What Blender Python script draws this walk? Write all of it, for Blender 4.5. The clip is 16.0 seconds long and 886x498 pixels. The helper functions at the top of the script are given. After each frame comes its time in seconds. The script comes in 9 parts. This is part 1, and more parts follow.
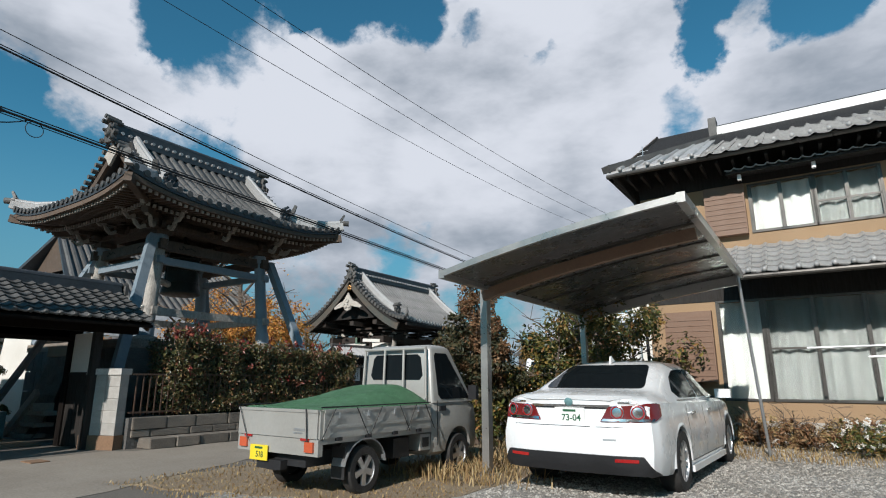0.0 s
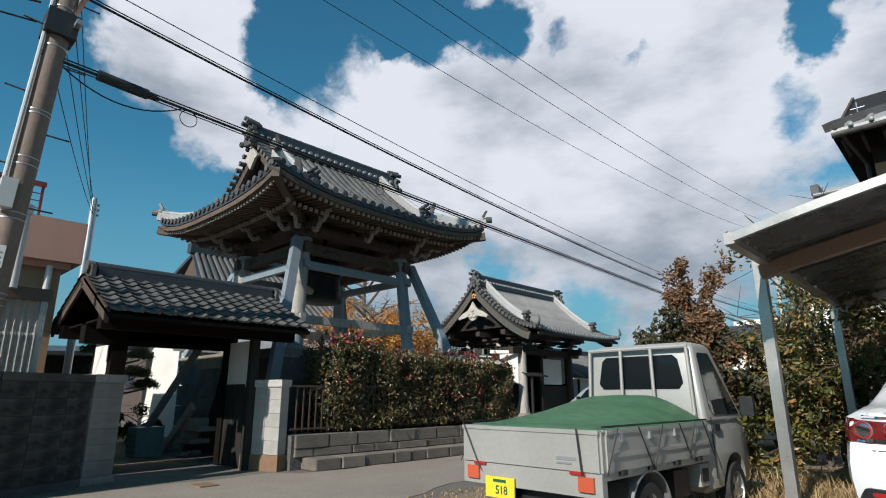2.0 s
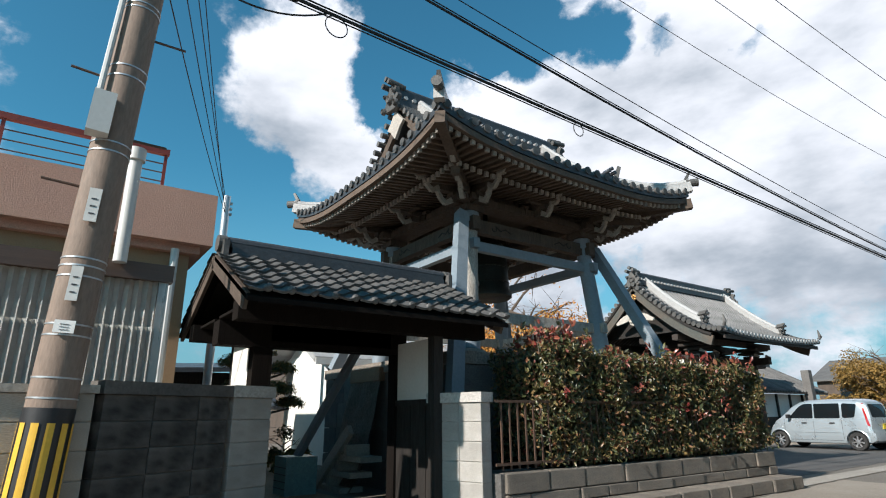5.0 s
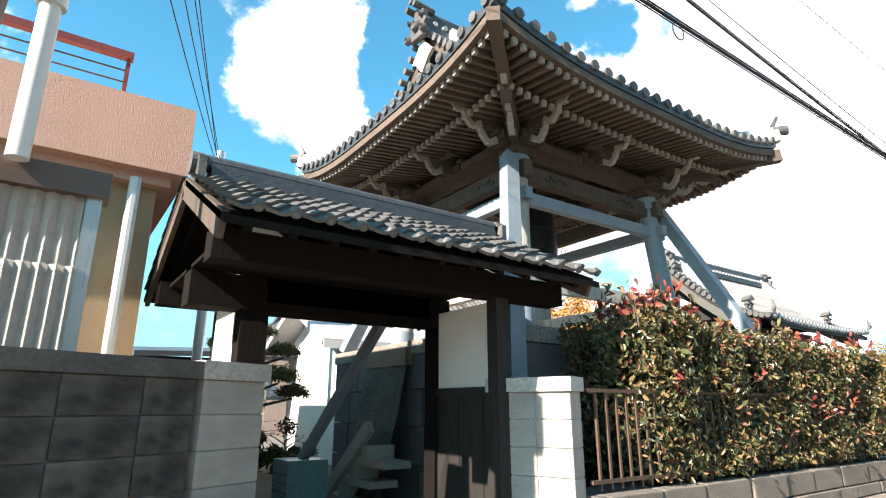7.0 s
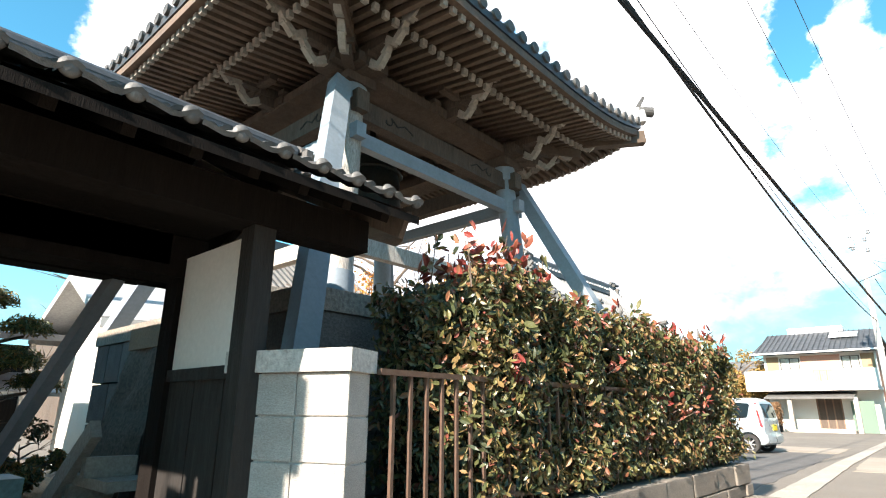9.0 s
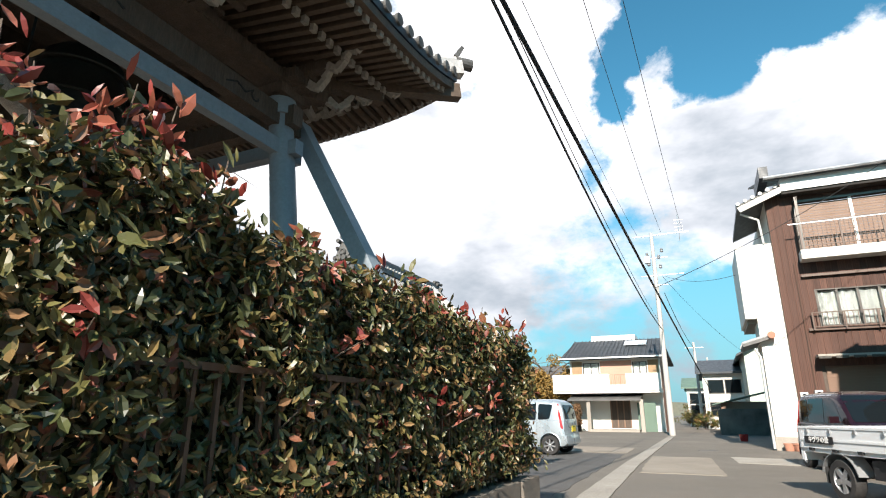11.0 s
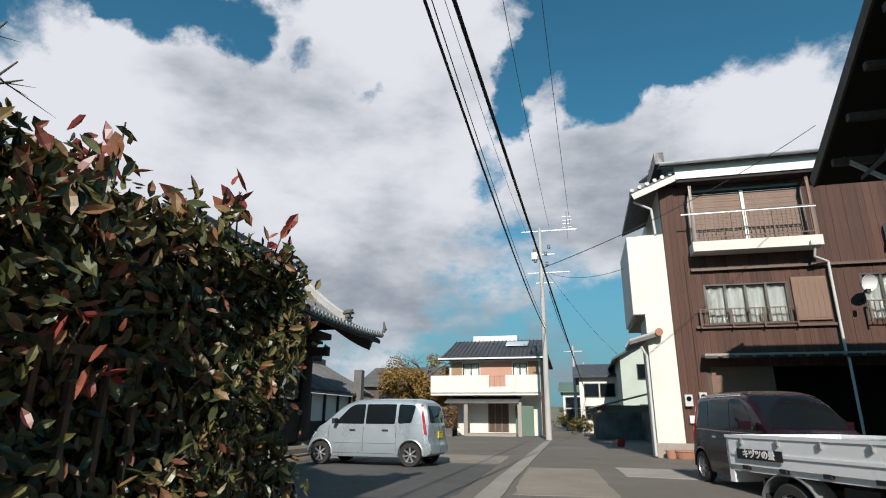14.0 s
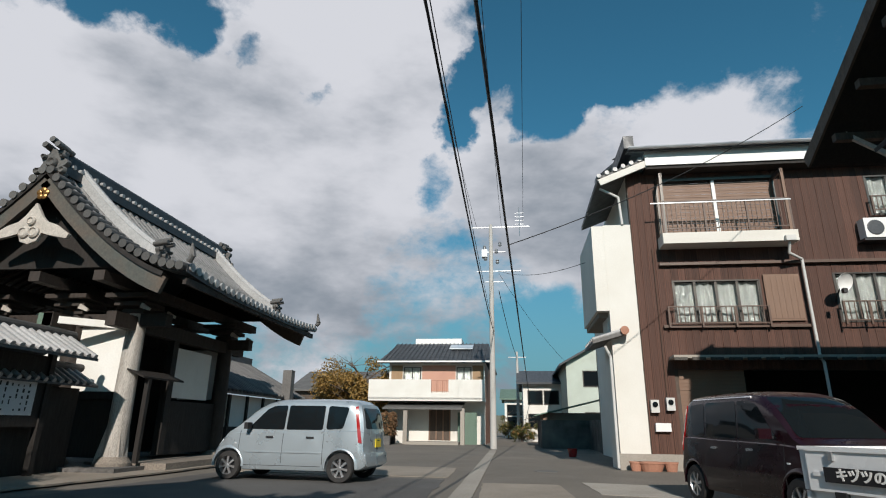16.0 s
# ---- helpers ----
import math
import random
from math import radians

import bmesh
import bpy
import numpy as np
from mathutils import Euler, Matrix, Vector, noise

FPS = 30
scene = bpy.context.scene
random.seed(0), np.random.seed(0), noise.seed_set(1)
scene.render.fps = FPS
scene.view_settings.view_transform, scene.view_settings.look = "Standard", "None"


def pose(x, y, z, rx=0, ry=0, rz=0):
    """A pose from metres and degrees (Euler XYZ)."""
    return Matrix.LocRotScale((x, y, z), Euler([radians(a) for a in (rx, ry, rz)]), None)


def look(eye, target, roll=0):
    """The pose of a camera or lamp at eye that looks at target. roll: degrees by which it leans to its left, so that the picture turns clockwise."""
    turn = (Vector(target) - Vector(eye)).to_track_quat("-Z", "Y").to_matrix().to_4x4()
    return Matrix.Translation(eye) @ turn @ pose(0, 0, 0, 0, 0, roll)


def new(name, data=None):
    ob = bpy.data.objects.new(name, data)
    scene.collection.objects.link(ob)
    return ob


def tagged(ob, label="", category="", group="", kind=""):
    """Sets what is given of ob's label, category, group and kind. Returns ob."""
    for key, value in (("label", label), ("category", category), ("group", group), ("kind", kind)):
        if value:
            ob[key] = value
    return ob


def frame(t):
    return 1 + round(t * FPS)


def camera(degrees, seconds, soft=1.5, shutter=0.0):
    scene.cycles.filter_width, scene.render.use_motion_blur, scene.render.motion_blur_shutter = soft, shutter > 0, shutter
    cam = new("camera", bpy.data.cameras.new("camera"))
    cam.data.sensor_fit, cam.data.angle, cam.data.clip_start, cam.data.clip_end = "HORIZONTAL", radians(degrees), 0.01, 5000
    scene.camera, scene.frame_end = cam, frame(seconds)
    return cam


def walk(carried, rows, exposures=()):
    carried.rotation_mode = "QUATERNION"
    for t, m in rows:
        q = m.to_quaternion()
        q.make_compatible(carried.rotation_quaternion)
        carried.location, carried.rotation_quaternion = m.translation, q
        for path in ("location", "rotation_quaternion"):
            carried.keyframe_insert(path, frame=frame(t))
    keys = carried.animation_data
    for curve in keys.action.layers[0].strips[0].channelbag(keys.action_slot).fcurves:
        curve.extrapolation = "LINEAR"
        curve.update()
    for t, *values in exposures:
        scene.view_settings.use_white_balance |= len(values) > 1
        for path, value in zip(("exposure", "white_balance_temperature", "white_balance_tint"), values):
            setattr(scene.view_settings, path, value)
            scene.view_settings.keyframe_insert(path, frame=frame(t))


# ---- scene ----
from mathutils.bvhtree import BVHTree

cam = camera(76.69, 16.0, 1.1)
ROWS = [  # seconds, x, y, z, yaw, pitch, roll
    (0, 0.028, -0.244, 1.197, 33.3, 13.18, -0.02),
    (0.5, -0.535, -0.088, 1.198, 33.71, 13.43, -0.04),
    (1, -1.083, 0.072, 1.174, 34.58, 13.79, -0.08),
    (1.5, -1.653, 0.129, 1.163, 37.98, 14.28, -0.07),
    (2, -2.194, 0.232, 1.144, 43.38, 14.66, 0.14),
    (2.5, -2.72, 0.34, 1.145, 47.12, 14.68, 0.19),
    (3, -3.26, 0.491, 1.132, 50.37, 15.18, 0.37),
    (3.5, -3.779, 0.683, 1.151, 51.01, 15.35, 0.37),
    (4, -4.34, 0.844, 1.151, 52.28, 15.77, 0.32),
    (4.5, -4.864, 1.049, 1.142, 52.63, 15.9, 0.34),
    (5, -5.427, 1.17, 1.148, 55.06, 16.56, 0.45),
    (7.5, -7.722, 2.22, 1.168, 55.06, 15.55, -0.13),
    (8, -7.965, 2.596, 1.155, 50.55, 15.86, -0.18),
    (8.5, -8.175, 3.016, 1.131, 46.69, 15.9, -0.36),
    (9, -8.338, 3.473, 1.109, 41.62, 16.16, -0.41),
    (9.5, -8.46, 3.925, 1.093, 36.9, 16.34, -0.33),
    (10, -8.524, 4.42, 1.11, 32.53, 16.32, -0.18),
    (12.5, -8.947, 7.009, 1.124, 18.34, 16.73, -0.09),
    (13, -8.959, 7.594, 1.126, 17.7, 16.72, -0.1),
    (13.5, -9.001, 8.223, 1.127, 15.92, 16.81, -0.27),
    (14, -9.08, 8.793, 1.117, 13.44, 16.76, -0.33),
    (14.5, -9.229, 9.39, 1.112, 12.75, 16.8, -0.49),
    (15, -9.344, 9.933, 1.099, 10.92, 16.73, -0.52),
    (15.5, -9.529, 10.505, 1.093, 9.89, 17, -0.66),
    (16, -9.664, 11.048, 1.067, 7.28, 17.55, -0.73),
]
EXPOSURES = [(0, -0.03, 6200, 11), (3.0, 0.15, 6250, 11), (5.2, 0.6, 6350, 11), (7.3, 1.85, 6850, 14), (9.0, 1.85, 6850, 14), (10.2, 1.35, 6800, 13), (12.3, 0.4, 6500, 12), (13.2, 0.12, 6450, 12), (14, 0.05, 6450, 12), (16, -0.14, 6450, 12)]  # seconds, stops, kelvin, tint
walk(cam, [(t, pose(x, y, z, 90 + pitch, roll, yaw)) for t, x, y, z, yaw, pitch, roll in ROWS], EXPOSURES)

# ---- light ----
SUN_DIR = Vector((0.13, -0.985, 0.62)).normalized()  # towards the sun
lamp = bpy.data.lights.new("sun", "SUN")
lamp.energy, lamp.angle, lamp.color = 5.0, radians(0.55), (1.0, 0.94, 0.85)
new("sun", lamp).matrix_world = look(SUN_DIR * 60, (0, 0, 0))

world = bpy.data.worlds.new("world")
scene.world = world
world.use_nodes = True
wt = world.node_tree
wt.nodes.clear()


def wnode(kind, **kw):
    n = wt.nodes.new(kind)
    for k, v in kw.items():
        n.inputs[k].default_value = v
    return n


def wmath(op, a, b=None, c=None, clamp=False):
    n = wt.nodes.new("ShaderNodeMath")
    n.operation, n.use_clamp = op, clamp
    for i, v in enumerate((a, b, c)):
        if v is None:
            continue
        if isinstance(v, (int, float)):
            n.inputs[i].default_value = v
        else:
            wt.links.new(v, n.inputs[i])
    return n.outputs[0]


def wmix(fac, a, b, blend="MIX"):
    n = wt.nodes.new("ShaderNodeMix")
    n.data_type, n.blend_type = "RGBA", blend
    for i, v in ((0, fac), (6, a), (7, b)):
        if isinstance(v, (int, float, tuple)):
            n.inputs[i].default_value = v
        else:
            wt.links.new(v, n.inputs[i])
    return n.outputs[2]


sky = wt.nodes.new("ShaderNodeTexSky")
sky.sky_type, sky.sun_disc = "NISHITA", False
sky.sun_elevation, sky.sun_rotation = radians(32), radians(171)
sky.air_density, sky.dust_density, sky.ozone_density = 1.0, 0.4, 2.5
coord = wt.nodes.new("ShaderNodeTexCoord").outputs["Generated"]
# clouds: noise in the plane of a flat cloud deck, with a few broad banks and clearings
sep = wt.nodes.new("ShaderNodeSeparateXYZ")
wt.links.new(coord, sep.inputs[0])


def wnoise(scale, detail, rough, stretch=(1, 1, 1.5), distortion=0.0):
    mp = wt.nodes.new("ShaderNodeMapping")
    mp.inputs["Scale"].default_value = stretch
    wt.links.new(coord, mp.inputs["Vector"])
    n = wnode("ShaderNodeTexNoise", Scale=scale, Detail=detail, Roughness=rough, Distortion=distortion)
    wt.links.new(mp.outputs[0], n.inputs["Vector"])
    return n.outputs["Fac"]


warp = wnode("ShaderNodeTexNoise", Scale=7.0, Detail=6.0, Roughness=0.6)
wt.links.new(coord, warp.inputs["Vector"])
bent = wt.nodes.new("ShaderNodeVectorMath")
bent.operation = "MULTIPLY_ADD"
wt.links.new(warp.outputs["Color"], bent.inputs[0])
bent.inputs[1].default_value = (0.17, 0.17, 0.17)
wt.links.new(coord, bent.inputs[2])
level = wt.nodes.new("ShaderNodeVectorMath")
level.operation = "ADD"
level.inputs[1].default_value = (-0.085, -0.085, -0.085)
wt.links.new(bent.outputs[0], level.inputs[0])
ragged = wt.nodes.new("ShaderNodeVectorMath")
ragged.operation = "NORMALIZE"
wt.links.new(level.outputs[0], ragged.inputs[0])


def wbank(az, el, size, weight):
    """A ragged bank (or clearing, if weight is negative) about a direction; az to the left of +y."""
    d = Vector((-math.sin(radians(az)) * math.cos(radians(el)), math.cos(radians(az)) * math.cos(radians(el)), math.sin(radians(el))))
    n = wt.nodes.new("ShaderNodeVectorMath")
    n.operation = "DOT_PRODUCT"
    wt.links.new(ragged.outputs[0], n.inputs[0])
    n.inputs[1].default_value = d
    k = 1 / (1 - math.cos(radians(size)))
    return wmath("MULTIPLY", wmath("MULTIPLY_ADD", n.outputs["Value"], k, 1 - k, clamp=True), weight)


mask = wmath("MULTIPLY_ADD", wmath("ADD", wmath("MULTIPLY", wnoise(5.0, 10, 0.62, distortion=0.2), 0.72), wmath("MULTIPLY", wnoise(16.0, 8, 0.65, distortion=0.3), 0.28)), 2.0, -1.14)
for az, el, size, weight in (
        (33, 24, 24, 0.70), (18, 33, 14, 0.40), (20, 22, 14, 0.30), (47, 24, 12, 0.34), (25, 10, 16, 0.25), (16, 42, 11, 0.40), (45, 16, 14, 0.20),
        (0, 25, 9, 0.62), (-20, 28, 8, 0.70), (-9, 23, 9, 0.50), (2, 15, 14, 0.30), (-15, 14, 14, 0.30),
        (71, 33, 8, 0.80), (67, 26, 5.5, 0.75), (61, 24, 5.5, 0.7),
        (61, 34, 5, -0.50), (60, 41, 8, -0.60), (82, 20, 11, -0.50), (88, 31, 9, -0.50), (45, 36.5, 5, -0.75), (49, 38, 5, -0.5),
        (37, 35.5, 3.4, -0.60), (29.5, 34.5, 2.8, -0.60), (22.5, 32, 1.7, -0.65), (4.5, 34, 3.2, -0.7), (6.5, 30, 2.8, -0.7), (9.5, 25.5, 2.4, -0.35),
        (-4, 30.5, 3.8, -0.7), (-8, 37, 8, -0.9), (-21, 38, 9, -0.7), (38, 13.5, 4.5, -0.7), (30, 9, 6, -0.4), (-4, 9, 6, -0.4), (64, 15, 12, -0.4), (0, 82, 36, -0.5), (190, 40, 55, -0.35)):
    mask = wmath("ADD", mask, wbank(az, el, size, weight))
cover = wt.nodes.new("ShaderNodeMapRange")
cover.interpolation_type = "SMOOTHSTEP"
wt.links.new(mask, cover.inputs["Value"])
cover.inputs["From Min"].default_value, cover.inputs["From Max"].default_value = -0.10, 0.36
shade = wt.nodes.new("ShaderNodeMapRange")
shade.interpolation_type = "SMOOTHSTEP"
wt.links.new(wmath("ADD", wnoise(3.0, 6, 0.55, (1, 1, 2.2)), wmath("MULTIPLY", sep.outputs["Z"], 0.68)), shade.inputs["Value"])
shade.inputs["From Min"].default_value, shade.inputs["From Max"].default_value = 0.50, 0.86
cloud = wmix(shade.outputs[0], (2.6, 3.05, 3.55, 1), (7.3, 7.5, 7.9, 1))
low = wt.nodes.new("ShaderNodeMapRange")
low.interpolation_type = "SMOOTHSTEP"
wt.links.new(sep.outputs["Z"], low.inputs["Value"])
low.inputs["From Min"].default_value, low.inputs["From Max"].default_value = -0.05, 0.42
blue = wmix(low.outputs[0], (1.5, 3.0, 3.7, 1), wmix(1.0, sky.outputs[0], (0.40, 1.02, 0.98, 1), "MULTIPLY"))
bg = wnode("ShaderNodeBackground", Strength=0.1)
wt.links.new(wmix(cover.outputs[0], blue, cloud), bg.inputs["Color"])
wt.links.new(bg.outputs[0], wt.nodes.new("ShaderNodeOutputWorld").inputs[0])

# ---- materials ----


def mat(name, col, rough=0.6, col2=None, big=0.8, fine=30.0, bump=0.2, metal=0.0, stretch=(1, 1, 1), rnd=0.0, amount=0.6, island=0.0, spec=0.5, coat=0.0, trans=0.0, contrast=0.25):
    """A surface with broad stains towards col2, fine grain and relief, in metres; rnd varies it from piece to piece."""
    m = bpy.data.materials.new(name)
    m.use_nodes = True
    nt = m.node_tree
    b = nt.nodes["Principled BSDF"]
    col2 = col2 or tuple(c * 0.72 for c in col)
    tc = nt.nodes.new("ShaderNodeTexCoord")
    mp = nt.nodes.new("ShaderNodeMapping")
    mp.inputs["Scale"].default_value = stretch
    nt.links.new(tc.outputs["Object"], mp.inputs["Vector"])
    vec = mp.outputs[0]

    def tex(scale, detail=5.0, r=0.6):
        n = nt.nodes.new("ShaderNodeTexNoise")
        n.inputs["Scale"].default_value, n.inputs["Detail"].default_value, n.inputs["Roughness"].default_value = scale, detail, r
        nt.links.new(vec, n.inputs["Vector"])
        return n.outputs["Fac"]

    def mix(f, a, c, blend="MIX"):
        n = nt.nodes.new("ShaderNodeMix")
        n.data_type, n.blend_type = "RGBA", blend
        for i, v in ((0, f), (6, a), (7, c)):
            if isinstance(v, tuple):
                n.inputs[i].default_value = (*v, 1) if len(v) == 3 else v
            elif isinstance(v, (int, float)):
                n.inputs[i].default_value = v
            else:
                nt.links.new(v, n.inputs[i])
        return n.outputs[2]

    def span(v, lo, hi, a=0.0, c=1.0):
        n = nt.nodes.new("ShaderNodeMapRange")
        nt.links.new(v, n.inputs["Value"])
        n.inputs["From Min"].default_value, n.inputs["From Max"].default_value = lo, hi
        n.inputs["To Min"].default_value, n.inputs["To Max"].default_value = a, c
        return n.outputs[0]

    c = mix(span(tex(big), 0.35, 0.68, 0, amount), col, col2)
    grain = tex(fine, 4.0, 0.65)
    g = span(grain, 0.3, 0.7, 1 - contrast, 1 + contrast * 0.6)
    cb = nt.nodes.new("ShaderNodeCombineXYZ")
    for i in range(3):
        nt.links.new(g, cb.inputs[i])
    c = mix(1.0, c, cb.outputs[0], "MULTIPLY")
    if rnd or island:
        src = nt.nodes.new("ShaderNodeNewGeometry").outputs["Random Per Island"] if island else nt.nodes.new("ShaderNodeObjectInfo").outputs["Random"]
        k = island or rnd
        r = span(src, 0, 1, 1 - k, 1 + k * 0.7)
        cb2 = nt.nodes.new("ShaderNodeCombineXYZ")
        for i in range(3):
            nt.links.new(r, cb2.inputs[i])
        c = mix(1.0, c, cb2.outputs[0], "MULTIPLY")
    nt.links.new(c, b.inputs["Base Color"])
    nt.links.new(span(tex(big * 3), 0.3, 0.7, max(rough - 0.12, 0.02), min(rough + 0.12, 1)), b.inputs["Roughness"])
    b.inputs["Metallic"].default_value = metal
    b.inputs["Specular IOR Level"].default_value = spec
    b.inputs["Coat Weight"].default_value = coat
    b.inputs["Coat Roughness"].default_value = 0.05
    b.inputs["Transmission Weight"].default_value = trans
    if bump:
        bp = nt.nodes.new("ShaderNodeBump")
        bp.inputs["Strength"].default_value, bp.inputs["Distance"].default_value = bump, 0.02
        nt.links.new(grain, bp.inputs["Height"])
        nt.links.new(bp.outputs[0], b.inputs["Normal"])
    return m


def leafy(name, cols, rough=0.45, spec=0.5):
    """Leaves whose colour changes from leaf to leaf along a ramp."""
    m = bpy.data.materials.new(name)
    m.use_nodes = True
    nt = m.node_tree
    b = nt.nodes["Principled BSDF"]
    ramp = nt.nodes.new("ShaderNodeValToRGB")
    while len(ramp.color_ramp.elements) < len(cols):
        ramp.color_ramp.elements.new(0.5)
    for e, (p, c) in zip(ramp.color_ramp.elements, cols):
        e.position, e.color = p, (*c, 1)
    nt.links.new(nt.nodes.new("ShaderNodeNewGeometry").outputs["Random Per Island"], ramp.inputs[0])
    nt.links.new(ramp.outputs[0], b.inputs["Base Color"])
    b.inputs["Roughness"].default_value = rough
    b.inputs["Specular IOR Level"].default_value = spec
    b.inputs["Subsurface Weight"].default_value = 0.0
    tr = nt.nodes.new("ShaderNodeBsdfTranslucent")
    nt.links.new(ramp.outputs[0], tr.inputs["Color"])
    ms = nt.nodes.new("ShaderNodeMixShader")
    ms.inputs[0].default_value = 0.14
    nt.links.new(b.outputs[0], ms.inputs[1])
    nt.links.new(tr.outputs[0], ms.inputs[2])
    nt.links.new(ms.outputs[0], nt.nodes["Material Output"].inputs["Surface"])
    return m


ASPHALT = mat("asphalt", (0.185, 0.160, 0.132), 0.85, (0.115, 0.10, 0.083), big=0.25, fine=60, bump=0.35, contrast=0.4)
ASPHALT_NEW = mat("asphalt_patch", (0.10, 0.094, 0.088), 0.85, (0.07, 0.066, 0.062), big=0.4, fine=70, bump=0.3)
CONCRETE = mat("concrete", (0.31, 0.265, 0.215), 0.85, (0.2, 0.165, 0.13), big=0.6, fine=35, bump=0.25)
CONCRETE_L = mat("light_concrete", (0.40, 0.36, 0.31), 0.85, (0.27, 0.24, 0.2), big=0.7, fine=30, bump=0.3, rnd=0.12)
BLOCK = mat("block", (0.50, 0.475, 0.44), 0.9, (0.36, 0.335, 0.30), big=1.2, fine=45, bump=0.6, rnd=0.1, contrast=0.3)
BLOCK_D = mat("weathered_block", (0.18, 0.163, 0.145), 0.9, (0.012, 0.011, 0.010), big=0.55, fine=40, bump=0.5, rnd=0.15, amount=1.0)
BLOCK_M = mat("grey_block", (0.38, 0.355, 0.32), 0.9, (0.20, 0.185, 0.165), big=1.1, fine=42, bump=0.5, rnd=0.1, contrast=0.3)
BRICKY = mat("brown_brick", (0.28, 0.17, 0.10), 0.85, (0.18, 0.1, 0.06), fine=40, bump=0.4, rnd=0.2)
STONE = mat("stone", (0.27, 0.228, 0.185), 0.85, (0.13, 0.115, 0.1), big=1.6, fine=28, bump=0.8, rnd=0.22, contrast=0.45)
STONE_D = mat("dark_stone", (0.16, 0.15, 0.14), 0.85, (0.08, 0.075, 0.07), big=1.3, fine=24, bump=0.8, rnd=0.25, contrast=0.4)
GRAVEL = mat("gravel", (0.46, 0.43, 0.39), 0.9, (0.30, 0.26, 0.21), big=0.7, fine=45, bump=1.0, contrast=0.6, island=0.35)
SOIL = mat("dry_soil", (0.26, 0.19, 0.12), 0.95, (0.34, 0.27, 0.18), big=1.2, fine=50, bump=0.8, contrast=0.5)
WOOD = mat("weathered_wood", (0.105, 0.075, 0.055), 0.75, (0.055, 0.04, 0.032), big=1.5, fine=20, bump=0.35, stretch=(3, 3, 0.6), rnd=0.15, contrast=0.35)
# weathered wood, made paler still by sunlight put into the colour
WOOD_P = mat("silvered_sunlit_wood", (0.52, 0.48, 0.43), 0.8, (0.20, 0.175, 0.15), big=1.6, fine=26, bump=0.7, stretch=(5, 5, 0.5), contrast=0.5)
WOOD_R = mat("rafter_wood", (0.125, 0.086, 0.060), 0.75, (0.07, 0.048, 0.035), big=1.2, fine=18, bump=0.3, rnd=0.2)
NOSE = mat("weathered_nose_wood", (0.36, 0.325, 0.28), 0.8, (0.22, 0.19, 0.16), big=4, fine=30, bump=0.3, rnd=0.15)
WOOD_L = mat("bleached_wood_end", (0.52, 0.47, 0.41), 0.8, (0.34, 0.3, 0.26), big=4, fine=30, bump=0.3, rnd=0.12)
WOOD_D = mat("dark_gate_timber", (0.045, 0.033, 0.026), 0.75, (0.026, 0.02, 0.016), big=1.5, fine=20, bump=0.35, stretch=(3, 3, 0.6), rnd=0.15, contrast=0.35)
WOOD_K = mat("near_black_wood", (0.014, 0.011, 0.009), 0.75, (0.024, 0.018, 0.014), big=1.5, fine=20, bump=0.4, stretch=(6, 6, 0.6), contrast=0.4)
# gate timber with the deep shadow under its roof put into the colour
SHADEWOOD = mat("shade_black_wood", (0.008, 0.006, 0.005), 0.95, (0.013, 0.010, 0.008), big=1.5, fine=20, bump=0.3, stretch=(6, 6, 0.6), contrast=0.3, spec=0.12)
# light paint whose blue-grey carries some of its shade in the colour
BRACE = mat("blue_grey_shaded_paint", (0.23, 0.272, 0.305), 0.55, (0.15, 0.185, 0.215), big=1.0, fine=25, bump=0.12, contrast=0.12)
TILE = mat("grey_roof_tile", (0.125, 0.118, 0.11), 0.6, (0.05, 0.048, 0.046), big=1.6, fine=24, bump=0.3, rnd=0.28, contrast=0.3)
# lighter copy of the grey tile, with sunlight put into its colour
TILE_SUNLIT = mat("sunlit_roof_tile", (0.22, 0.21, 0.2), 0.5, (0.12, 0.115, 0.11), big=1.2, fine=24, bump=0.25, island=0.2, contrast=0.25)
TILE_B = mat("ridge_tile", (0.055, 0.06, 0.066), 0.45, (0.035, 0.036, 0.04), big=1.5, fine=20, bump=0.25, rnd=0.2)
TILE_L = mat("bright_roof_tile", (0.42, 0.41, 0.40), 0.4, (0.28, 0.27, 0.26), big=1.2, fine=22, bump=0.2, rnd=0.2)
PLASTER = mat("white_plaster", (0.78, 0.76, 0.71), 0.8, (0.62, 0.58, 0.51), big=0.8, fine=30, bump=0.1, contrast=0.06)
PLASTER_C = mat("cream_plaster", (0.74, 0.71, 0.65), 0.8, (0.62, 0.58, 0.51), big=0.6, fine=30, bump=0.12, contrast=0.06)
TAN = mat("tan_stucco", (0.36, 0.24, 0.14), 0.85, (0.30, 0.195, 0.11), big=0.8, fine=60, bump=0.3, contrast=0.15)
PINK = mat("salmon_stucco", (0.58, 0.33, 0.245), 0.85, (0.48, 0.26, 0.19), big=0.7, fine=60, bump=0.4, contrast=0.2)
BROWN = mat("brown_cedar_boards", (0.135, 0.060, 0.040), 0.75, (0.045, 0.024, 0.017), big=1.6, fine=18, bump=0.5, stretch=(7, 7, 0.3), rnd=0.28, contrast=0.5, amount=0.85)
WINF = mat("bronze_aluminium", (0.11, 0.10, 0.09), 0.35, metal=0.6, bump=0.05, fine=40, contrast=0.1)
ALU = mat("grey_aluminium", (0.42, 0.40, 0.38), 0.35, (0.34, 0.325, 0.3), metal=0.7, bump=0.04, contrast=0.08)
STEEL = mat("galvanised_steel", (0.50, 0.51, 0.52), 0.4, (0.38, 0.39, 0.4), metal=0.7, bump=0.05, contrast=0.12)
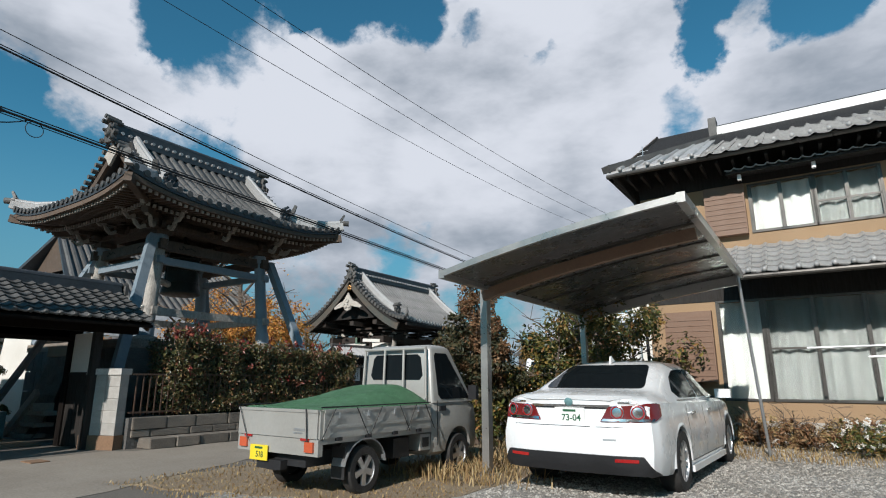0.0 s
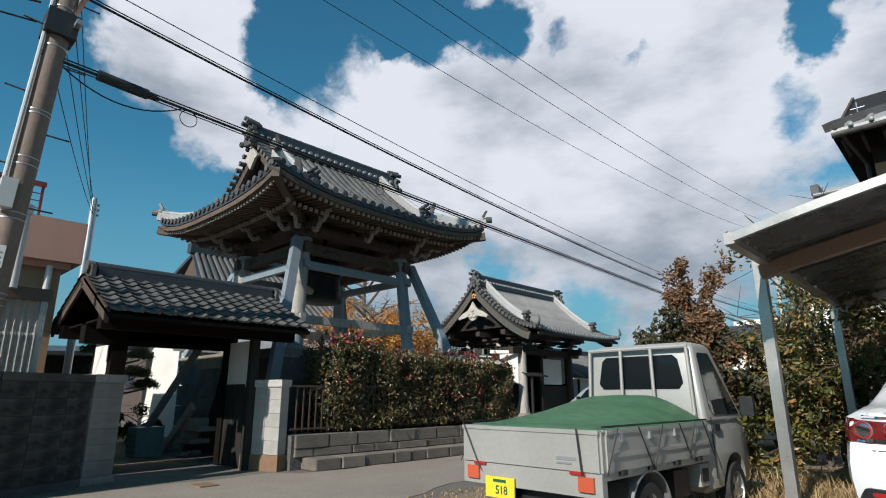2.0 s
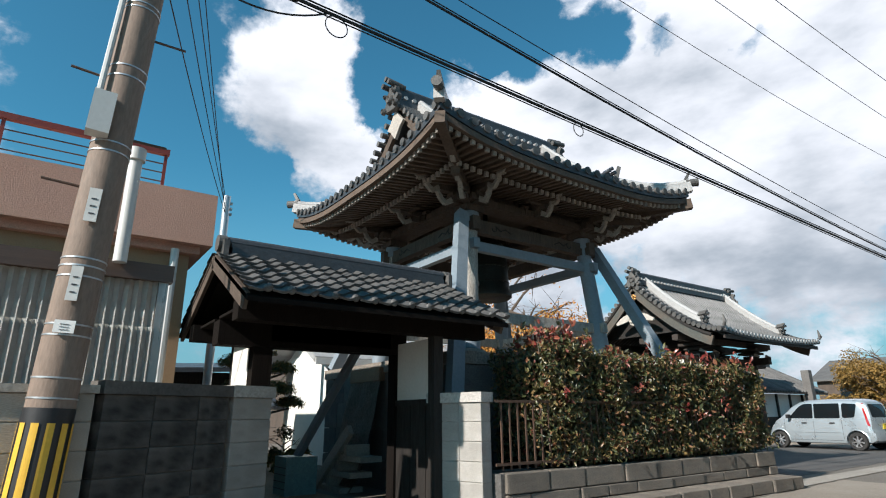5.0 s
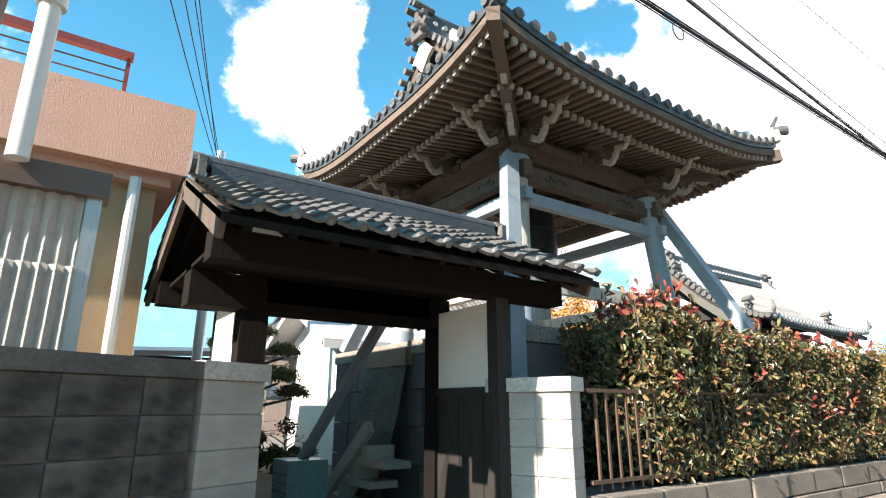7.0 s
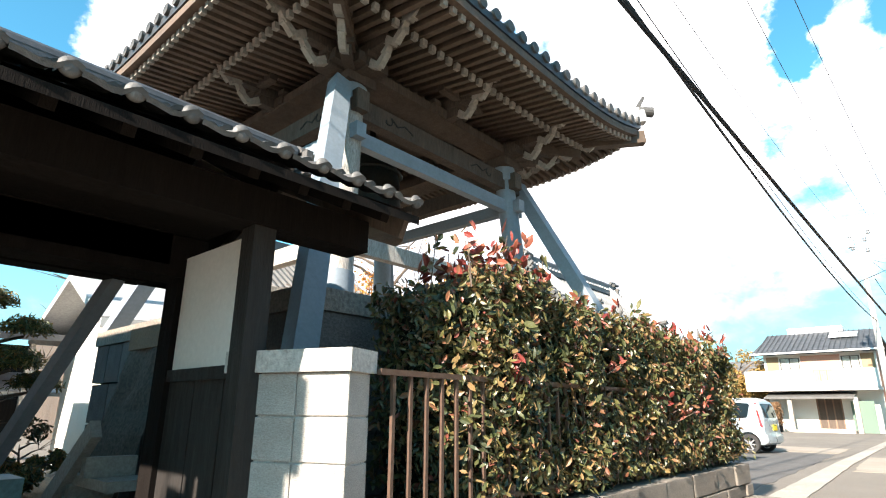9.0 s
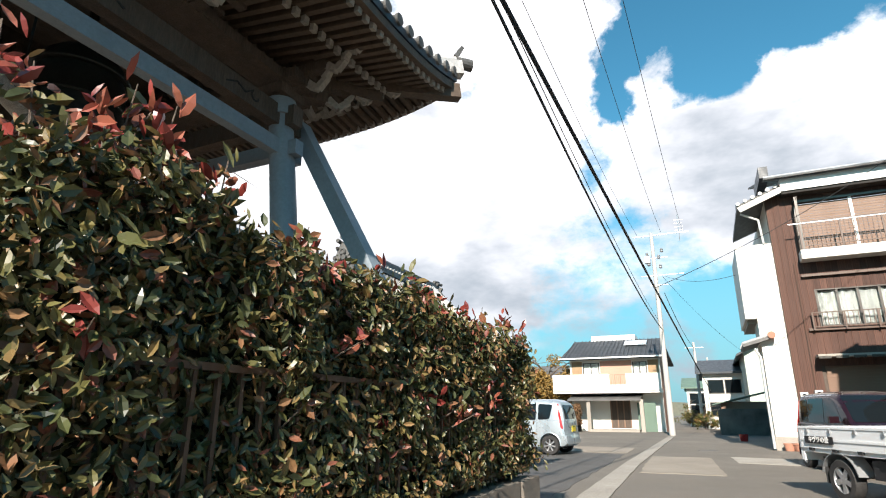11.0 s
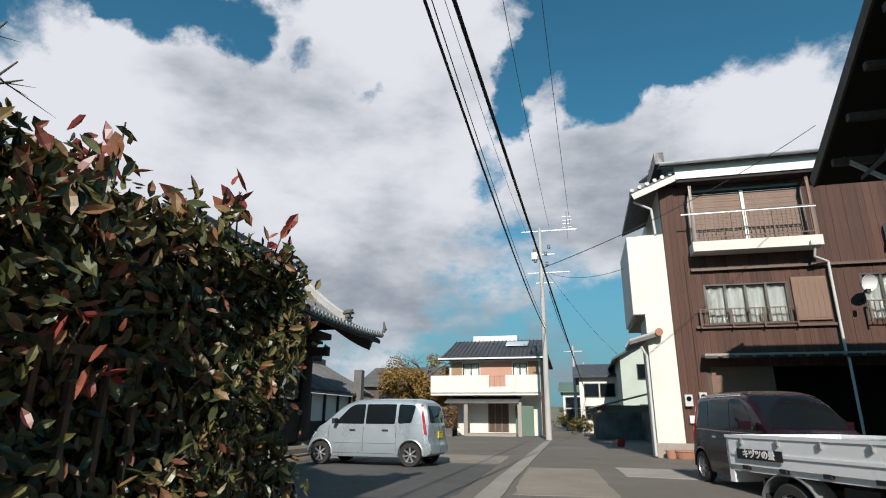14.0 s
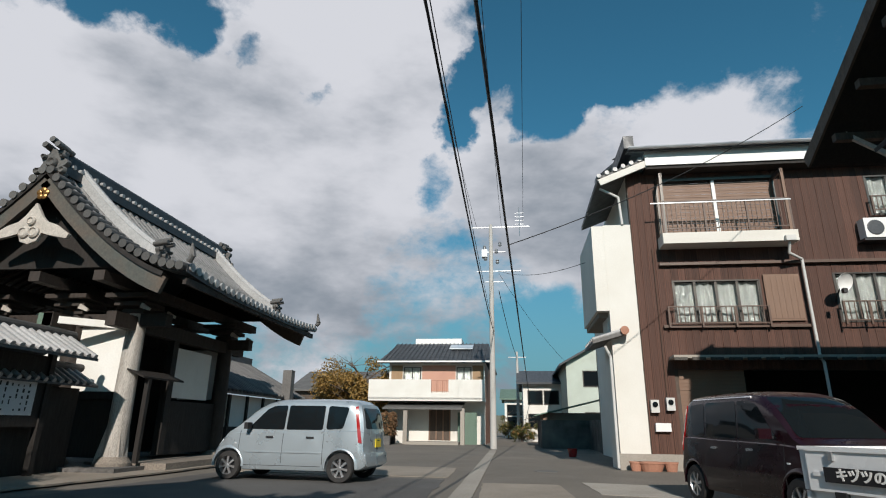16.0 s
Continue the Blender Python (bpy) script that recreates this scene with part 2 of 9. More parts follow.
IRON = mat("brown_painted_iron", (0.085, 0.055, 0.042), 0.45, (0.14, 0.075, 0.045), bump=0.1, contrast=0.2)
REDIRON = mat("red_oxide_rail", (0.24, 0.045, 0.03), 0.5, (0.17, 0.035, 0.028), bump=0.1, contrast=0.15)
WHITE = mat("white_paint", (0.80, 0.79, 0.76), 0.45, (0.70, 0.68, 0.64), bump=0.03, contrast=0.05)
PVC = mat("pvc_pipe", (0.62, 0.61, 0.58), 0.4, (0.52, 0.51, 0.48), bump=0.03, contrast=0.06)
POLE = mat("pole_concrete", (0.25, 0.185, 0.145), 0.8, (0.12, 0.075, 0.05), big=0.7, fine=45, bump=0.2, stretch=(1, 1, 0.25), contrast=0.2)
POLE_L = mat("pale_pole_concrete", (0.50, 0.48, 0.45), 0.8, (0.38, 0.36, 0.33), big=0.7, fine=45, bump=0.2, contrast=0.15)
BLACK = mat("black_rubber", (0.018, 0.018, 0.019), 0.6, (0.03, 0.03, 0.03), bump=0.1)
TYRE = mat("tyre_rubber", (0.022, 0.021, 0.021), 0.8, (0.05, 0.045, 0.04), big=6, fine=60, bump=0.3)
DARK = mat("dark_trim", (0.02, 0.02, 0.022), 0.5, bump=0.05)
CABLE = mat("cable", (0.012, 0.012, 0.013), 0.6, bump=0)
ALLOY = mat("alloy_wheel", (0.66, 0.66, 0.67), 0.38, metal=0.85, bump=0, contrast=0.03)
CAR_W = mat("white_car_paint", (0.80, 0.80, 0.80), 0.3, (0.77, 0.77, 0.77), bump=0, contrast=0.02, coat=0.7)
CAR_S = mat("silver_blue_car_paint", (0.42, 0.47, 0.50), 0.32, (0.40, 0.45, 0.48), metal=0.45, bump=0, contrast=0.02, coat=0.8)
CAR_G = mat("dusty_silver_truck_paint", (0.40, 0.39, 0.365), 0.45, (0.31, 0.295, 0.265), metal=0.25, bump=0.03, contrast=0.06, coat=0.2)
CAR_R = mat("maroon_car_paint", (0.016, 0.004, 0.007), 0.3, (0.014, 0.0035, 0.006), metal=0.0, bump=0, contrast=0.02, coat=0.4, spec=0.3)
TARP = mat("green_tarpaulin", (0.13, 0.29, 0.15), 0.55, (0.17, 0.34, 0.19), big=2.5, fine=9, bump=0.5, contrast=0.12)
LAMP_R = mat("red_lens", (0.38, 0.015, 0.015), 0.12, (0.28, 0.01, 0.01), bump=0.0, coat=1.0, contrast=0.05)
LAMP_O = mat("orange_lens", (0.55, 0.10, 0.04), 0.2, bump=0.0, coat=0.6, contrast=0.05)
LAMP_D = mat("dark_red_lens", (0.16, 0.012, 0.012), 0.15, (0.10, 0.01, 0.01), bump=0.0, coat=0.8, contrast=0.1)
CLEAR = mat("clear_lens", (0.75, 0.78, 0.8), 0.08, bump=0.0, coat=1.0, contrast=0.05)
YELLOW = mat("yellow_plate", (0.80, 0.60, 0.03), 0.4, (0.75, 0.55, 0.03), bump=0, contrast=0.03)
SIGN_Y = mat("yellow_band", (0.75, 0.46, 0.04), 0.5, (0.65, 0.32, 0.05), bump=0.05, contrast=0.1)
GREENP = mat("plate_green", (0.02, 0.11, 0.05), 0.5, bump=0)
BRONZE = mat("bronze_bell", (0.035, 0.032, 0.028), 0.5, (0.05, 0.055, 0.045), metal=0.6, bump=0.2)
GOLD = mat("gilt", (0.34, 0.17, 0.05), 0.45, metal=0.6, bump=0.1)
CHROME = mat("chrome", (0.75, 0.75, 0.76), 0.12, metal=1.0, bump=0, contrast=0.02)
BARK = mat("bark", (0.14, 0.105, 0.08), 0.9, (0.08, 0.06, 0.045), big=3, fine=20, bump=0.8, stretch=(3, 3, 0.6))
# greyer copy of the lace curtain, with window shade put into the colour
CURTAIN_G = mat("grey_shaded_curtain", (0.34, 0.345, 0.33), 0.9, (0.26, 0.26, 0.245), big=2, fine=25, bump=0.2, stretch=(6, 1, 0.3), contrast=0.15)
CURTAIN = mat("lace_curtain", (0.78, 0.77, 0.73), 0.9, (0.6, 0.59, 0.55), big=2, fine=25, bump=0.2, stretch=(6, 1, 0.3), contrast=0.15)
SHUTTER = mat("tan_shutter", (0.22, 0.13, 0.085), 0.6, (0.17, 0.1, 0.065), bump=0.1, contrast=0.12)
SOLAR = mat("dark_grey_slate_roof", (0.06, 0.065, 0.07), 0.5, (0.045, 0.048, 0.052), bump=0.2, island=0.2)
GREENROOF = mat("faded_green_roof", (0.13, 0.2, 0.15), 0.6, (0.1, 0.15, 0.115), bump=0.1)
COPPER = mat("verdigris_copper", (0.075, 0.08, 0.07), 0.6, (0.12, 0.08, 0.055), big=1.0, fine=20, bump=0.1, amount=0.9)
HILL = mat("wooded_hill", (0.10, 0.11, 0.085), 0.95, (0.16, 0.13, 0.09), big=0.03, fine=0.5, bump=0.5)
PAPER = mat("paper_sheet", (0.62, 0.64, 0.65), 0.8, (0.55, 0.56, 0.57), bump=0.02, contrast=0.05)
PLANTER = mat("blue_plastic_crate", (0.16, 0.30, 0.31), 0.5, (0.12, 0.22, 0.23), bump=0.05)
CANOPY = mat("smoked_polycarbonate", (0.07, 0.066, 0.064), 0.3, (0.11, 0.10, 0.095), big=1.5, fine=20, bump=0.05, contrast=0.15)
CORR = mat("clear_corrugated_sheet", (0.62, 0.60, 0.56), 0.35, (0.45, 0.43, 0.40), big=0.7, fine=20, bump=0.05, contrast=0.1)
PALEGREEN = mat("pale_green_render", (0.50, 0.55, 0.48), 0.85, (0.40, 0.43, 0.37), bump=0.1, contrast=0.1)
TERRA = mat("terracotta", (0.42, 0.2, 0.13), 0.8, bump=0.2)

GLASS = bpy.data.materials.new("window_glass")
GLASS.use_nodes = True
_b = GLASS.node_tree.nodes["Principled BSDF"]
_b.inputs["Base Color"].default_value, _b.inputs["Roughness"].default_value, _b.inputs["Transmission Weight"].default_value, _b.inputs["IOR"].default_value = (0.75, 0.8, 0.8, 1), 0.02, 1.0, 1.12
CARGLASS = bpy.data.materials.new("tinted_car_glass")
CARGLASS.use_nodes = True
_b = CARGLASS.node_tree.nodes["Principled BSDF"]
_b.inputs["Base Color"].default_value, _b.inputs["Roughness"].default_value, _b.inputs["Specular IOR Level"].default_value, _b.inputs["Coat Weight"].default_value = (0.008, 0.011, 0.013, 1), 0.04, 0.3, 0.0

HEDGE_LEAF = leafy("red_robin_leaves", [(0.0, (0.026, 0.032, 0.015)), (0.36, (0.065, 0.074, 0.026)), (0.62, (0.14, 0.125, 0.042)), (0.86, (0.235, 0.140, 0.06)), (1.0, (0.19, 0.055, 0.04))], 0.4, 0.55)
RED_LEAF = leafy("new_red_leaves", [(0.0, (0.14, 0.025, 0.022)), (0.6, (0.24, 0.045, 0.035)), (1.0, (0.30, 0.10, 0.06))], 0.35)
SHRUB_LEAF = leafy("shrub_leaves", [(0.0, (0.03, 0.045, 0.014)), (0.5, (0.085, 0.095, 0.022)), (0.8, (0.22, 0.165, 0.04)), (1.0, (0.30, 0.14, 0.05))])
PINE_LEAF = leafy("conifer_leaves", [(0.0, (0.025, 0.032, 0.014)), (0.7, (0.06, 0.055, 0.02)), (1.0, (0.13, 0.075, 0.03))], 0.6)
AUTUMN = leafy("autumn_leaves", [(0.0, (0.38, 0.13, 0.025)), (0.5, (0.55, 0.24, 0.045)), (1.0, (0.62, 0.36, 0.08))], 0.6)
OCHRE = leafy("ochre_leaves", [(0.0, (0.13, 0.085, 0.02)), (0.5, (0.27, 0.155, 0.035)), (1.0, (0.36, 0.22, 0.06))], 0.6)
STRAW = leafy("dry_grass", [(0.0, (0.22, 0.13, 0.055)), (0.6, (0.36, 0.25, 0.11)), (1.0, (0.48, 0.36, 0.19))], 0.8)
RUST = leafy("rust_shrub_leaves", [(0.0, (0.06, 0.05, 0.02)), (0.5, (0.20, 0.09, 0.04)), (1.0, (0.32, 0.2, 0.1))], 0.7)
PETAL = leafy("white_petals", [(0.0, (0.75, 0.70, 0.64)), (1.0, (0.82, 0.8, 0.76))], 0.6)

# ---- mesh tools ----


def thing(name, x, y, z=0.0, rz=0.0, label="", category="", group="", kind=""):
    ob = new(name)
    ob.empty_display_size = 0.2
    ob.matrix_basis = pose(x, y, z, 0, 0, rz)
    return tagged(ob, label, category, group, kind)


def root_matrix(ob):
    m = ob.matrix_basis.copy()
    while ob.parent:
        ob = ob.parent
        m = ob.matrix_basis @ m
    return m


def part(name, bm, material, parent=None, label="", world=True, smooth=False, bevel=0.0, kind=""):
    """Links a bmesh as one mesh object. world: its coordinates are the world's, else the thing's own."""
    if bevel:
        bmesh.ops.bevel(bm, geom=[e for e in bm.edges if e.calc_face_angle(0) > 0.6], offset=bevel, segments=2, profile=0.6, affect="EDGES", clamp_overlap=True)
    if parent and world:
        bm.transform(root_matrix(parent).inverted())
    me = bpy.data.meshes.new(name)
    bm.to_mesh(me)
    bm.free()
    for mt in (material if isinstance(material, (list, tuple)) else (material,)):
        me.materials.append(mt)
    if smooth:
        me.shade_smooth()
        me.set_sharp_from_angle(angle=radians(38))
    ob = new(name, me)
    ob.parent = parent
    return tagged(ob, label, kind=kind)


def piece(name, me, parent, m, world=True):
    """One more object on a shared mesh."""
    ob = new(name, me)
    ob.parent = parent
    ob.matrix_basis = (root_matrix(parent).inverted() if parent and world else Matrix()) @ m
    return ob


def mesh_of(bm, name, material, smooth=False):
    me = bpy.data.meshes.new(name)
    bm.to_mesh(me)
    bm.free()
    me.materials.append(material)
    if smooth:
        me.shade_smooth()
        me.set_sharp_from_angle(angle=radians(38))
    return me


def from_lists(name, verts, faces, material, parent=None, smooth=False, kind="", world=True, label=""):
    me = bpy.data.meshes.new(name)
    if parent and world:
        inv = root_matrix(parent).inverted()
        a = np.array(verts) @ np.array(inv.to_3x3()).T + np.array(inv.translation)
        verts = a.tolist()
    me.from_pydata([tuple(v) for v in verts], [], faces)
    me.materials.append(material)
    if smooth:
        me.shade_smooth()
        me.set_sharp_from_angle(angle=radians(38))
    ob = new(name, me)
    ob.parent = parent
    return tagged(ob, label, kind=kind)


def B():
    return bmesh.new()


def box(bm, x0, x1, y0, y1, z0, z1, m=None):
    vs = [bm.verts.new(p) for p in ((x0, y0, z0), (x1, y0, z0), (x1, y1, z0), (x0, y1, z0), (x0, y0, z1), (x1, y0, z1), (x1, y1, z1), (x0, y1, z1))]
    for f in ((3, 2, 1, 0), (4, 5, 6, 7), (0, 1, 5, 4), (1, 2, 6, 5), (2, 3, 7, 6), (3, 0, 4, 7)):
        bm.faces.new([vs[i] for i in f])
    if m:
        for v in vs:
            v.co = m @ v.co
    return bm


def beam(bm, p, q, w, h, up=(0, 0, 1), w2=None, h2=None):
    """A squared timber from p to q, w across and h high."""
    p, q = Vector(p), Vector(q)
    d = (q - p).normalized()
    u = Vector(up)
    if abs(d.dot(u)) > 0.98:
        u = Vector((0, 1, 0))
    s = d.cross(u).normalized()
    u = s.cross(d)
    w2, h2 = w2 or w, h2 or h
    vs = []
    for c, a, b in ((p, w, h), (q, w2, h2)):
        for i, j in ((-1, -1), (1, -1), (1, 1), (-1, 1)):
            vs.append(bm.verts.new(c + s * (i * a / 2) + u * (j * b / 2)))
    for f in ((3, 2, 1, 0), (4, 5, 6, 7), (0, 1, 5, 4), (1, 2, 6, 5), (2, 3, 7, 6), (3, 0, 4, 7)):
        bm.faces.new([vs[i] for i in f])
    return bm


def tube(bm, p, q, r, r2=None, n=12, caps=True):
    p, q = Vector(p), Vector(q)
    d = (q - p).normalized()
    u = Vector((0, 0, 1)) if abs(d.z) < 0.9 else Vector((1, 0, 0))
    s = d.cross(u).normalized()
    u = s.cross(d)
    r2 = r if r2 is None else r2
    rings = [[bm.verts.new(c + (s * math.cos(a) + u * math.sin(a)) * k) for a in (2 * math.pi * i / n for i in range(n))] for c, k in ((p, r), (q, r2))]
    for i in range(n):
        bm.faces.new((rings[0][i], rings[0][(i + 1) % n], rings[1][(i + 1) % n], rings[1][i]))
    if caps:
        bm.faces.new(rings[0][::-1])
        bm.faces.new(rings[1])
    return bm


def lathe(bm, prof, n=24, m=None, caps=True):
    """Turns a profile of (radius, height) about z."""
    rings = []
    for r, z in prof:
        rings.append([bm.verts.new((r * math.cos(2 * math.pi * i / n), r * math.sin(2 * math.pi * i / n), z)) for i in range(n)])
    for a, b in zip(rings, rings[1:]):
        for i in range(n):
            bm.faces.new((a[i], a[(i + 1) % n], b[(i + 1) % n], b[i]))
    if caps:
        bm.faces.new(rings[0][::-1])
        bm.faces.new(rings[-1])
    if m:
        bmesh.ops.transform(bm, matrix=m, verts=[v for ring in rings for v in ring])
    return bm


def prism(bm, pts, depth_vec):
    """An outline (list of 3D points) pushed along a vector."""
    d = Vector(depth_vec)
    a = [bm.verts.new(p) for p in pts]
    b = [bm.verts.new(Vector(p) + d) for p in pts]
    bm.faces.new(a)
    bm.faces.new(b[::-1])
    n = len(pts)
    for i in range(n):
        bm.faces.new((a[(i + 1) % n], a[i], b[i], b[(i + 1) % n]))
    bmesh.ops.recalc_face_normals(bm, faces=bm.faces)
    return bm


def ribbon(bm, pts, w, h):
    """A bent board of one piece through the points."""
    rows = []
    pts = [Vector(p) for p in pts]
    for i, p in enumerate(pts):
        d = (pts[min(i + 1, len(pts) - 1)] - pts[max(i - 1, 0)]).normalized()
        sd = d.cross(Vector((0, 0, 1))).normalized()
        u = sd.cross(d)
        rows.append([bm.verts.new(p + sd * (a * w / 2) + u * (b * h / 2)) for a, b in ((-1, -1), (1, -1), (1, 1), (-1, 1))])
    for a, b in zip(rows, rows[1:]):
        for i in range(4):
            bm.faces.new((a[i], a[(i + 1) % 4], b[(i + 1) % 4], b[i]))
    bm.faces.new(rows[0][::-1])
    bm.faces.new(rows[-1])
    bmesh.ops.recalc_face_normals(bm, faces=bm.faces)
    return bm


def demon_tile(name, parent, m, size, material=None):
    """A lobed ridge-end tile with curled shoulders, a boss, and three round tile ends on top."""
    out = []
    for i in range(41):
        a = -0.25 * math.pi + 1.5 * math.pi * i / 40
        r = 0.30 + 0.045 * math.cos(a * 7) + (0.10 if i in (0, 1, 39, 40) else 0)
        out.append(m @ Vector((r * math.cos(a) * size, 0, (0.32 + r * 1.05 * math.sin(a)) * size)))
    o = part(name, prism(B(), out, m.to_3x3() @ Vector((0, 0.13 * size, 0))), material or TILE, parent, bevel=0.012)
    for x, z, r in ((0, 0.30, 0.13), (-0.3, 0.1, 0.09), (0.3, 0.1, 0.09), (-0.22, 0.45, 0.06), (0.22, 0.45, 0.06)):
        part("boss", lathe(B(), [(r * size, 0), (r * size, 0.04 * size), (r * 0.7 * size, 0.09 * size), (r * 0.4 * size, 0.05 * size)], 14, m @ pose(x * size, 0, z * size, 90)), material or TILE, o, smooth=True)
    for x, z in ((-0.15, 0.64), (0.15, 0.64), (0, 0.76)):
        part("tile_end", tube(B(), m @ Vector((x * size, -0.16 * size, (z + 0.05) * size)), m @ Vector((x * size, 0.3 * size, z * size)), 0.07 * size, 0.07 * size, 12), material or TILE, o, smooth=True)
    return o


def sag(p, q, drop, n=14):
    p, q = Vector(p), Vector(q)
    return [p.lerp(q, i / n) - Vector((0, 0, drop * 4 * (i / n) * (1 - i / n))) for i in range(n + 1)]


def cable(name, pts, r, material, parent=None, label=""):
    """A round cable through the points, as one mesh."""
    bm = B()
    n, rings = 6, []
    pts = [Vector(p) for p in pts]
    for i, p in enumerate(pts):
        d = (pts[min(i + 1, len(pts) - 1)] - pts[max(i - 1, 0)]).normalized()
        u = Vector((0, 0, 1)) if abs(d.z) < 0.9 else Vector((1, 0, 0))
        s = d.cross(u).normalized()
        u = s.cross(d)
        rings.append([bm.verts.new(p + (s * math.cos(a) + u * math.sin(a)) * r) for a in (2 * math.pi * k / n for k in range(n))])
    for a, b in zip(rings, rings[1:]):
        for i in range(n):
            bm.faces.new((a[i], a[(i + 1) % n], b[(i + 1) % n], b[i]))
    return part(name, bm, material, parent, label, smooth=True)


def leaves(name, material, points, normals, size, parent=None, rng=None, kind="", spread=0.7, aspect=0.48, fold=0.12, world=True, label=""):
    """Leaves: folded pointed blades of six faces about given points, turned loosely to given normals."""
    rng = rng or np.random.default_rng(1)
    P = np.asarray(points, float)
    n = len(P)
    N = np.asarray(normals, float) + rng.normal(0, spread, (n, 3))
    N /= np.linalg.norm(N, axis=1, keepdims=True) + 1e-9
    D = rng.normal(0, 1, (n, 3))
    D[:, 2] += 0.35
    D -= N * (D * N).sum(1, keepdims=True)
    D /= np.linalg.norm(D, axis=1, keepdims=True) + 1e-9
    S = np.cross(N, D)
    L = (size * rng.uniform(0.65, 1.3, n))[:, None]
    W = L * aspect * rng.uniform(0.8, 1.15, (n, 1))
    base = P
    tip = P + D * L - N * L * fold * 0.6
    low = P + D * L * 0.28 - N * L * fold * 0.8
    up = P + D * L * 0.64 - N * L * fold
    V = np.stack([base, low - S * W * 0.40 + N * L * fold, up - S * W * 0.44 + N * L * fold, tip, up + S * W * 0.44 + N * L * fold, low + S * W * 0.40 + N * L * fold, low, up], 1).reshape(-1, 3)
    F = []
    for i in range(0, 8 * n, 8):
        F += [(i, i + 1, i + 6), (i + 1, i + 2, i + 7, i + 6), (i + 2, i + 3, i + 7), (i + 3, i + 4, i + 7), (i + 4, i + 5, i + 6, i + 7), (i + 5, i, i + 6)]
    return from_lists(name, V, F, material, parent, kind=kind, world=world, label=label)


def words(name, body, size, m, material, parent=None, bold=0.0):
    """Lettering with the built-in font, as a mesh."""
    cu = bpy.data.curves.new(name, "FONT")
    cu.body, cu.size, cu.align_x, cu.align_y, cu.offset, cu.extrude = body, size, "CENTER", "CENTER", bold, 0.002
    tmp = bpy.data.objects.new(name, cu)
    me = bpy.data.meshes.new_from_object(tmp)
    bpy.data.objects.remove(tmp)
    me.materials.clear()
    me.materials.append(material)
    ob = new(name, me)
    ob.parent = parent
    ob.matrix_basis = m
    return ob


def wave_tile(w=0.27, l=0.27, h=0.035):
    """One S-shaped pantile lying along -y, its lower edge raised on the next."""
    bm = B()
    xs = [i / 8 for i in range(9)]
    prof = [h * (0.9 * math.exp(-((u - 0.85) / 0.16) ** 2) + 0.25 * math.cos(2 * math.pi * u)) for u in xs]
    rows = []
    for y, dz in ((0, 0.0), (-l * 1.12, 0.032), (-l * 1.12, 0.008)):
        rows.append([bm.verts.new((w * u - w / 2, y, p + dz)) for u, p in zip(xs, prof)])
    for a, b in zip(rows, rows[1:]):
        for i in range(8):
            bm.faces.new((a[i + 1], a[i], b[i], b[i + 1]))
    return bm


def slope_matrix(origin, along, down):
    a, d = Vector(along).normalized(), Vector(down).normalized()
    n = a.cross(-d).normalized()
    m = Matrix((a, -d, n)).transposed().to_4x4()
    m.translation = Vector(origin)
    return m


def tile_slope(name, origin, along, down, length, run, parent, material, w=0.27, l=0.27, kind="stuff"):
    """A whole slope of pantiles joined into one part."""
    bm = wave_tile(w, l)
    bm.verts.index_update()
    tv = np.array([v.co[:] for v in bm.verts])
    tf = [[v.index for v in f.verts] for f in bm.faces]
    bm.free()
    m = slope_matrix(origin, along, down)
    R, O = np.array(m.to_3x3()), np.array(m.translation)
    V, F, k = [], [], 0
    for i in range(round(length / w)):
        for j in range(round(run / l)):
            off = np.array((w * (i + 0.5), -l * j, 0))
            V.append((tv + off) @ R.T + O)
            F += [[a + k for a in f] for f in tf]
            k += len(tv)
    return from_lists(name, np.concatenate(V), F, material, parent, smooth=True, kind=kind)


# ---- ground ----
bm = B()
bmesh.ops.create_grid(bm, x_segments=2, y_segments=2, size=900)
ground = part("ground", bm, ASPHALT)
tagged(ground, "grey worn asphalt ground reaching far off", "ground", kind="structure")

# ---- bell tower ----
TX, TY, TS = -14.15, 8.40, 0.905  # centre, and depth over width
tower = thing("bell_tower", TX, TY, 0, 0, "open timber bell tower with grey tiled hip-and-gable roof on stone", "bell tower")
# stone platform of coursed blocks with a cap
PL = 2.45
bm = box(B(), TX - PL + 0.06, TX + PL - 0.06, TY - PL + 0.06, TY + PL - 0.06, -0.05, 1.86)
platform = part("platform_core", bm, STONE_D, tower)
bm = box(B(), TX - PL - 0.05, TX + PL + 0.05, TY - PL - 0.05, TY + PL + 0.05, 1.86, 2.04)
part("platform_cap", bm, STONE, tower, bevel=0.02)
rng = np.random.default_rng(5)
cube = mesh_of(box(B(), -0.5, 0.5, -0.5, 0.5, -0.5, 0.5), "stone_block", STONE_D)
for side in range(4):
    for row in range(4):
        u = -PL
        while u < PL - 0.05:
            w = min(rng.uniform(0.45, 0.8), PL - u)
            c = Vector((u + w / 2, -PL + 0.05, 0.235 + 0.465 * row))
            m = pose(TX, TY, 0, 0, 0, 90 * side) @ Matrix.Translation(c) @ Matrix.Diagonal((w - 0.025, 0.13 + rng.uniform(0, 0.04), 0.445, 1))
            piece("stone_block", cube, platform, m)
            u += w
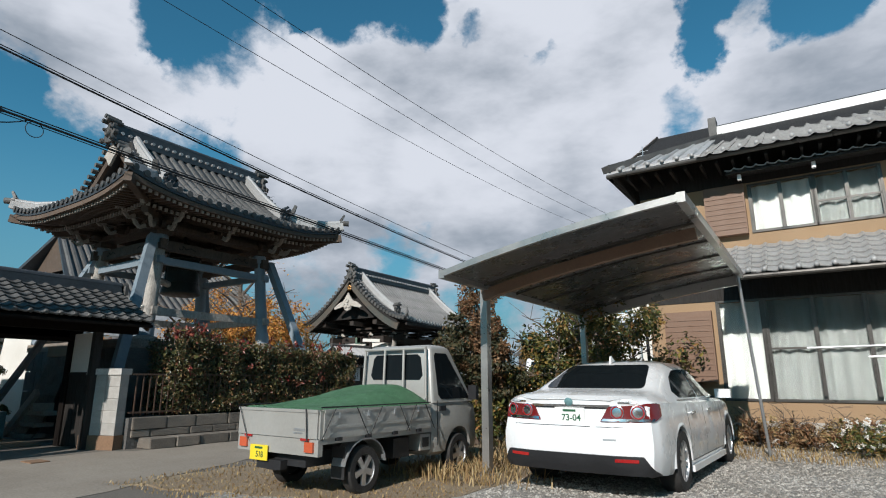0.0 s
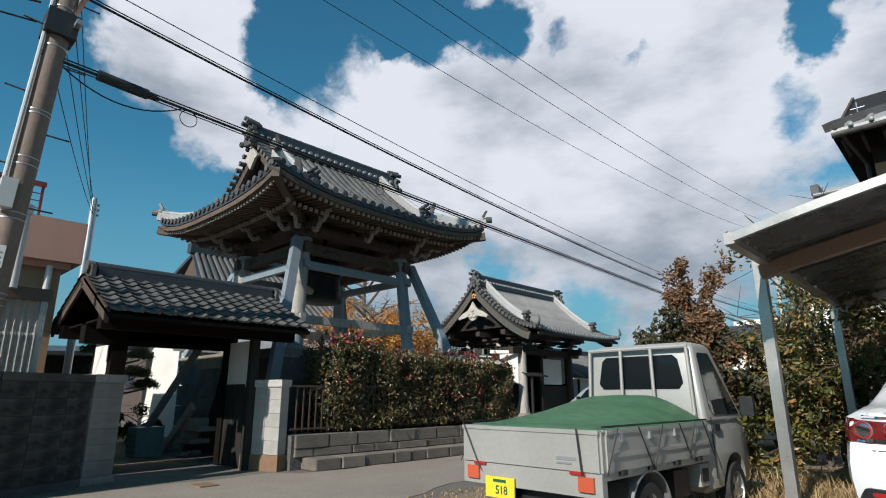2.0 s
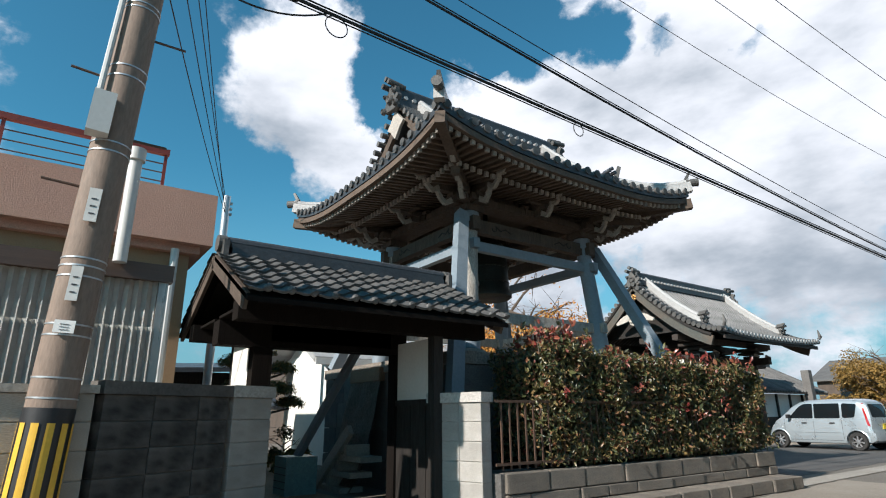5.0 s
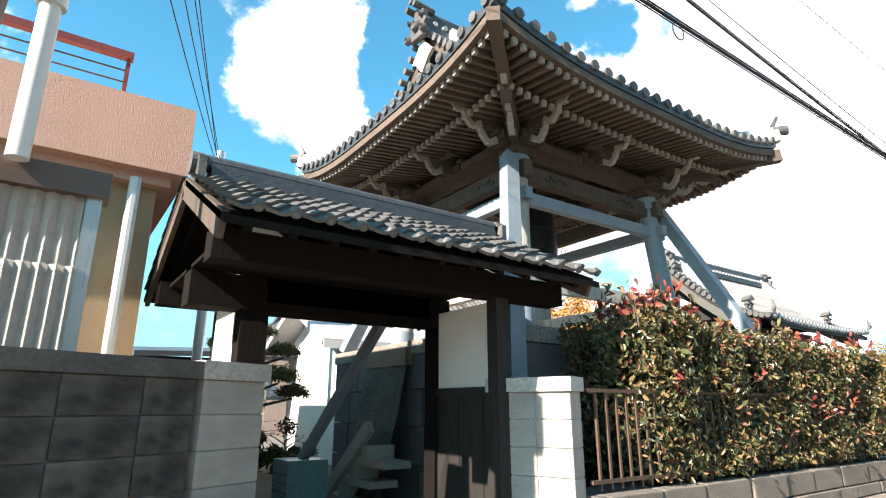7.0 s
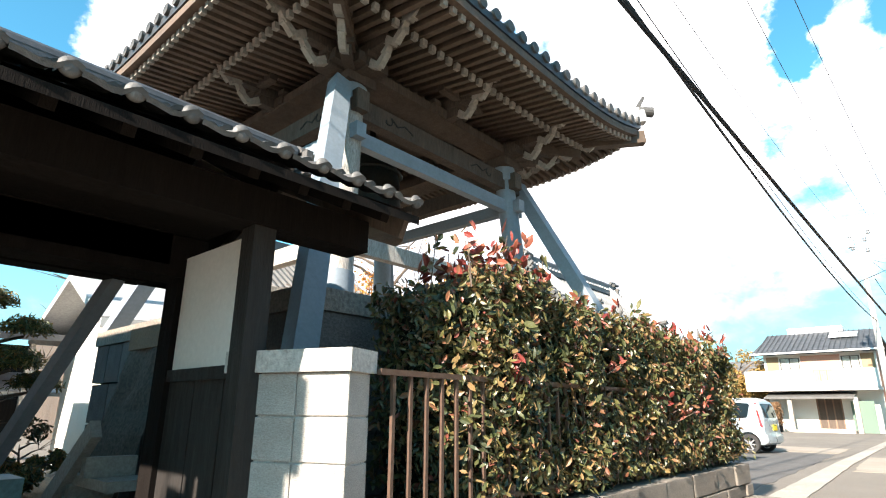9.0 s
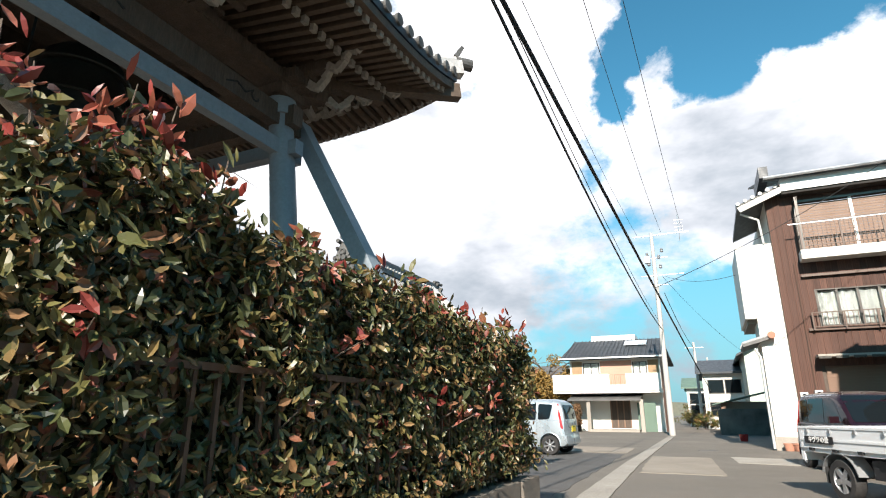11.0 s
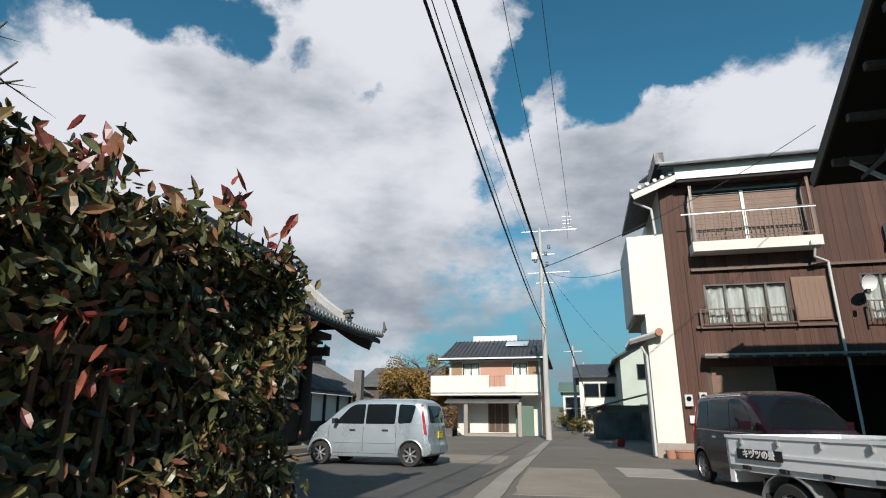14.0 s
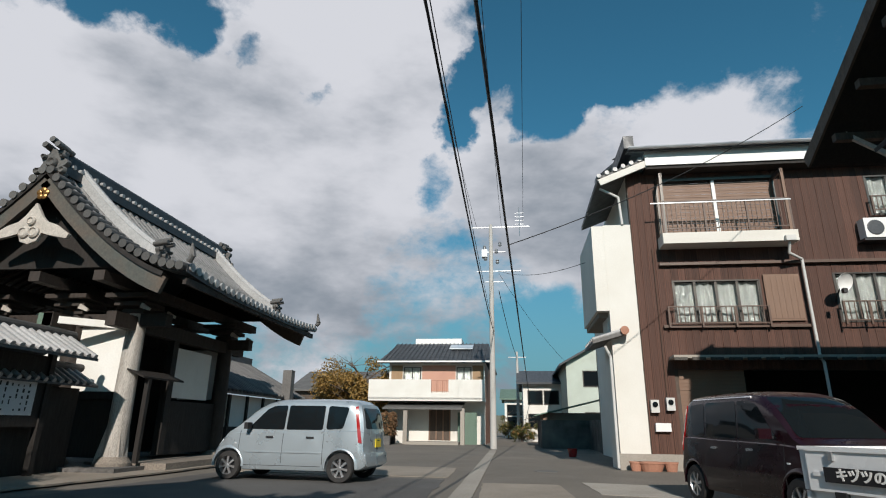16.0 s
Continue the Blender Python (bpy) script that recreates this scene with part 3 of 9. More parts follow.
# posts leaning inwards, on round stone bases with metal shoes
PT, PB = 1.45, 1.64
for sx in (-1, 1):
    for sy in (-1, 1):
        top, bot = (TX + sx * PT, TY + sy * PT, 4.62), (TX + sx * PB, TY + sy * PB, 2.1)
        bm = B()
        tube(bm, bot, top, 0.165, 0.145, 20)
        # sunward posts get the pale lit tone, the rear pair the shaded one
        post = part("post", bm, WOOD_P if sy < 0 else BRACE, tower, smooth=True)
        bm = B()
        lathe(bm, [(0.34, 2.03), (0.34, 2.08), (0.24, 2.16), (0.2, 2.17)], 20, Matrix.Translation((bot[0], bot[1], 0)))
        part("post_base", bm, STONE, tower, smooth=True)
        bm = B()
        tube(bm, (bot[0], bot[1], 2.16), Vector(bot).lerp(Vector(top), 0.12), 0.185, 0.18, 20)
        part("metal_shoe", bm, BRACE, tower, smooth=True)
        bm = B()
        box(bm, top[0] - 0.2, top[0] + 0.2, top[1] - 0.2, top[1] + 0.2, 4.60, 4.72)
        part("capital", bm, WOOD, tower, bevel=0.03)
        bm = B()
        tube(bm, Vector(bot).lerp(Vector(top), 0.905), Vector(bot).lerp(Vector(top), 0.985), 0.185, 0.185, 20)
        part("collar", bm, BRACE, tower, smooth=True)
# slanting props outside the posts
for foot, head in (((-10.98, 10.42, 1.0), (-12.85, 10.24, 4.45)), ((-11.38, 5.45, 0.5), (-12.73, 6.70, 4.52)), ((-16.2, 6.0, 2.04), (-15.5, 6.86, 4.4)), ((-16.2, 10.8, 2.04), (-15.5, 9.9, 4.4))):
    bm = B()
    beam(bm, (TX + (foot[0] - TX) / TS, foot[1], foot[2]), (TX + (head[0] - TX) / TS, head[1], head[2]), 0.19, 0.2, up=(0, 1, 0))
    part("prop", bm, BRACE, tower, bevel=0.01)
# tie beams at three levels
for sgn in (-1, 1):
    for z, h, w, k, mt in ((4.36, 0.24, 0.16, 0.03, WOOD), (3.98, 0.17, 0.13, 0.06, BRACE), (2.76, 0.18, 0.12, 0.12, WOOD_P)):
        r = PT + k
        for ax in (0, 1):
            a, b = (-r - 0.25, sgn * r), (r + 0.25, sgn * r)
            p, q = ((TX + a[0], TY + a[1], z), (TX + b[0], TY + b[1], z)) if ax else ((TX + a[1], TY + a[0], z), (TX + b[1], TY + b[0], z))
            bm = beam(B(), p, q, w, h)
            part("tie_beam", bm, mt, tower, bevel=0.012)
    bm = beam(B(), (TX - PT - 0.4, TY + sgn * PT, 4.79), (TX + PT + 0.4, TY + sgn * PT, 4.79), 0.42, 0.12)
    part("wall_plate", bm, WOOD, tower)
    bm = beam(B(), (TX + sgn * PT, TY - PT - 0.4, 4.795), (TX + sgn * PT, TY + PT + 0.4, 4.795), 0.42, 0.12)
    part("wall_plate", bm, WOOD, tower)


def scroll(bm, m):
    """A carved scroll line on a beam."""
    pts = []
    for i in range(26):
        a = i / 25 * 4.2
        r = 0.085 * (1 - i / 34)
        pts.append((r * math.cos(a + 2.2), 0, r * math.sin(a + 2.2)))
    pts = [(-0.42, 0, -0.03), (-0.28, 0, 0.04), (-0.16, 0, -0.02)] + pts
    for a, b in zip(pts, pts[1:]):
        beam(bm, m @ Vector(a), m @ Vector(b), 0.012, 0.018)


for sx in (-1, 1):
    for k in (-1, 1):
        bm = B()
        scroll(bm, Matrix.Translation((TX + PT + 0.03 + 0.082, TY + k * 0.98, 4.36)) @ pose(0, 0, 0, 0, 0, 90) @ Matrix.Diagonal((k * 1.0, 1, 0.9, 1)))
        part("carved_scroll", bm, WOOD_K, tower) if sx == 1 else bm.free()
        bm = B()
        scroll(bm, Matrix.Translation((TX + k * 0.98, TY - PT - 0.03 - 0.082, 4.36)) @ Matrix.Diagonal((k * 1.0, 1, 0.9, 1)))
        part("carved_scroll", bm, WOOD_K, tower) if sx == 1 else bm.free()


# bracket clusters: stepped arms and bearing blocks with bleached noses
def bracket(corner):
    bm, nose = B(), B()
    arms = (0, -45, 45) if corner else (0,)
    for tier in range(3):
        z, reach = 0.13 * tier, 0.28 + 0.2 * tier
        for a in arms:
            m = pose(0, 0, 0, 0, 0, a)
            k = 1.35 if corner and a == 0 else 1
            box(bm, -0.045, 0.045, -reach * k, 0.1, z, z + 0.085, m)
            box(bm, -0.07, 0.07, -reach * k - 0.02, -reach * k + 0.12, z + 0.085, z + 0.135, m)
            n = m @ Vector((0, -reach * k, z + 0.03))
            t = m @ Vector((0, -reach * k - 0.10, z - 0.03))
            beam(nose, n, t, 0.062, 0.075, w2=0.055, h2=0.055)
            beam(nose, t, m @ Vector((0, -reach * k - 0.20, z + 0.055)), 0.06, 0.055, w2=0.05, h2=0.05)
            beam(nose, m @ Vector((0, -reach * k - 0.17, z + 0.04)), m @ Vector((0, -reach * k - 0.24, z + 0.13)), 0.07, 0.05, w2=0.05, h2=0.03)
        half = 0.2 + 0.1 * tier
        if not corner:
            box(bm, -half, half, -reach + 0.14, -reach + 0.22, z + 0.01, z + 0.095)
            for s in (-1, 0, 1):
                box(nose if s and tier == 2 else bm, s * half - 0.05, s * half + 0.05, -reach + 0.12, -reach + 0.24, z + 0.095, z + 0.135)
    return mesh_of(bm, "bracket", WOOD), mesh_of(nose, "bracket_nose", NOSE)


mid_b, mid_n = bracket(False)
cor_b, cor_n = bracket(True)
for side in range(4):
    for u in (0.0,):
        m = pose(TX, TY, 4.74, 0, 0, 90 * side) @ Matrix.Translation((u, -PT - 0.05, 0)) @ Matrix.Diagonal((1.3, 1.3, 1.3, 1))
        o = piece("bracket", mid_b, tower, m)
        tagged(piece("bracket_nose", mid_n, o, Matrix(), world=False), kind="stuff")
    m = pose(TX, TY, 4.70, 0, 0, 90 * side) @ pose(PT + 0.04, -PT - 0.04, 0, 0, 0, 45) @ Matrix.Diagonal((1.35, 1.35, 1.35, 1))
    o = piece("bracket", cor_b, tower, m)
    tagged(piece("bracket_nose", cor_n, o, Matrix(), world=False), kind="stuff")

# roof
RH, RG = 3.12, 2.15


def roof_h(d, lat):
    f = min(abs(d) / RH, 1.0)
    return 5.20 + 2.0 * (1 - f) ** 1.45 + 0.34 * (min(abs(lat) / RH, 1.0) ** 3.2) * f ** 2


def side_pt(side, d, lat, dz=0.0):
    """side 0 looks to -y, 1 to +x, 2 to +y, 3 to -x; d outwards from the middle, lat along the eave."""
    p = Vector((lat, -d, roof_h(d, lat) + dz))
    return pose(TX, TY, 0, 0, 0, 90 * side) @ p


def d_start(side, lat):
    if side in (1, 3):
        return 0.02 if abs(lat) <= RG else abs(lat)
    return max(abs(lat), 1.7)


for side in range(4):
    # boarded roof slope between two skins
    bm = B()
    nl, nd = 36, 10
    grid = []
    for i in range(nl + 1):
        s = -1 + 2 * i / nl
        col = []
        for j in range(nd + 1):
            f = j / nd
            if side in (1, 3):
                d = 0.02 + (RH - 0.02) * f
                lat = s * (RG if d <= RG else d)
            else:
                d = 1.7 + (RH - 1.7) * f
                lat = s * d
            col.append((bm.verts.new(side_pt(side, d, lat)), bm.verts.new(side_pt(side, d, lat, -0.10))))
        grid.append(col)
    for i in range(nl):
        for j in range(nd):
            a, b, c, e = grid[i][j], grid[i + 1][j], grid[i + 1][j + 1], grid[i][j + 1]
            bm.faces.new((a[0], e[0], c[0], b[0]))
            bm.faces.new((a[1], b[1], c[1], e[1]))
        a, b = grid[i][nd], grid[i + 1][nd]
        bm.faces.new((a[0], a[1], b[1], b[0]))
    slope = part("roof_slope", bm, TILE_B, tower)
    # rows of round cover tiles with a disc at the eave
    disc = mesh_of(tube(B(), (0, 0, 0), (0, -0.035, 0), 0.07, 0.07, 14), "eave_disc", TILE)
    n = 25
    for i in range(n):
        lat = -RH + 0.12 + (2 * RH - 0.24) * i / (n - 1)
        d0 = d_start(side, lat)
        if RH - d0 < 0.12:
            continue
        V, F = [], []
        steps = max(2, int((RH - d0) / 0.29))
        for j in range(steps):
            for e, rr in ((0, 0.068), (1, 0.078)):
                d = d0 + (RH - d0) * (j + e) / steps
                for k in range(6):
                    a = math.pi * k / 5
                    V.append(side_pt(side, d, lat + rr * math.cos(a), rr * math.sin(a)))
            o = 12 * j
            F += [(o + k, o + k + 1, o + 7 + k, o + 6 + k) for k in range(5)]
            F.append(tuple(o + 6 + k for k in range(6)))
        from_lists("roof_tile_strip", V, F, TILE, slope, smooth=False)
        m = pose(TX, TY, 0, 0, 0, 90 * side) @ Matrix.Translation((lat, -RH, roof_h(RH, lat) + 0.02))
        piece("eave_disc", disc, slope, m)
    # eave fascia boards and two tiers of rafters
    for off, dz, w, h in ((0.06, -0.17, 0.09, 0.10), (0.86, -0.40, 0.09, 0.08)):
        lim = RH - off
        part("eave_board", ribbon(B(), [side_pt(side, lim, -lim + 2 * lim * k / 24, dz) for k in range(25)], w, h), WOOD_R, tower)
    for tier, (d0, d1, z0, z1) in enumerate(((2.15, RH - 0.1, -0.42, -0.25), (1.3, 2.42, -0.98, -0.50))):
        n = 44
        for i in range(n):
            lat = -RH + 0.12 + (2 * RH - 0.24) * i / (n - 1)
            if abs(lat) > d1 - 0.04:
                continue
            a = max(d0, abs(lat))
            f = (a - d0) / (d1 - d0)
            pa = side_pt(side, d1, lat, 0)
            zz = z0 + (z1 - z0) * f
            pe = side_pt(side, d1, lat, z1)
            p0 = pose(TX, TY, 0, 0, 0, 90 * side) @ Vector((lat, -d0, pe.z + (0.10 if tier == 0 else 0.16)))
            raft = part("rafter", beam(B(), p0.lerp(pe, f), pe, 0.062, 0.075), WOOD_R, tower)
            tip = (pe - p0).normalized()
            part("rafter_end", beam(B(), pe - tip * 0.05, pe + tip * 0.006, 0.068, 0.081), NOSE, raft)
    # soffit boards over the rafters
    bm = B()
    row = []
    for i in range(25):
        s = -1 + 2 * i / 24
        o, c = side_pt(side, RH - 0.05, s * (RH - 0.05), -0.16), pose(TX, TY, 0, 0, 0, 90 * side) @ Vector((s * 1.2, -1.2, 5.42))
        row.append((bm.verts.new(o), bm.verts.new(o.lerp(c, 0.45) - Vector((0, 0, 0.03))), bm.verts.new(c)))
    for a, b in zip(row, row[1:]):
        for k in range(2):
            bm.faces.new((a[k], b[k], b[k + 1], a[k + 1]))
    part("soffit", bm, WOOD, tower)
# ceiling over the bell
part("ceiling_panel", box(B(), TX - 1.4, TX + 1.4, TY - 1.4, TY + 1.4, 5.3, 5.36), WOOD, tower)
for side in range(4):
    part("frieze_board", box(B(), -PT, PT, -PT + 0.02, -PT + 0.07, 4.85, 5.3, pose(TX, TY, 0, 0, 0, 90 * side)), WOOD, tower)
for sx in (-1, 1):
    for sy in (-1, 1):
        # hip ridges with end ornaments, hip rafters below
        pts = [Vector((TX + sx * d, TY + sy * d, roof_h(d, d) + 0.10)) for d in (RG - 0.1, 2.45, 2.75, 3.0, RH + 0.05)]
        bm = B()
        for a, b in zip(pts, pts[1:]):
            beam(bm, a, b, 0.17, 0.20)
            tube(bm, a + Vector((0, 0, 0.12)), b + Vector((0, 0, 0.12)), 0.075, 0.075, 10)
        part("hip_ridge", bm, TILE_L, tower)
        bm = B()
        e = pts[-1] + Vector((0, 0, 0.1))
        o = Vector((sx, sy, 0)).normalized()
        tube(bm, e - o * 0.1, e + o * 0.16, 0.08, 0.085, 12)
        beam(bm, e - o * 0.1 + Vector((0, 0, 0.06)), e + o * 0.02 + Vector((0, 0, 0.26)), 0.12, 0.07, w2=0.05, h2=0.05)
        beam(bm, pts[0] + Vector((0, 0, 0.1)), pts[0] + o * 0.12 + Vector((0, 0, 0.42)), 0.2, 0.12, w2=0.1, h2=0.08)
        part("ridge_end_tile", bm, TILE, tower)
        bm = B()
        beam(bm, (TX + sx * 1.5, TY + sy * 1.5, 5.0), (TX + sx * 2.35, TY + sy * 2.35, 4.93), 0.15, 0.17)
        beam(bm, (TX + sx * 2.1, TY + sy * 2.1, 5.06), (TX + sx * (RH + 0.02), TY + sy * (RH + 0.02), 5.27), 0.16, 0.2)
        part("hip_rafter", bm, WOOD_R, tower, bevel=0.01)
# gables: boarded triangle, barge boards, verge tiles and pendant
for sy in (-1, 1):
    g = TY + sy * 1.75
    bm = B()
    prof = [(x, roof_h(x, 0) - 0.02) for x in [i * 0.1 for i in range(18)]]
    prism(bm, [(TX + x, g, z) for x, z in prof[::-1]] + [(TX - x, g, z) for x, z in prof[1:]], (0, sy * 0.06, 0))
    part("gable_wall", bm, WOOD_R, tower)
    for sx in (-1, 1):
        bm, bt = B(), B()
        q = [i * 0.165 for i in range(14)]
        v = TY + sy * (RG + 0.0)
        for a, b in zip(q, q[1:]):
            c = (a + b) / 2
            tube(bt, (TX + sx * c, v - sy * 0.32, roof_h(c, 0) + 0.02), (TX + sx * c, v + sy * 0.12, roof_h(c, 0) + 0.02), 0.058, 0.062, 10)
        ribbon(bm, [(TX + sx * a, v - sy * 0.06, roof_h(a, 0) - 0.17) for a in q], 0.08, 0.24)
        part("barge_board", bm, WOOD, tower)
        part("verge_tiles", bt, TILE, tower, smooth=False)
        bm = B()
        ribbon(bm, [(TX + sx * a, v - sy * 0.42, roof_h(a, 0) + 0.12) for a in q[1:]], 0.2, 0.22)
        dr_ = part("descending_ridge", bm, TILE_L, tower)
        cable("ridge_cap_tile", [(TX + sx * a, v - sy * 0.42, roof_h(a, 0) + 0.24) for a in q[1:]], 0.075, TILE_L, dr_)
        demon_tile("ridge_end_tile", dr_, pose(TX + sx * 2.2, v - sy * 0.42, roof_h(2.2, 0) + 0.02, 0, 0, 90 if sx > 0 else -90), 0.55, TILE_B)
    bm = B()
    prism(bm, [(TX + x, TY + sy * (RG + 0.04), 6.92 + z) for x, z in ((0, 0.12), (0.2, -0.1), (0.34, -0.22), (0.2, -0.3), (0.1, -0.42), (0, -0.52), (-0.1, -0.42), (-0.2, -0.3), (-0.34, -0.22), (-0.2, -0.1))], (0, sy * 0.06, 0))
    part("gable_pendant", bm, WOOD_L, tower)
    demon_tile("ridge_ornament", tower, pose(TX, TY + sy * 2.36, 6.98, 0, 0, 0 if sy < 0 else 180), 0.85)
bm = B()
box(bm, TX - 0.13, TX + 0.13, TY - 2.3, TY + 2.3, 7.1, 7.46)
box(bm, TX - 0.19, TX + 0.19, TY - 2.3, TY + 2.3, 7.1, 7.22)
tube(bm, (TX, TY - 2.35, 7.5), (TX, TY + 2.35, 7.5), 0.09, 0.09, 12)
ridge = part("main_ridge", bm, TILE_B, tower)
knob = mesh_of(tube(B(), (-0.2, 0, 0), (0.2, 0, 0), 0.045, 0.045, 10), "ridge_tile_end", TILE_L)
for i in range(22):
    piece("ridge_tile_end", knob, ridge, Matrix.Translation((TX, TY - 2.1 + 0.2 * i, 7.28)))

tower.scale.x = TS

# bell
bell = thing("temple_bell", TX, TY, 3.42, 0, "dark bronze temple bell hanging under the tower roof", "bell")
bm = lathe(B(), [(0.46, 0), (0.50, 0.03), (0.50, 0.12), (0.455, 0.2), (0.44, 0.5), (0.42, 0.85), (0.37, 1.12), (0.24, 1.25), (0.06, 1.3)], 32)
bell_body = part("bell_body", bm, BRONZE, bell, world=False, smooth=True)
bm = B()
for z in (0.3, 0.62, 0.95):
    lathe(bm, [(0.452, z), (0.462, z + 0.015), (0.452, z + 0.03)], 32)
part("raised_band", bm, BRONZE, bell_body, world=False, smooth=True)
bm = B()
tube(bm, (0, 0, 1.28), (0, 0, 1.92), 0.05, 0.05)
beam(bm, (-0.14, 0, 1.36), (0.14, 0, 1.36), 0.08, 0.14)
part("hanger", bm, BRONZE, bell, world=False)
bm = tube(B(), (TX + 0.75, TY - 1.1, 3.62), (TX + 0.3, TY - 0.55, 3.62), 0.085, 0.085, 14)
striker = thing("bell_striker", TX + 0.75, TY - 1.2, 3.62, 0, "weathered log striker hung beside the bronze bell", "striker")
part("log", bm, WOOD_P, striker, smooth=True)
bm = B()
tube(bm, (TX + 0.7, TY - 1.1, 3.7), (TX + 0.7, TY - 1.1, 5.3), 0.012, 0.012, 6)
tube(bm, (TX + 0.38, TY - 0.68, 3.7), (TX + 0.38, TY - 0.68, 5.3), 0.012, 0.012, 6)
part("rope", bm, CABLE, striker)

# ---- small gate ----
gate = thing("roofed_gate", -12.05, 4.15, 0, 0, "old timber gate coloured dark as in shade, with white panels and pantile roof", "gate")
GZ, GE = 2.98, 2.30
for y in (3.22, 4.98):
    part("gate_post", box(B(), -12.16, -11.98, y - 0.11 if y < 4 else y, y + 0.11, 0, 2.35), SHADEWOOD, gate, bevel=0.012)
    if y < 4:
        part("gate_post", box(B(), -13.05, -12.88, y - 0.08, y + 0.08, 0, 2.3), WOOD_K, gate, bevel=0.012)
    else:
        part("gate_post", box(B(), -11.10, -10.97, y - 0.06, y + 0.07, 0, 2.16), WOOD_K, gate, bevel=0.012)
part("lintel", box(B(), -12.22, -11.96, 2.7, 5.14, 1.93, 2.2), SHADEWOOD, gate, bevel=0.015)
part("front_beam", box(B(), -11.14, -10.94, 2.62, 5.68, 2.06, 2.26), SHADEWOOD, gate, bevel=0.015)
part("rear_beam", box(B(), -13.1, -12.9, 2.62, 5.12, 2.06, 2.26), SHADEWOOD, gate, bevel=0.015)
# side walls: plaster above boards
# black boards added below the roof to keep its underside dark
part("under_roof_ceiling", box(B(), -12.0, -11.0, 2.7, 5.12, 2.21, 2.24), SHADEWOOD, gate)
part("under_roof_ceiling", box(B(), -13.0, -12.2, 2.7, 5.12, 2.21, 2.24), SHADEWOOD, gate)
part("header_board", box(B(), -12.0, -11.96, 3.3, 4.9, 2.0, 2.24), SHADEWOOD, gate)
for y, s in ((5.04, 1), (3.16, -1)):
    if s > 0:
        part("plaster_panel", box(B(), -11.96, -11.12, y - 0.03, y + 0.03, 1.34, 2.06), PLASTER, gate)
    else:
        part("plaster_panel", box(B(), -12.9, -12.16, y - 0.03, y + 0.03, 1.34, 2.27), PLASTER, gate)
    part("side_rail", box(B(), -12.0 if s > 0 else -12.88, -11.12 if s > 0 else -12.2, y - 0.05, y + 0.05, 1.27, 1.34), WOOD_K, gate)
    for k in range(5 if s > 0 else 4):
        x = (-11.98 if s > 0 else -12.85) + 0.172 * k
        part("side_board", box(B(), x, x + 0.165, y - 0.025 - 0.004 * (k % 2), y + 0.025, 0.02, 1.27), WOOD_K, gate)
    part("gable_plaster", prism(B(), [(-13.0, y - 0.02, 2.26), (-11.05, y - 0.02, 2.26), (-12.05, y - 0.02, 2.82)], (0, 0.04, 0)), PLASTER, gate)
# roof of pantiles
gs = (GZ - GE) / 1.40
tile_me = mesh_of(wave_tile(0.225, 0.2, 0.03), "roof_tile", TILE, True)
for sx in (1, -1):
    down = Vector((sx, 0, -gs)).normalized()
    along = Vector((0, 1, 0)) if sx > 0 else Vector((0, -1, 0))
    org = Vector((-12.05 + sx * 0.06, 2.58 if sx > 0 else 5.72, GZ - 0.03))
    bm = B()
    a = org - Vector((0, 0, 0.03))
    b = a + down * 1.62
    L = along * 3.14
    prism(bm, [a, a + L, b + L, b], (0, 0, -0.05))
    deck = part("roof_deck", bm, SHADEWOOD, gate)
    m0 = slope_matrix(org + Vector((0, 0, 0.02)), along, down)
    for i in range(14):
        for j in range(8):
            piece("roof_tile", tile_me, deck, m0 @ pose(0.225 * (i + 0.5), -0.2 * j, 0.0, random.uniform(-0.8, 0.8), random.uniform(-1, 1), random.uniform(-0.8, 0.8)))
        if sx > 0:
            bm = B()
            c = m0 @ Vector((0.225 * (i + 0.83), -1.60, 0.035))
            bmesh.ops.create_uvsphere(bm, u_segments=12, v_segments=8, radius=0.042, matrix=Matrix.Translation(c) @ Matrix.Diagonal((0.6, 1, 1, 1)))
            part("eave_tile_end", bm, TILE, deck, smooth=True)
    for k in range(11):
        y = 2.75 + 0.28 * k
        p = Vector((-12.05 + sx * 0.2, y, GZ - 0.2))
        part("rafter", beam(B(), p, p + down * 1.34, 0.055, 0.06), SHADEWOOD, gate)
    for y in (2.6, 5.7):
        p = Vector((-12.05, y, GZ - 0.11))
        part("barge_board", beam(B(), p, p + down * 1.58, 0.04, 0.17), WOOD, gate)
bm = B()
box(bm, -12.17, -11.93, 2.75, 5.75, GZ - 0.04, GZ + 0.07)
box(bm, -12.14, -11.96, 2.75, 5.75, GZ + 0.07, GZ + 0.12)
tube(bm, (-12.05, 2.72, GZ + 0.14), (-12.05, 5.78, GZ + 0.14), 0.075, 0.075, 12)
gr = part("ridge_cap", bm, TILE_B, gate)
for y, s in ((2.7, -1), (5.8, 1)):
    bm = B()
    tube(bm, (-12.05, y, GZ + 0.12), (-12.05, y + s * 0.1, GZ + 0.12), 0.1, 0.1, 14)
    box(bm, -12.22, -11.88, min(y, y + s * 0.06), max(y, y + s * 0.06), GZ - 0.06, GZ + 0.14)
    part("ridge_end_tile", bm, TILE, gate, bevel=0.015)
bm = B()
for k in range(28):
    y = 2.8 + 0.108 * k
    for a, b in (((-11.96, y, GZ + 0.05), (-12.05, y + 0.05, GZ + 0.22)), ((-12.05, y + 0.05, GZ + 0.22), (-12.14, y + 0.1, GZ + 0.05))):
        tube(bm, a, b, 0.006, 0.006, 4)
part("tie_wire", bm, STEEL, gr, kind="stuff")


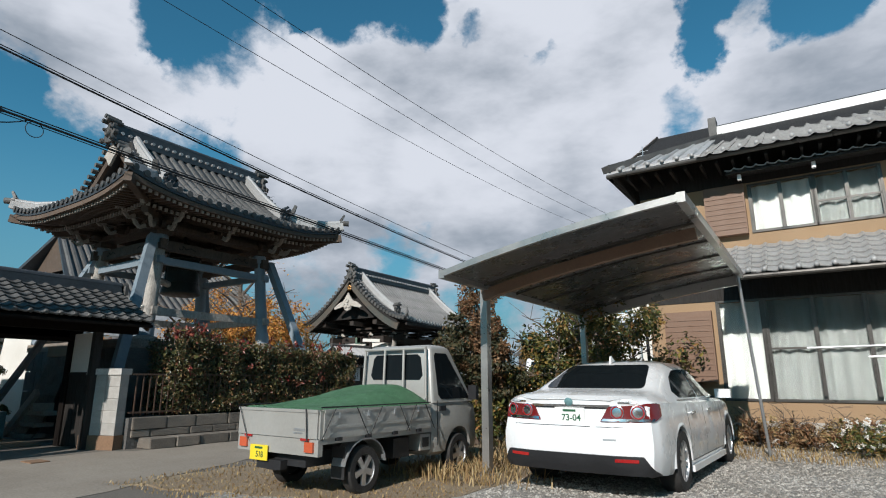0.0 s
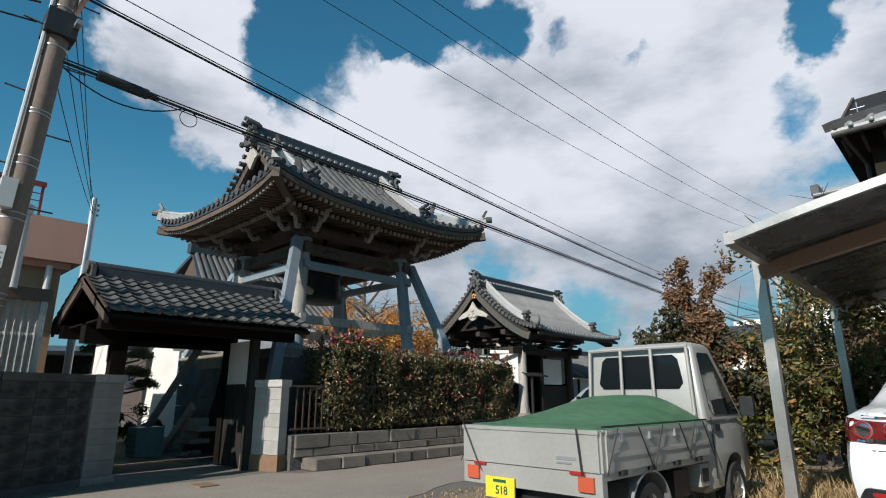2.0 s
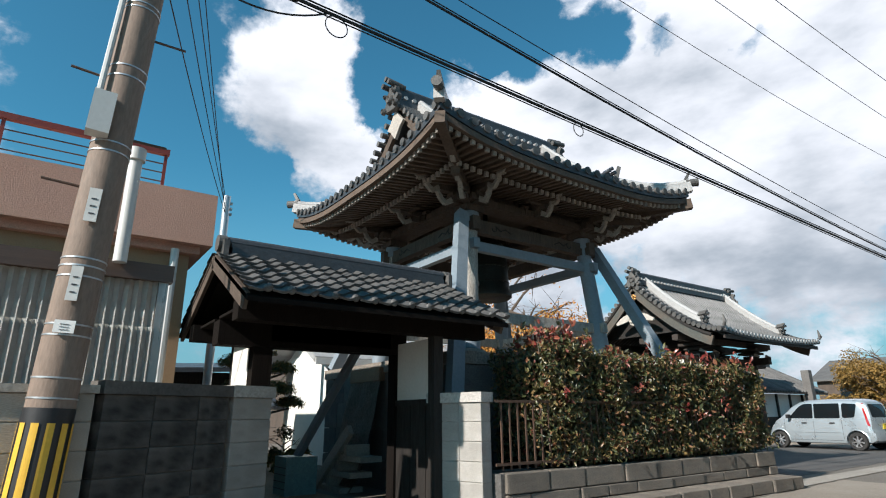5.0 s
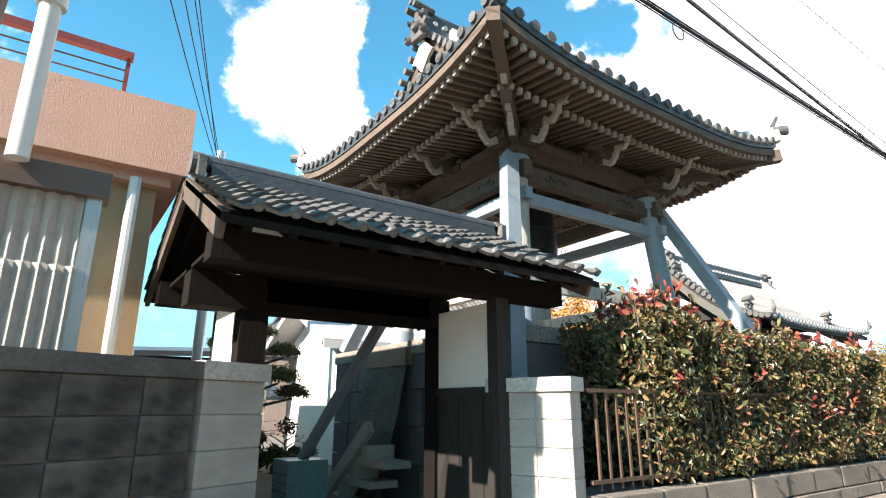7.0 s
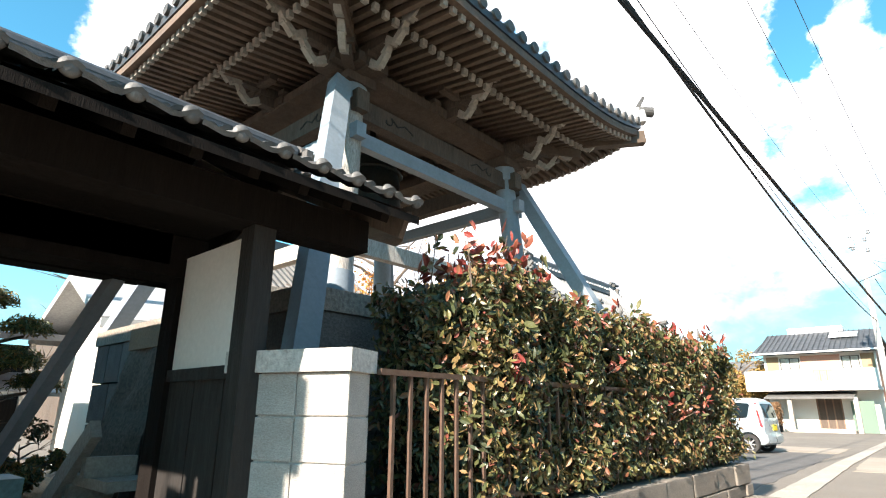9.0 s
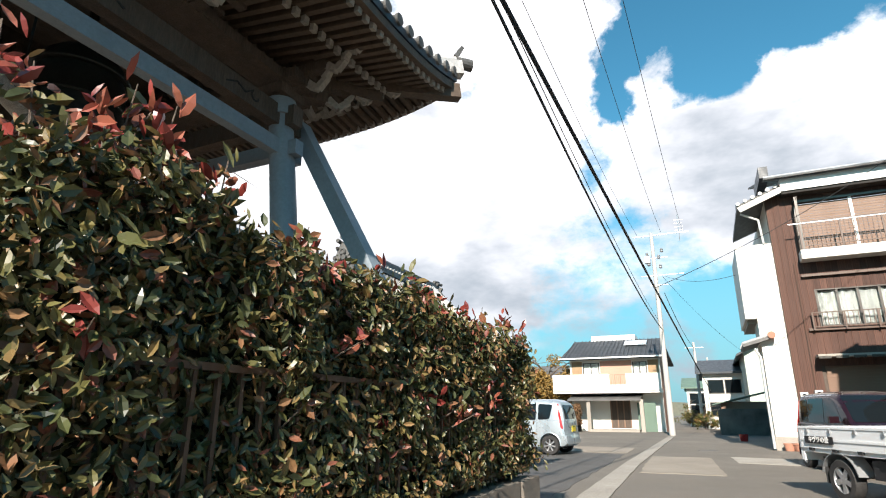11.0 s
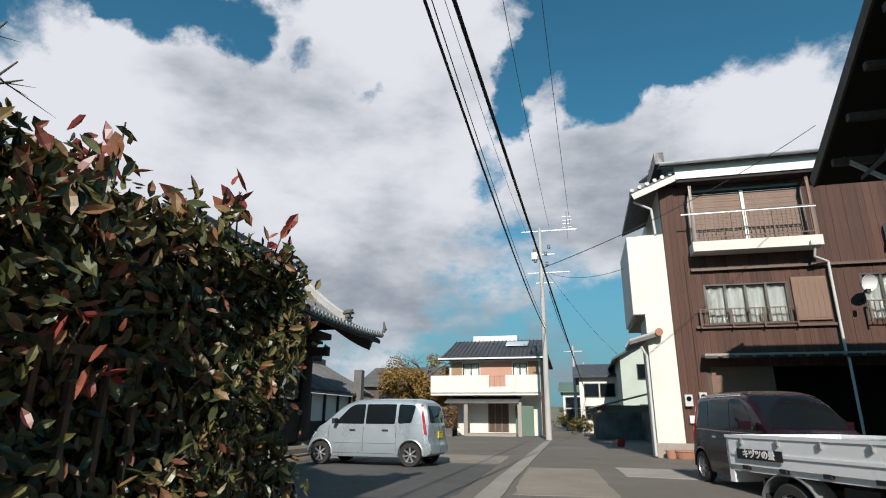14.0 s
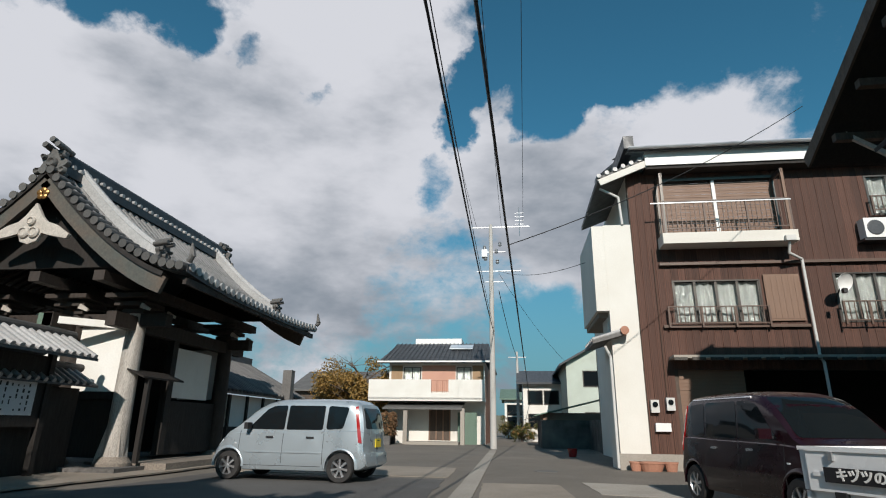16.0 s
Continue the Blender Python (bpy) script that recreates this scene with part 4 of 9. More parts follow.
# ---- block walls of the entrance ----
def block_wall(name, p, q, z0, courses, ch, bl, thick, material, label, category, cap=None, base=None):
    """A wall of hollow blocks from p to q in courses."""
    p, q = Vector((*p, 0)), Vector((*q, 0))
    L = (q - p).length
    w = thing(name, p.x, p.y, 0, math.degrees(math.atan2(q.y - p.y, q.x - p.x)), label, category)
    core = part("core", box(B(), 0.01, L - 0.01, -thick / 2 + 0.012, thick / 2 - 0.012, 0, z0 + courses * ch), material, w, world=False)
    bm = box(B(), -0.5, 0.5, -0.5, 0.5, -0.5, 0.5)
    bmesh.ops.bevel(bm, geom=bm.edges[:], offset=0.02, segments=1, affect="EDGES")
    me = mesh_of(bm, "block", material)
    for r in range(courses):
        x = 0
        while x < L - 0.02:
            a, b = max(x, 0), min(x + bl, L)
            if b - a > 0.04:
                piece("block", me, w, pose((a + b) / 2, 0, z0 + (r + 0.5) * ch) @ Matrix.Diagonal((b - a - 0.008, thick, ch - 0.008, 1)), world=False)
            x += bl
    zt = z0 + courses * ch
    if cap:
        part("coping", box(B(), -0.02, L + 0.02, -thick / 2 - 0.025, thick / 2 + 0.025, zt, zt + cap), material, w, world=False, bevel=0.012)
    if base:
        part("footing", box(B(), -0.02, L + 0.02, -thick / 2 - 0.02, thick / 2 + 0.02, 0, z0), base, w, world=False, bevel=0.01)
    return w


block_wall("gate_pier", (-11.18, 5.06), (-10.5, 5.30), 0.24, 5, 0.21, 0.42, 0.2, BLOCK, "pale concrete block wing wall with a brown brick footing", "wall", 0.11, BRICKY)
block_wall("block_wall", (-10.62, 1.55), (-11.09, 2.61), 0.1, 6, 0.205, 0.42, 0.16, BLOCK_D, "stained dark concrete block wall beside the gate", "wall", 0.10, BLOCK_D)
block_wall("gate_pier", (-11.11, 2.65), (-11.3, 3.08), 0.1, 6, 0.205, 0.47, 0.17, BLOCK_M, "grey concrete block pier ending a stained wall", "wall", 0.11, BLOCK_M)
block_wall("boundary_wall", (-10.3, -6.0), (-10.62, 1.52), 0.1, 6, 0.205, 0.9, 0.2, CONCRETE_L, "rough grey rendered boundary wall", "wall", 0.06)

# ---- low stone wall, fence and hedge ----
lw = thing("low_stone_wall", -10.45, 8.3, 0, 0, "low wall of rough grey-brown stones under a hedge", "wall")
part("core", box(B(), -10.85, -10.4, 5.4, 11.25, -0.02, 0.53), STONE_D, lw)
bm = box(B(), -0.5, 0.5, -0.5, 0.5, -0.5, 0.5)
bmesh.ops.bevel(bm, geom=bm.edges[:], offset=0.04, segments=1, affect="EDGES")
st = mesh_of(bm, "stone", STONE)
for z, h, x, d, lo, hi in ((0.43, 0.22, -10.44, 0.16, 0.55, 0.75), (0.255, 0.13, -10.42, 0.14, 0.35, 0.9), (0.095, 0.19, -10.2, 0.44, 0.3, 0.65)):
    y = 5.45 if z > 0.2 else 5.6
    while y < 11.25:
        w = min(rng.uniform(lo, hi), 11.3 - y)
        if w > 0.1:
            piece("stone", st, lw, pose(x + rng.uniform(-0.015, 0.015), y + w / 2, z, 0, rng.uniform(-1, 1), rng.uniform(-1, 1)) @ Matrix.Diagonal((d, w - 0.015, h - 0.012, 1)))
        y += w

fence = thing("iron_fence", -10.5, 5.5, 0.54, 0, "brown painted iron bar fence in front of the hedge", "fence")
part("top_rail", beam(B(), (-10.5, 5.42, 1.30), (-10.5, 11.2, 1.30), 0.035, 0.03), IRON, fence)
part("bottom_rail", beam(B(), (-10.5, 5.42, 0.62), (-10.5, 11.2, 0.62), 0.035, 0.03), IRON, fence)
bar = mesh_of(box(B(), -0.01, 0.01, -0.01, 0.01, 0.56, 1.30), "bar", IRON)
for i in range(46):
    piece("bar", bar, fence, Matrix.Translation((-10.5, 5.52 + 0.125 * i, 0)))

# ---- vehicles: +y forward, x to the right, origin on the ground ----


def loft(bm, rings, cap=True):
    vs = [[bm.verts.new(p) for p in r] for r in rings]
    n = len(vs[0])
    for a, b in zip(vs, vs[1:]):
        for i in range(n):
            bm.faces.new((a[i], a[(i + 1) % n], b[(i + 1) % n], b[i]))
    if cap:
        bm.faces.new(vs[0][::-1])
        bm.faces.new(vs[-1])
    bmesh.ops.recalc_face_normals(bm, faces=bm.faces)
    return bm


def body_rings(stations):
    """Half-width, bottom, shoulder and crown at stations along the car."""
    rings = []
    for y, hw, zb, zs, cr in stations:
        zm = zb + (zs - zb) * 0.5
        half = [(hw * 0.86, zb), (hw * 0.965, zb + 0.05), (hw * 0.99, zb + (zs - zb) * 0.25), (hw, zm), (hw * 0.985, zb + (zs - zb) * 0.78), (hw * 0.955, zs - 0.035), (hw * 0.9, zs), (hw * 0.55, zs + cr * 0.75), (0, zs + cr)]
        ring = [(x, y, z) for x, z in half] + [(-x, y, z) for x, z in half[-2::-1]]
        rings.append(ring)
    return rings


def hollow(ob, cutters):
    """Cuts wheel arches out of a body and drops the cutters."""
    for i, bm in enumerate(cutters):
        me = bpy.data.meshes.new("arch")
        bmesh.ops.recalc_face_normals(bm, faces=bm.faces)
        bm.to_mesh(me)
        bm.free()
        c = new("arch", me)
        c.matrix_basis = root_matrix(ob)
        md = ob.modifiers.new("arch", "BOOLEAN")
        md.operation, md.object, md.solver = "DIFFERENCE", c, "EXACT"
        md.use_self = True
        bpy.context.view_layer.update()
        res = bpy.data.meshes.new_from_object(ob.evaluated_get(bpy.context.evaluated_depsgraph_get()))
        ob.modifiers.clear()
        ob.data = res
        bpy.data.objects.remove(c)
    ob.data.shade_smooth()
    ob.data.set_sharp_from_angle(angle=radians(30))


def wheel(parent, x, y, r, w, spokes, side):
    """A tyre with an alloy rim, its face turned outwards."""
    m = pose(x, y, r, 0, 90 * side, 0)
    bm = lathe(B(), [(r * 0.62, -w / 2), (r * 0.93, -w / 2), (r, -w / 2 + 0.03), (r, w / 2 - 0.03), (r * 0.93, w / 2), (r * 0.64, w / 2), (r * 0.62, w / 2 - 0.1)], 32, m, caps=False)
    t = part("tyre", bm, TYRE, parent, world=False, smooth=True)
    bm = B()
    lathe(bm, [(r * 0.64, w / 2 - 0.03), (r * 0.67, w / 2 - 0.005), (r * 0.64, w / 2 - 0.004), (r * 0.60, w / 2 - 0.05), (r * 0.58, w / 2 - 0.09)], 28, m, caps=False)
    lathe(bm, [(r * 0.14, w / 2 - 0.05), (r * 0.14, w / 2 - 0.015), (r * 0.08, w / 2 - 0.01)], 14, m)
    for k in range(spokes):
        a = 2 * math.pi * k / spokes
        beam(bm, m @ Vector((r * 0.1 * math.cos(a), r * 0.1 * math.sin(a), w / 2 - 0.028)), m @ Vector((r * 0.63 * math.cos(a), r * 0.63 * math.sin(a), w / 2 - 0.03)), 0.032 if spokes > 5 else 0.06, 0.03, up=m.to_3x3() @ Vector((0, 0, 1)), w2=0.042 if spokes > 5 else 0.075)
    part("rim", bm, ALLOY, t, world=False)
    bm = lathe(B(), [(r * 0.57, w / 2 - 0.1), (r * 0.57, w / 2 - 0.085)], 24, m)
    part("brake_disc", bm, DARK, t, world=False)


def cabin(car, paint, b, t, zb, zt, crown=0.04, rad=0.07):
    """Greenhouse: b and t are (front, rear, half-width) at the belt and the roof. Returns a function to place panes."""
    bm = B()
    P = {}
    for k, (yf, yr, hw), z in (("b", b, zb), ("t", t, zt)):
        P[k] = [Vector((-hw, yf, z)), Vector((hw, yf, z)), Vector((hw, yr, z)), Vector((-hw, yr, z))]
    vb, vt = [bm.verts.new(p) for p in P["b"]], [bm.verts.new(p) for p in P["t"]]
    for i in range(4):
        bm.faces.new((vb[i], vb[(i + 1) % 4], vt[(i + 1) % 4], vt[i]))
    top = bm.faces.new(vt)
    bm.faces.new(vb[::-1])
    bmesh.ops.recalc_face_normals(bm, faces=bm.faces)
    r = bmesh.ops.inset_individual(bm, faces=[top], thickness=0.16)
    for v in top.verts:
        v.co.z += crown
    es = [e for e in bm.edges if not all(v in vb for v in e.verts)]
    bmesh.ops.bevel(bm, geom=es, offset=rad, segments=4, profile=0.5, affect="EDGES", clamp_overlap=True)
    part("cabin", bm, paint, car, world=False, smooth=True)
    sides = {"front": (0, 1), "right": (1, 2), "rear": (2, 3), "left": (3, 0)}

    def pane(side, poly, material=CARGLASS, name="window", off=0.008):
        i, j = sides[side]
        c = [P["b"][i], P["b"][j], P["t"][j], P["t"][i]]
        n = (c[1] - c[0]).cross(c[3] - c[0]).normalized()
        if n.dot((c[0] + c[1]) / 2 - Vector((0, ((b[0] + b[1]) / 2), zb))) < 0:
            n = -n
        bm = B()
        pts = [c[0].lerp(c[1], s).lerp(c[3].lerp(c[2], s), h) + n * off for s, h in poly]
        prism(bm, pts, -n * (off + 0.012))
        return part(name, bm, material, car, world=False, bevel=0.0)
    return pane


def plate(parent, m, material, text, w, h, ink):
    bm = box(B(), -w / 2, w / 2, -0.006, 0.006, -h / 2, h / 2)
    bm.transform(m)
    p = part("number_plate", bm, material, parent, world=False)
    words("plate_number", text, h * 0.56, m @ pose(0.02, -0.008, -h * 0.14, 90), ink, p, 0.001)
    bm = box(B(), -w * 0.22, w * 0.22, -0.009, -0.006, h * 0.24, h * 0.38)
    bm.transform(m)
    part("plate_marking", bm, ink, p, world=False)


def kei_truck(x, y, rz, paint, label, tarp, plated, size=(1, 1, 1)):
    car = thing("kei_truck", x, y, 0, rz, label, "truck")
    L, W = 3.39, 0.735
    # cab
    bm = loft(B(), body_rings([(0.45, 0.70, 0.3, 1.0, 0.0), (0.5, 0.725, 0.28, 1.02, 0.0), (1.35, 0.725, 0.28, 1.0, 0.0), (1.6, 0.71, 0.28, 0.93, 0.0), (1.68, 0.66, 0.3, 0.86, 0.0)]))
    lower = part("cab_body", bm, paint, car, world=False, smooth=True)
    hollow(lower, [tube(B(), (-0.9, 1.12, 0.30), (-0.5, 1.12, 0.30), 0.335, 0.335, 28), tube(B(), (0.5, 1.12, 0.30), (0.9, 1.12, 0.30), 0.335, 0.335, 28)])
    pane = cabin(car, paint, (1.56, 0.46, 0.715), (0.98, 0.50, 0.63), 0.97, 1.74, 0.03, 0.05)
    pane("front", [(0.07, 0.06), (0.93, 0.06), (0.9, 0.9), (0.1, 0.9)])
    pane("right", [(0.10, 0.06), (0.80, 0.06), (0.86, 0.14), (0.86, 0.84), (0.8, 0.88), (0.30, 0.88)])
    pane("left", [(0.9, 0.06), (0.20, 0.06), (0.14, 0.14), (0.14, 0.84), (0.2, 0.88), (0.70, 0.88)])
    pane("rear", [(0.16, 0.40), (0.84, 0.40), (0.88, 0.48), (0.86, 0.80), (0.82, 0.86), (0.18, 0.86), (0.14, 0.80), (0.12, 0.48)])
    for s in (-1, 1):
        part("mirror", box(B(), s * 0.86 - 0.07, s * 0.86 + 0.07, 1.28, 1.36, 1.0, 1.2), DARK, car, world=False, bevel=0.03)
        part("door_seam", box(B(), s * 0.727 - 0.004, s * 0.727 + 0.004, 0.56, 0.572, 0.42, 1.0), DARK, car, world=False)
        part("door_handle", box(B(), s * 0.727 - 0.012, s * 0.727 + 0.012, 0.62, 0.76, 0.86, 0.93), DARK, car, world=False, bevel=0.01)
    # bed: floor, head board, hinged gates with pressed ribs
    part("bed_floor", box(B(), -W, W, -L / 2 + 0.02, 0.4, 0.60, 0.68), paint, car, world=False, bevel=0.01)
    for s in (-1, 1):
        g = part("side_gate", box(B(), s * W - 0.025, s * W + 0.025, -L / 2 + 0.05, 0.36, 0.66, 0.95), paint, car, world=False, bevel=0.008)
        part("gate_rib", box(B(), s * (W + 0.024) - 0.012, s * (W + 0.024) + 0.012, -L / 2 + 0.1, 0.32, 0.76, 0.79), paint, g, world=False, bevel=0.005)
        part("gate_lip", box(B(), s * W - 0.035, s * W + 0.035, -L / 2 + 0.05, 0.36, 0.93, 0.96), paint, g, world=False, bevel=0.008)
        for k in range(4):
            yy = -1.45 + 0.5 * k
            part("hook", box(B(), s * (W + 0.035) - 0.012, s * (W + 0.035) + 0.012, yy, yy + 0.03, 0.87, 0.93), STEEL, g, world=False)
            part("bed_hinge", box(B(), s * (W + 0.02) - 0.02, s * (W + 0.02) + 0.02, yy, yy + 0.08, 0.625, 0.665), DARK, car, world=False)
        part("corner_post", box(B(), s * 0.715 - 0.03, s * 0.715 + 0.03, -L / 2 + 0.0, -L / 2 + 0.05, 0.66, 0.95), paint, car, world=False, bevel=0.008)
        # rear wheel guard, fuel tank and under rails
        part("mud_flap", box(B(), s * 0.6 - 0.11, s * 0.6 + 0.11, -1.26, -1.245, 0.2, 0.55), BLACK, car, world=False)
        bm = B()
        rows = []
        for k in range(13):
            a = radians(10 + 160 * k / 12)
            rows.append([bm.verts.new((s * 0.63 + u * 0.11, -0.92 + (0.36 + e) * math.cos(a), 0.28 + (0.33 + e) * math.sin(a))) for u, e in ((-1, 0), (1, 0), (1, 0.014), (-1, 0.014))])
        for u, v in zip(rows, rows[1:]):
            for i in range(4):
                bm.faces.new((u[i], u[(i + 1) % 4], v[(i + 1) % 4], v[i]))
        bm.faces.new(rows[0][::-1])
        bm.faces.new(rows[-1])
        part("wheel_guard", bm, STEEL, car, world=False)
        for yy in (-0.92, 1.12):
            wheel(car, s * 0.645, yy, 0.27, 0.16, 5, s)
    part("fuel_tank", box(B(), 0.45, 0.68, -0.35, -0.02, 0.33, 0.56), DARK, car, world=False, bevel=0.03)
    part("battery_box", box(B(), 0.50, 0.715, 0.18, 0.4, 0.38, 0.58), paint, car, world=False, bevel=0.02)
    part("box_opening", box(B(), 0.70, 0.722, 0.22, 0.36, 0.42, 0.54), DARK, car, world=False)
    part("chassis", box(B(), -0.42, 0.42, -L / 2 + 0.1, 1.3, 0.34, 0.5), DARK, car, world=False)
    part("rear_gate", box(B(), -W + 0.01, W - 0.01, -L / 2 - 0.025, -L / 2 + 0.025, 0.66, 0.95), paint, car, world=False, bevel=0.01)
    part("gate_lip", box(B(), -W, W, -L / 2 - 0.035, -L / 2 + 0.03, 0.93, 0.96), paint, car, world=False, bevel=0.008)
    part("rear_bumper", box(B(), -W, W, -L / 2 - 0.01, -L / 2 + 0.06, 0.48, 0.655), paint, car, world=False, bevel=0.012)
    for s in (-1, 1):
        part("rear_lamp", box(B(), s * 0.6 - 0.07, s * 0.6 + 0.07, -L / 2 - 0.035, -L / 2, 0.52, 0.625), LAMP_O, car, world=False, bevel=0.012)
        part("reflector", box(B(), s * 0.52 - 0.07, s * 0.52 + 0.07, -L / 2 - 0.028, -L / 2, 0.635, 0.66), LAMP_R, car, world=False)
    part("tow_bar", box(B(), -0.35, 0.1, -L / 2 + 0.0, -L / 2 + 0.1, 0.3, 0.4), DARK, car, world=False, bevel=0.02)
    part("exhaust", tube(B(), (-0.42, -L / 2 - 0.02, 0.42), (-0.42, -L / 2 + 0.3, 0.42), 0.045), STEEL, car, world=False, smooth=True)
    # head-board guard rails behind the window
    bm = B()
    for xx in (-0.64, -0.2, 0.2, 0.64):
        tube(bm, (xx, 0.40, 0.68), (xx * 0.93, 0.43, 1.72), 0.02, 0.02, 8)
    tube(bm, (-0.61, 0.43, 1.71), (0.61, 0.43, 1.71), 0.022, 0.022, 8)
    tube(bm, (-0.64, 0.40, 1.02), (0.64, 0.40, 1.02), 0.022, 0.022, 8)
    part("guard_frame", bm, paint, car, world=False, smooth=True)
    if plated:
        plate(car, pose(-0.28, -L / 2 - 0.03, 0.47), YELLOW, plated, 0.33, 0.165, GREENP)
        bm = box(B(), 0.33, 0.52, -L / 2 - 0.03, -L / 2 - 0.026, 0.735, 0.76)
        part("badge", bm, STEEL, car, world=False)
        bm = box(B(), 0.33, 0.48, -L / 2 - 0.03, -L / 2 - 0.026, 0.705, 0.72)
        part("badge", bm, STEEL, car, world=False)
    if tarp:
        # sheet over a slanting load, sagging to the gates
        bm = B()
        nx, ny = 18, 26
        g = []
        for i in range(nx + 1):
            u = -1 + 2 * i / nx
            col = []
            for j in range(ny + 1):
                v = j / ny
                yy = -L / 2 + 0.0 + 2.06 * v
                rise = 0.24 * max(0, min(1, (v - 0.18) / 0.6)) * max(0, 1 - abs(u + 0.05) ** 3) * (1 - max(0, (v - 0.95)) * 8)
                z = 0.975 + rise + 0.025 * noise.noise((u * 2.5, v * 5, 3)) * (1 - u * u) + 0.006 * noise.noise((u * 9, v * 14, 7))
                if abs(u) > 0.93 or v < 0.02:
                    z -= 0.03
                col.append(bm.verts.new((u * (W + 0.02), yy, z)))
            g.append(col)
        for i in range(nx):
            for j in range(ny):
                bm.faces.new((g[i][j], g[i + 1][j], g[i + 1][j + 1], g[i][j + 1]))
        bmesh.ops.solidify(bm, geom=bm.faces[:], thickness=0.008)
        sheet = part("tarpaulin", bm, TARP, None, world=False, smooth=True)
        sheet.matrix_basis = pose(x, y, 0, 0, 0, rz) @ Matrix.Diagonal((*size, 1))
        tagged(sheet, "green tarpaulin roped over the load of a small truck", "tarpaulin")
        bm = B()
        for k, yy in enumerate((-1.5, -1.15, -0.7, -0.35, 0.0, 0.2)):
            for s in (-1, 1):
                tube(bm, (s * (W + 0.05), yy, 0.97), (s * (W + 0.045), yy + (0.22 if k % 2 else -0.2), 0.65), 0.006, 0.006, 5)
        tube(bm, (-0.7, -L / 2 - 0.05, 0.97), (-0.5, -L / 2 - 0.045, 0.6), 0.006, 0.006, 5)
        tube(bm, (0.55, -L / 2 - 0.05, 0.97), (0.58, -L / 2 - 0.045, 0.64), 0.008, 0.008, 5)
        for s in (-1, 1):
            tube(bm, (s * (W + 0.02), -L / 2, 0.985), (s * (W + 0.02), 0.36, 0.985), 0.008, 0.008, 5)
        ropes = part("rope", bm, CABLE, None, world=False)
        ropes.matrix_basis = pose(x, y, 0, 0, 0, rz) @ Matrix.Diagonal((*size, 1))
        tagged(ropes, "thin dark rope lashing a tarpaulin over a truck bed", "rope", kind="stuff")
    car.scale = size
    return car


silver_truck = kei_truck(-4.82, 5.52, -2.4, CAR_G, "dusty silver kei truck parked on gravel", True, "518", (0.89, 0.89, 0.94))
white_truck = kei_truck(-6.18, 14.59, -155, CAR_W, "white kei truck with a black lettered side panel", False, "")
sg = part("sign_board", box(B(), 0.775, 0.783, -1.5, -0.88, 0.725, 0.825), DARK, white_truck, world=False)
words("sign_letters", "\u30ad\u30c5\u30c4\u306e\u7573", 0.088, pose(0.786, -1.19, 0.775, 90, 0, 90), WHITE, sg, 0.003)


def ease(xs, ys, x):
    """Smooth monotone interpolation through a few stations."""
    xs, ys = np.asarray(xs, float), np.asarray(ys, float)
    h, d = np.diff(xs), np.diff(ys) / np.diff(xs)
    m = np.zeros(len(xs))
    m[0], m[-1] = d[0], d[-1]
    for i in range(1, len(xs) - 1):
        if d[i - 1] * d[i] > 0:
            m[i] = 2 * d[i - 1] * d[i] / (d[i - 1] + d[i])
    i = int(np.clip(np.searchsorted(xs, x) - 1, 0, len(h) - 1))
    t = min(max((x - xs[i]) / h[i], 0), 1)
    return float((2 * t**3 - 3 * t**2 + 1) * ys[i] + (t**3 - 2 * t**2 + t) * h[i] * m[i] + (3 * t**2 - 2 * t**3) * ys[i + 1] + (t**3 - t**2) * h[i] * m[i + 1])


